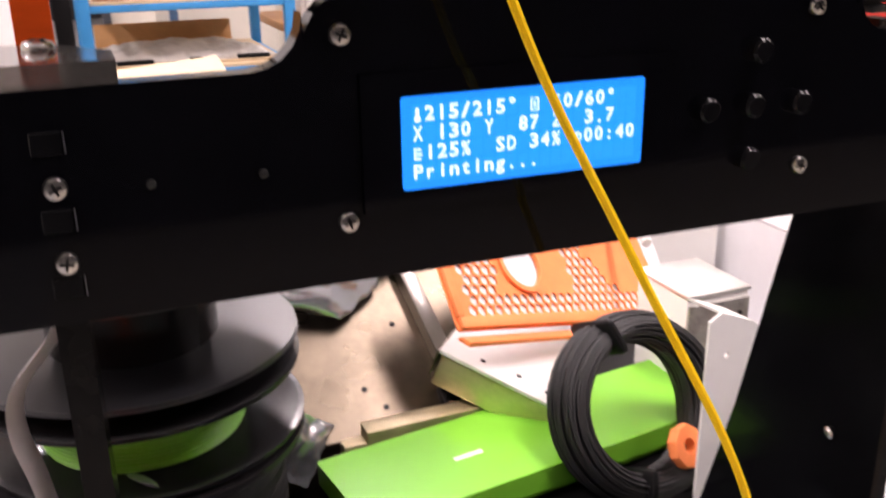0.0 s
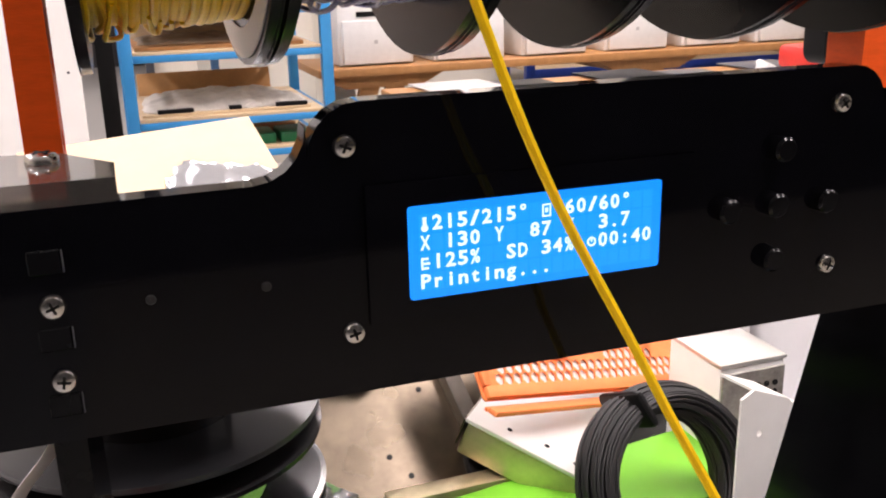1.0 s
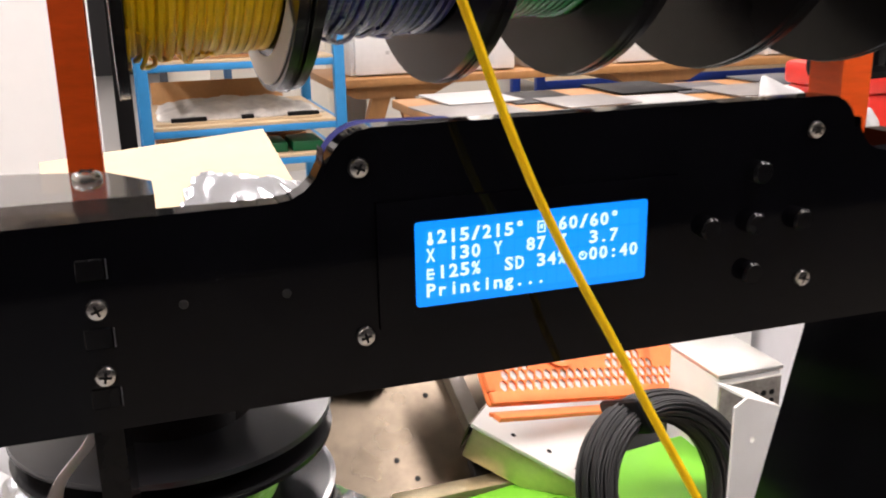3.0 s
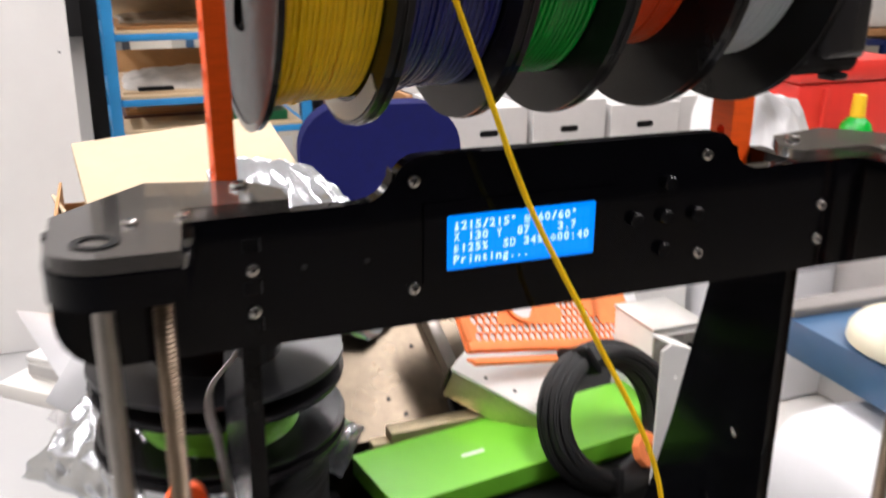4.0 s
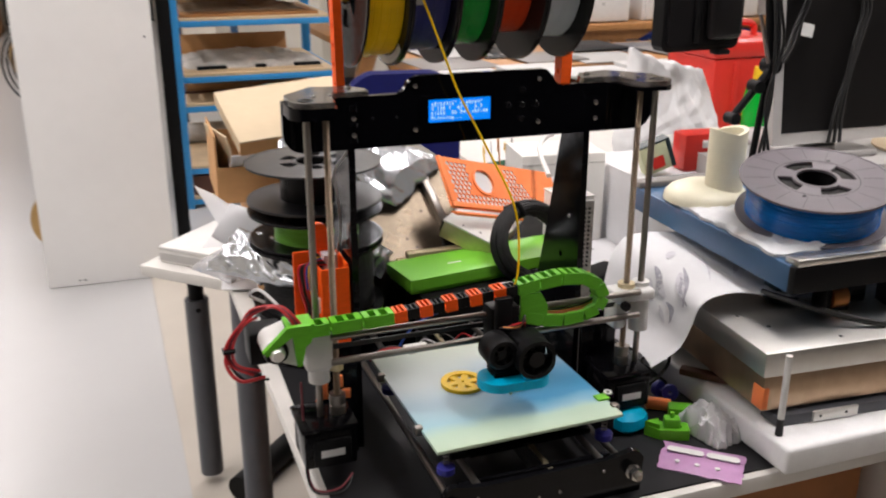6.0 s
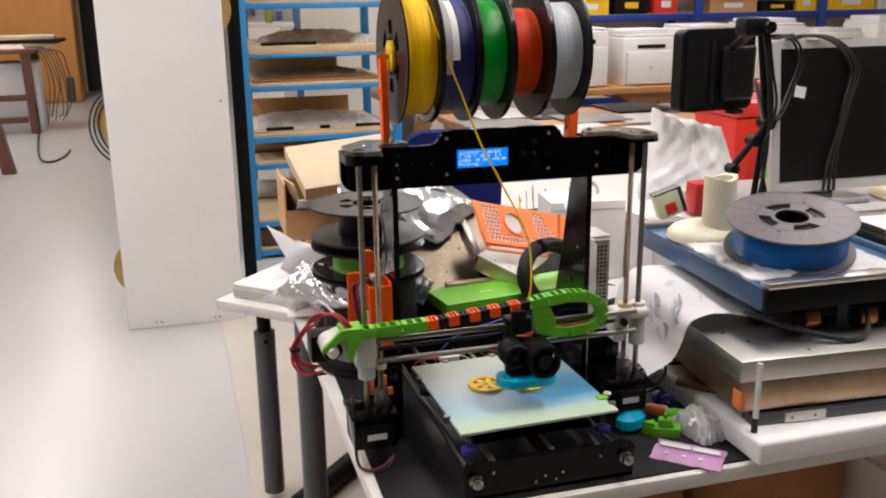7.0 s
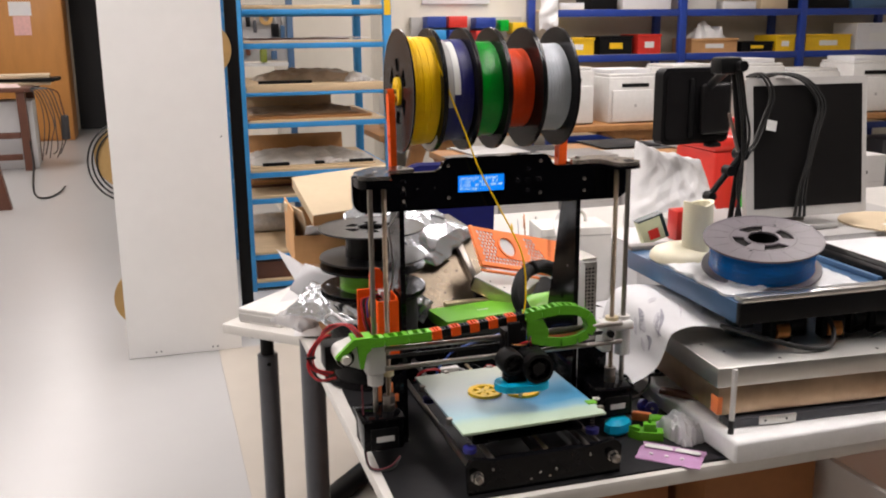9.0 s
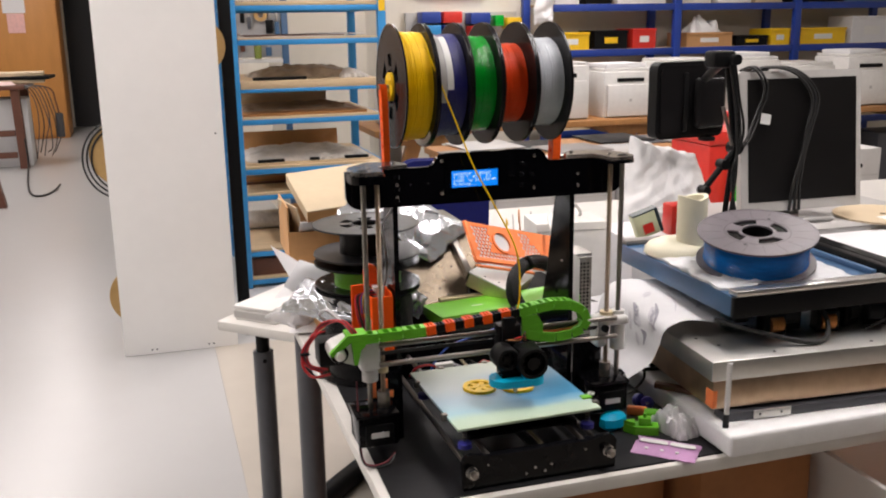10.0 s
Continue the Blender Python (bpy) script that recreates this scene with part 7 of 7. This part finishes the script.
part("disc", lathe(B(), [(0.02, -0.01), (0.21, -0.01), (0.21, 0.01), (0.02, 0.01)], Matrix.Rotation(radians(90), 4, "X"), 40), DRUM, d)
part("stand", box(B(), -0.03, 0.03, 0.012, 0.05, -0.60, 0.1, 0.003), LEG_GREY, d)
for k in range(3):
    part("cable_loop", tube(B(), [((0.175 + 0.026 * k) * math.cos(a) - 0.02, -0.03 - 0.012 * k, (0.20 + 0.025 * k) * math.sin(a) - 0.03) for a in [math.pi * 0.55 + i * math.pi * 0.95 / 8 for i in range(9)]], 0.006, 8), BLACK_WIRE, d, "black cable loop")
slot = thing("steel_post", pose(-0.125, 3.05, 0), "black steel post standing behind the cabinet", "post")
part("post", box(B(), -0.022, 0.034, 0, 0.03, 0, 2.1, 0.002), BLACK_PLASTIC, slot)

# ---- blue rack with boards ----
rack = thing("blue_rack", pose(0.33, 3.95, 0), "bright blue steel rack with many board shelves", "rack")
RX0, RX1, RY0, RY1 = -0.045, 0.735, 3.58, 4.35
for x in (RX0, RX1):
    for y in (RY0, RY1):
        part("post", box(B(), x - 0.022, x + 0.022, y - 0.022, y + 0.022, 0, 1.95, 0.003), BLUE_STEEL, rack, world=True)
# beam top and thickness of the board lying on it
LEVELS = [(0.045, 0.014), (0.20, 0.014), (0.505, 0.014), (0.645, 0.014), (0.905, 0.012), (1.062, 0.040), (1.312, 0.008), (1.482, 0.020), (1.75, 0.014)]
for z, th in LEVELS:
    for y in (RY0, RY1):
        part("beam", box(B(), RX0 + 0.0225, RX1 - 0.0225, y - 0.015, y + 0.015, z - (0.018 if th > 0.03 else 0.028), z, 0.003), BLUE_STEEL, rack, world=True)
    for x in (RX0, RX1):
        part("beam", box(B(), x - 0.015, x + 0.015, RY0 + 0.0225, RY1 - 0.0225, z - 0.028, z, 0.003), BLUE_STEEL, rack, world=True)
    part("shelf_board", box(B(), RX0 + 0.024, RX1 - 0.024, RY0 - 0.013, RY1 + 0.013, z + 0.0005, z + 0.0005 + th, 0.001), WOOD, rack, "pale chipboard shelf", world=True)
part("tag", box(B(), RX1 - 0.018, RX1 + 0.018, RY0 - 0.0235, RY0 - 0.0222, 1.45, 1.56), YELLOW_BIN, rack, "yellow load label", world=True)
GREY_PACK = mat("grey_film_pack", (0.55, 0.52, 0.48), 0.35, vary=0.3, scale=8)
TAN_PACK = mat("tan_film_pack", (0.33, 0.25, 0.175), 0.3, vary=0.35, scale=9)
rnd = random.Random(17)


def board(z, x, y, w, d, th, mm, tilt=0.0, turn=0.0, word="flat board lying on the rack"):
    single("board_sheet", box(B(), 0, w, 0, d, 0, th, 0.001), mm, word, "board", "boards on the rack", m=pose(x, RY0 + y, z, tilt, 0, turn))


def pack(z, x, y, w, d, h, mm, seed, word, turn=0.0):
    single("wrapped_pack", crumple(B(), pose(x, RY0 + y, z, 0, 0, turn), 48, 26, w, d, h, 0.011, seed, 13), mm, word, "wrapped pack", "wrapped packs")


def strip(z, x, y, w, mm=None):
    single("black_strip", box(B(), 0, w, 0, 0.03, 0, 0.016, 0.002), mm or BLACK_PLASTIC, "short black strip lying on the rack", "strip", "strips on the rack", m=pose(x, RY0 + y, z, 0, 0, rnd.uniform(-2, 2)))


# top: thin dark sheets
board(1.3210, -0.01, 0.03, 0.60, 0.55, 0.006, GREY_PACK)
board(1.3275, 0.02, 0.05, 0.52, 0.52, 0.005, DARK_WOOD, 0, -1.5)
board(1.3330, 0.42, 0.06, 0.24, 0.40, 0.004, PAPER, 0, 4, "white sheet lying on the rack")
# mound of wrapped sheets with a strip before it
pack(1.1030, 0.36, 0.34, 0.29, 0.22, 0.060, TAN_PACK, 21, "brownish film-wrapped pack of sheets on the rack", 3)
pack(1.1032, 0.60, 0.20, 0.075, 0.13, 0.040, GREY_PACK, 22, "small milky film-wrapped bundle on the rack")
strip(1.1030, 0.05, 0.035, 0.28)
# boards with a dark gap between
board(0.9180, -0.01, 0.03, 0.66, 0.55, 0.014, BROWN_WOOD, 0, 0.6)
pack(0.9325, 0.30, 0.34, 0.29, 0.20, 0.022, TAN_PACK, 23, "dark brown wrapped pack lying on a board")
board(0.9180, -0.01, 0.655, 0.55, 0.115, 0.016, WOOD, 82, 0, "tan board standing at the back of the rack")
# milky pack before a leaning board
board(0.6600, -0.01, 0.03, 0.67, 0.57, 0.010, WOOD, 0, -0.8)
board(0.6705, 0.0, 0.66, 0.60, 0.10, 0.014, CARD, 76, 0, "tan board leaning at the back of the rack")
pack(0.6705, 0.31, 0.31, 0.30, 0.25, 0.050, GREY_PACK, 24, "milky film-wrapped pack of sheets on the rack", -2)
pack(0.6703, 0.52, 0.20, 0.14, 0.14, 0.035, GREY_PACK, 27, "milky film-wrapped bundle on the rack", 8)
strip(0.6703, 0.05, 0.032, 0.14)
strip(0.6703, 0.33, 0.032, 0.05)
strip(0.6703, 0.52, 0.032, 0.13)
# brown boards
for k in range(3):
    board(0.5200 + 0.0125 * k, -0.005 + 0.012 * k, 0.27 + 0.01 * k, 0.62, 0.42, 0.012, (DARK_WOOD, BROWN_WOOD, CARD)[k], 0, rnd.uniform(-1.5, 1.5))
# roll on the almost empty shelf
roll_ = thing("film_roll", pose(0.30, RY0 + 0.52, 0.2692), "grey roll of film lying on the rack", "film roll")
part("roll", cyl(B(), (-0.31, 0, 0), (0.24, 0.01, 0), 0.054, 20), GREY_PACK, roll_)
part("core", cyl(B(), (-0.315, 0, 0), (-0.3105, 0, 0), 0.02, 14), CARD, roll_)

for x, w, h, mm in ((-0.015, 0.33, 0.095, DARK_WOOD), (0.33, 0.36, 0.08, BLACK_PLASTIC)):
    crate("storage_box", pose(x, RY0 + 0.02, 0.0600), w, 0.60, h, mm, "dark flat storage box on the lowest shelf of the rack", "box", group="boxes on the lowest shelf")

# stand with hanging tools behind the rack
stand_ = thing("tool_stand", pose(0.30, 5.22, 0), "blue steel stand hung with small workshop tools", "tool stand")
for x in (0.10, 0.452):
    part("upright", box(B(), x - 0.022, x + 0.022, 5.20, 5.24, 0.0, 1.60, 0.003), TRAY_BLUE if x > 0.3 else LEG_GREY, stand_, world=True)
part("rail", box(B(), 0.1225, 0.4295, 5.195, 5.215, 1.135, 1.160, 0.002), WHITE_PLASTIC, stand_, "white rail", world=True)
part("rail", box(B(), 0.1225, 0.4295, 5.195, 5.215, 1.52, 1.545, 0.002), LEG_GREY, stand_, world=True)
part("back_plate", box(B(), 0.1225, 0.4295, 5.222, 5.232, 1.17, 1.51, 0.002), GREY_FRAME, stand_, "grey back plate", world=True)
for x, z, w, h, mm, word in ((0.17, 1.40, 0.03, 0.11, BLACK_PLASTIC, "black"), (0.215, 1.36, 0.022, 0.14, LEG_GREY, "grey"), (0.35, 1.33, 0.05, 0.15, BLACK_PLASTIC, "black"), (0.40, 1.30, 0.03, 0.18, TRAY_BLUE, "blue"), (0.16, 1.21, 0.03, 0.12, DARK_WOOD, "dark"), (0.335, 1.18, 0.04, 0.10, TRAY_BLUE, "blue")):
    tl = thing("hanging_tool", pose(x, 5.2, z), "%s hand tool hanging on the tool stand" % word, "hand tool", "hanging tools")
    part("grip", box(B(), -w / 2, w / 2, -0.012, 0.012, 0, h * 0.6, 0.005), mm, tl)
    part("shank", box(B(), -w / 5, w / 5, -0.006, 0.018, h * 0.6 + 0.0003, h, 0.002), GALV, tl)
bt = thing("green_bottle", pose(0.263, 5.206, 1.1603), "yellow-green plastic bottle standing on the white rail", "bottle")
part("bottle", lathe(B(), [(0.0001, 0), (0.024, 0.002), (0.025, 0.08), (0.012, 0.10), (0.0001, 0.101)], None, 16), OLIVE, bt)
part("cap", cyl(B(), (0, 0, 0.1013), (0, 0, 0.125), 0.014, 12), BLACK_PLASTIC, bt)
kn = thing("tape_roll", pose(0.291, 5.196, 1.455, 90), "brown roll of tape hanging on the tool stand", "tape roll")
part("tape", lathe(B(), [(0.02, -0.01), (0.045, -0.01), (0.045, 0.012), (0.02, 0.012)], None, 22), DRUM, kn)
for x in (0.38, 0.53):
    single("green_bin", box(B(), 0, 0.13, 0, 0.2, 0, 0.042, 0.006), DARK_GREEN, "small green plastic bin on the rack", "bin", "green bins", m=pose(x, RY0 + 0.03, 0.5200))

# ---- middle table with loose sheets and white cartons ----
mt_ = thing("trestle_table", pose(2.2, 3.0, 0), "long wooden table covered with loose white sheets", "table")
part("tabletop", box(B(), 0.95, 2.95, 2.88, 3.55, 0.685, 0.72, 0.003), BROWN_WOOD, mt_, world=True)
for x in (1.15, 2.0, 2.8):
    part("leg", box(B(), x - 0.03, x + 0.03, 2.92, 2.98, 0, 0.6845, 0.003), GREY_FRAME, mt_, world=True)
    part("leg", box(B(), x - 0.03, x + 0.03, 3.3, 3.36, 0, 0.6845, 0.003), GREY_FRAME, mt_, world=True)
rnd = random.Random(23)
for k in range(10):
    layer = k // 5
    x, y = 0.97 + 0.385 * (k % 5) + (0.12 if layer else 0), 2.88 + (0.28 if k % 2 else 0.0) + 0.05 * layer
    single("card_sheet", box(B(), 0, rnd.uniform(0.30, 0.37), 0, rnd.uniform(0.30, 0.40), 0, 0.006, 0.001), (LIP_GREY, BLACK_PLASTIC, GREY_FRAME, LEG_GREY, PAPER, GREY_FRAME, LIP_GREY, BLACK_PLASTIC, LIP_GREY, LEG_GREY)[k], "flat sheet of card lying on the long table", "card sheet", "loose sheets", m=pose(x, y, 0.7203 + 0.0066 * layer, 0, 0, rnd.uniform(-6, 6)))
for k in range(8):
    x = 0.66 + 0.302 * k
    c = thing("white_carton", pose(x, 2.44 + 0.012 * (k * 5 % 3), 0.0042), "white carton with a dark hand slot standing under the table", "carton", "white cartons")
    part("body", box(B(), 0, 0.285, 0, 0.38, 0, 0.715 + 0.012 * (k * 7 % 3), 0.004), CARTON_WHITE, c)
    part("hand_slot", prism(B(), rrect(0.105, 0.175, 0.630, 0.652, 0.01), "y", -0.001, -0.0002), BLACK_PLASTIC, c)
    part("flap_seam", box(B(), 0.002, 0.283, -0.0008, -0.0002, 0.590, 0.5925), GREY_FRAME, c)
    part("printed_block", box(B(), 0.09, 0.19, -0.0008, -0.0002, 0.43, 0.50), GREY_FRAME, c, "grey printed mark")

# ---- far table with white printers ----
ft = thing("workbench", pose(3.0, 4.6, 0), "long wooden bench on trestles carrying white machines", "bench")
part("benchtop", box(B(), 0.85, 5.6, 4.30, 4.95, 0.69, 0.73, 0.004), BROWN_WOOD, ft, world=True)
for x in (1.2, 2.75, 4.2, 5.3):
    for dx in (-0.26, 0.26):
        bm = B()
        prism(bm, [(x + dx - 0.03, 0), (x + dx + 0.03, 0), (x + dx * 0.25 + 0.05, 0.62), (x + dx * 0.25 - 0.05, 0.62)], "y", 4.40, 4.45)
        part("trestle_leg", bm, BROWN_WOOD, ft, world=True)
    part("trestle_head", prism(B(), [(x - 0.34, 0.689), (x + 0.34, 0.689), (x + 0.20, 0.62), (x - 0.20, 0.62)], "y", 4.38, 4.90), BROWN_WOOD, ft, world=True)
# dark blocks added to make the shade below the benchtop
for k in range(8):
    single("dark_crate", box(B(), 0, 0.46, 0, 0.34, 0, 0.40 + 0.05 * (k * 5 % 3), 0.006), (BLACK_PLASTIC, LEG_GREY, DARK_WOOD)[k * 7 % 3], "dark block put in for the shade under the wooden bench", "crate", "crates under the bench", m=pose(0.98 + 0.56 * k, 4.50, 0.0003, 0, 0, rnd.uniform(-3, 3)))
for k in range(9):
    x = 0.98 + 0.50 * k
    p = thing("white_printer", pose(x, 4.38, 0.7302, 0, 0, (-1) ** k * 1.5), "white office printer standing in a row on the bench", "printer", "row of white printers")
    hh = 0.36 if k % 3 else 0.31
    part("body", box(B(), 0, 0.40, 0.03, 0.42, 0, hh, 0.012), WHITE_PLASTIC, p)
    part("front_tray", box(B(), 0.02, 0.38, 0, 0.0298, 0.01, hh * 0.72, 0.006), WHITE_PLASTIC, p)
    part("slot", box(B(), 0.10, 0.30, 0.024, 0.0303, hh * 0.78, hh * 0.86), BLACK_PLASTIC, p, "dark paper slot")
    part("lid", box(B(), 0.01, 0.39, 0.05, 0.41, hh + 0.0003, hh + 0.022, 0.006), WHITE_PLASTIC, p)
    part("badge", box(B(), 0.18, 0.20, -0.0008, -0.0002, hh * 0.35, hh * 0.41), GREY_FRAME, p)
    if k % 2:
        single("paper_ream", box(B(), 0, 0.32, 0, 0.28, 0, 0.03, 0.003), PAPER, "ream of white paper lying on a printer", "paper", "paper reams", m=pose(x + 0.03, 4.44, 0.7302 + hh + 0.0226, 0, 0, 4))

# ---- dark blue shelving with bins ----
sh = thing("blue_shelving", pose(4.0, 5.5, 0), "dark blue steel shelving holding bins and boxes", "shelving")
SX = [2.43, 3.55, 4.67, 5.79]
for x in SX:
    for y in (5.28, 5.68):
        part("post", box(B(), x - 0.03, x + 0.03, y - 0.025, y + 0.025, 0, 2.3, 0.003), BLUE_DARK, sh, world=True)
for z in (0.55, 1.165, 1.505, 1.88):
    for xa, xb in zip(SX, SX[1:]):
        part("beam", box(B(), xa + 0.0305, xb - 0.0305, 5.262, 5.29, z - 0.055, z - 0.001, 0.003), BLUE_DARK, sh, world=True)
        part("shelf", box(B(), xa + 0.0305, xb - 0.0305, 5.2905, 5.67, z - 0.02, z, 0.002), WOOD, sh, "board shelf", world=True)
BINS = [(2.50, 0.30, 0.13, YELLOW_BIN, "yellow"), (2.85, 0.28, 0.14, BLACK_PLASTIC, "black"), (3.18, 0.20, 0.15, RED, "red"), (3.66, 0.42, 0.11, CARD, "cardboard"), (4.12, 0.3, 0.08, BLACK_PLASTIC, "low black"),
        (4.45, 0.18, 0.13, YELLOW_BIN, "yellow"), (4.74, 0.45, 0.13, YELLOW_BIN, "yellow"), (5.25, 0.42, 0.22, PAPER, "white")]
for x, w, h, mm, word in BINS:
    b = thing("storage_bin", pose(x, 5.30, 1.1652), "%s storage bin on the blue shelving" % word, "storage bin", "bins on the shelving")
    part("body", prism(B(), [(0, 0), (w, 0), (w, h), (0, h)], "y", 0, 0.30), mm, b)
    part("rim", box(B(), -0.006, w + 0.006, -0.008, -0.0003, h - 0.02, h, 0.002), mm, b)
    part("label", box(B(), w * 0.3, w * 0.7, -0.0014, -0.0003, h * 0.3, h * 0.62), STICKER if mm is not BLACK_PLASTIC else YELLOW_BIN, b)
for x, w, h, mm, word in ((2.52, 0.2, 0.05, PAPER, "white"), (2.78, 0.22, 0.10, BLACK_PLASTIC, "black"), (3.05, 0.42, 0.16, PAPER, "white"), (3.62, 0.26, 0.14, WHITE_PLASTIC, "white"), (3.95, 0.3, 0.06, PAPER, "white"), (4.3, 0.25, 0.12, CARD_LID, "cream"), (4.76, 0.4, 0.08, BLACK_PLASTIC, "black"), (5.2, 0.5, 0.10, TRAY_BLUE, "blue")):
    crate("storage_box", pose(x, 5.32, 1.5052), w, 0.28, h, mm, "%s storage box on the upper shelf" % word, "storage box", group="boxes on the shelving")
single("clear_bag", crumple(B(), pose(3.86, 5.42, 1.276, 0, 0, 0), 14, 10, 0.14, 0.09, 0.10, 0.05, 71, 14), BAG, "crumpled pale bag on a carton", "plastic bag")
# small coloured bins on a rail by the column
rail = thing("bin_rail", pose(1.65, 5.60, 0), "wall rail with small coloured plastic bins", "bin rail")
part("rail_bar", box(B(), 1.45, 2.36, 5.70, 5.7495, 1.30, 1.46, 0.003), GREY_FRAME, rail, world=True)
for k, (x, w, z, mm) in enumerate(((1.54, 0.15, 1.38, BLUE_DARK), (1.54, 0.15, 1.28, BLUE_STEEL), (1.71, 0.15, 1.38, RED), (1.71, 0.15, 1.28, BLUE_DARK), (1.93, 0.16, 1.37, BLUE_DARK), (1.93, 0.16, 1.27, RED), (2.13, 0.07, 1.35, GREEN_DEEP), (2.23, 0.12, 1.33, YELLOW_BIN))):
    part("small_bin", box(B(), x, x + w, 5.56, 5.6995, z, z + 0.085, 0.006), mm, rail, world=True)
single("white_bag", crumple(B(), pose(2.40, 5.2545, 1.62, 90, 0, 0), 24, 40, 0.075, 0.26, 0.06, 0.04, 91, 9), BAG, "white plastic film bag hanging from the shelving", "plastic bag")
single("whiteboard", box(B(), 1.55, 2.1, 5.725, 5.7495, 1.56, 2.4, 0.003), PANEL_WHITE, "blank white board on the wall", "whiteboard")

# ---- far left ----
ward = thing("wooden_door", pose(-2.6, 11.65, 0), "orange-brown wooden cupboard door front with pinned notes", "cupboard")
part("carcass", box(B(), -4.3, -1.50, 11.64, 12.3, 0.002, 2.4, 0.004), ORANGE_WOOD, ward, world=True)
for xa, xb in ((-4.28, -3.4), (-3.39, -2.46), (-2.45, -1.51)):
    part("door", box(B(), xa, xb, 11.615, 11.6395, 0.04, 2.38, 0.003), ORANGE_WOOD, ward, world=True)
part("note", box(B(), -2.12, -1.86, 11.61, 11.6145, 1.58, 1.75), PAPER, ward, "white note", world=True)
part("note", box(B(), -2.08, -1.88, 11.61, 11.6145, 1.34, 1.575), mat("pink_paper", (0.75, 0.45, 0.42), 0.8), ward, "pink note", world=True)

lt = thing("dark_trestle_table", pose(-2.2, 9.3, 0), "long dark wooden trestle table crowded with flat screens and cables", "table")
part("tabletop", box(B(), -3.6, -1.66, 8.86, 9.75, 0.795, 0.838, 0.004), DARK_WOOD, lt, "dark worn top", world=True)
for px, py in ((-1.75, 8.93), (-1.75, 9.68), (-3.4, 8.93), (-3.4, 9.68)):
    part("trestle_leg", prism(B(), [(px - 0.035, 0.0), (px + 0.05, 0.0), (px + 0.03, 0.794), (px - 0.05, 0.794)], "y", py - 0.04, py + 0.04), DARK_WOOD, lt, world=True)
for z in (0.14, 0.36):
    part("cross_bar", box(B(), -3.35, -1.80, 8.91, 8.95, z - 0.03, z + 0.03, 0.003), DARK_WOOD, lt, world=True)
near_ = thing("wooden_trestle", pose(-2.1, 6.65, 0), "dark wooden trestle standing beside the aisle", "trestle")
for px, lean in ((-1.68, -0.12), (-2.6, 0.12)):
    part("trestle_leg", prism(B(), [(px - 0.05, 0.0), (px + 0.05, 0.0), (px + lean + 0.035, 0.80), (px + lean - 0.035, 0.80)], "y", 6.61, 6.69), DARK_WOOD, near_, world=True)
part("head", box(B(), -2.75, -1.76, 6.60, 6.70, 0.8003, 0.87, 0.004), DARK_WOOD, near_, world=True)
part("cross_bar", box(B(), -2.56, -1.76, 6.63, 6.67, 0.30, 0.36, 0.003), DARK_WOOD, near_, world=True)
single("pink_cloth", crumple(B(), pose(-2.05, 9.02, 0.8384, 0, 0, 10), 24, 20, 0.28, 0.13, 0.02, 0.02, 77, 8), PINK_CLOTH, "pale pink cloth lying on the dark table", "cloth")
for k, (x, y, a) in enumerate(((-2.83, 9.10, 0), (-2.24, 9.08, 2))):
    crate("white_carton", pose(x, y, 0.0, 0, 0, a), 0.56, 0.45, 0.74 - 0.05 * k, PAPER, "white carton standing behind the trestle table", "carton", group="cartons by the table")
for k in range(3):
    single("flat_screen", box(B(), 0, 0.62, 0, 0.42, 0, 0.036, 0.008), BLACK_PLASTIC if k % 2 else CARD_LID, "flat black screen lying in a stack on the table", "flat screen", "stacked screens", m=pose(-2.12 + 0.05 * (k % 2), 9.20 + 0.04 * (k % 2), 0.8387 + 0.0365 * k, 0, 0, (-1) ** k * 4))
single("flat_screen", box(B(), 0, 0.62, 0, 0.42, 0, 0.036, 0.008), BLACK_PLASTIC, "flat black screen lying on the table", "flat screen", "stacked screens", m=pose(-2.9, 9.2, 0.8383, 0, 0, 3))
CORD = mat("grey_black_cord", (0.05, 0.05, 0.055), 0.5, vary=0.2)
for k in range(6):
    x = -1.62 + 0.035 * k
    single("cable", tube(B(), [(x - 0.15, 8.95, 0.835), (x - 0.02, 8.88, 0.80), (x + 0.05, 8.86, 0.66 - 0.02 * k), (x + 0.06 + 0.012 * (k % 3), 8.86, 0.45), (x + 0.03 + 0.01 * k, 8.86, 0.22 + 0.05 * (k % 3)), (x + 0.01, 8.86, 0.12 + 0.04 * (k % 2))], 0.005 + 0.001 * (k % 2), 7), (CORD, BLACK_WIRE, CORD)[k % 3], "thin cable hanging from the trestle table", "cable", "table cables")
plug = thing("hanging_plug", pose(-1.40, 9.30, 0.42), "dark moulded adapter hanging on its cord", "adapter")
part("adapter", box(B(), -0.04, 0.04, -0.03, 0.03, -0.16, 0.10, 0.02, 3), CORD, plug)
part("cord", tube(B(), [(0, 0, 0.10), (-0.02, 0, 0.22), (-0.06, -0.05, 0.36), (-0.28, -0.1, 0.40)], 0.008, 7), DARK_WOOD, plug)
single("black_cable", tube(B(), [(-1.71, 8.86, 0.30), (-1.66, 8.5, 0.12), (-1.60, 7.8, 0.012), (-1.50, 7.15, 0.012), (-1.40, 7.05, 0.012), (-1.33, 7.3, 0.012), (-1.30, 7.5, 0.03)], 0.009, 7), BLACK_WIRE, "black cable trailing on the floor", "cable")
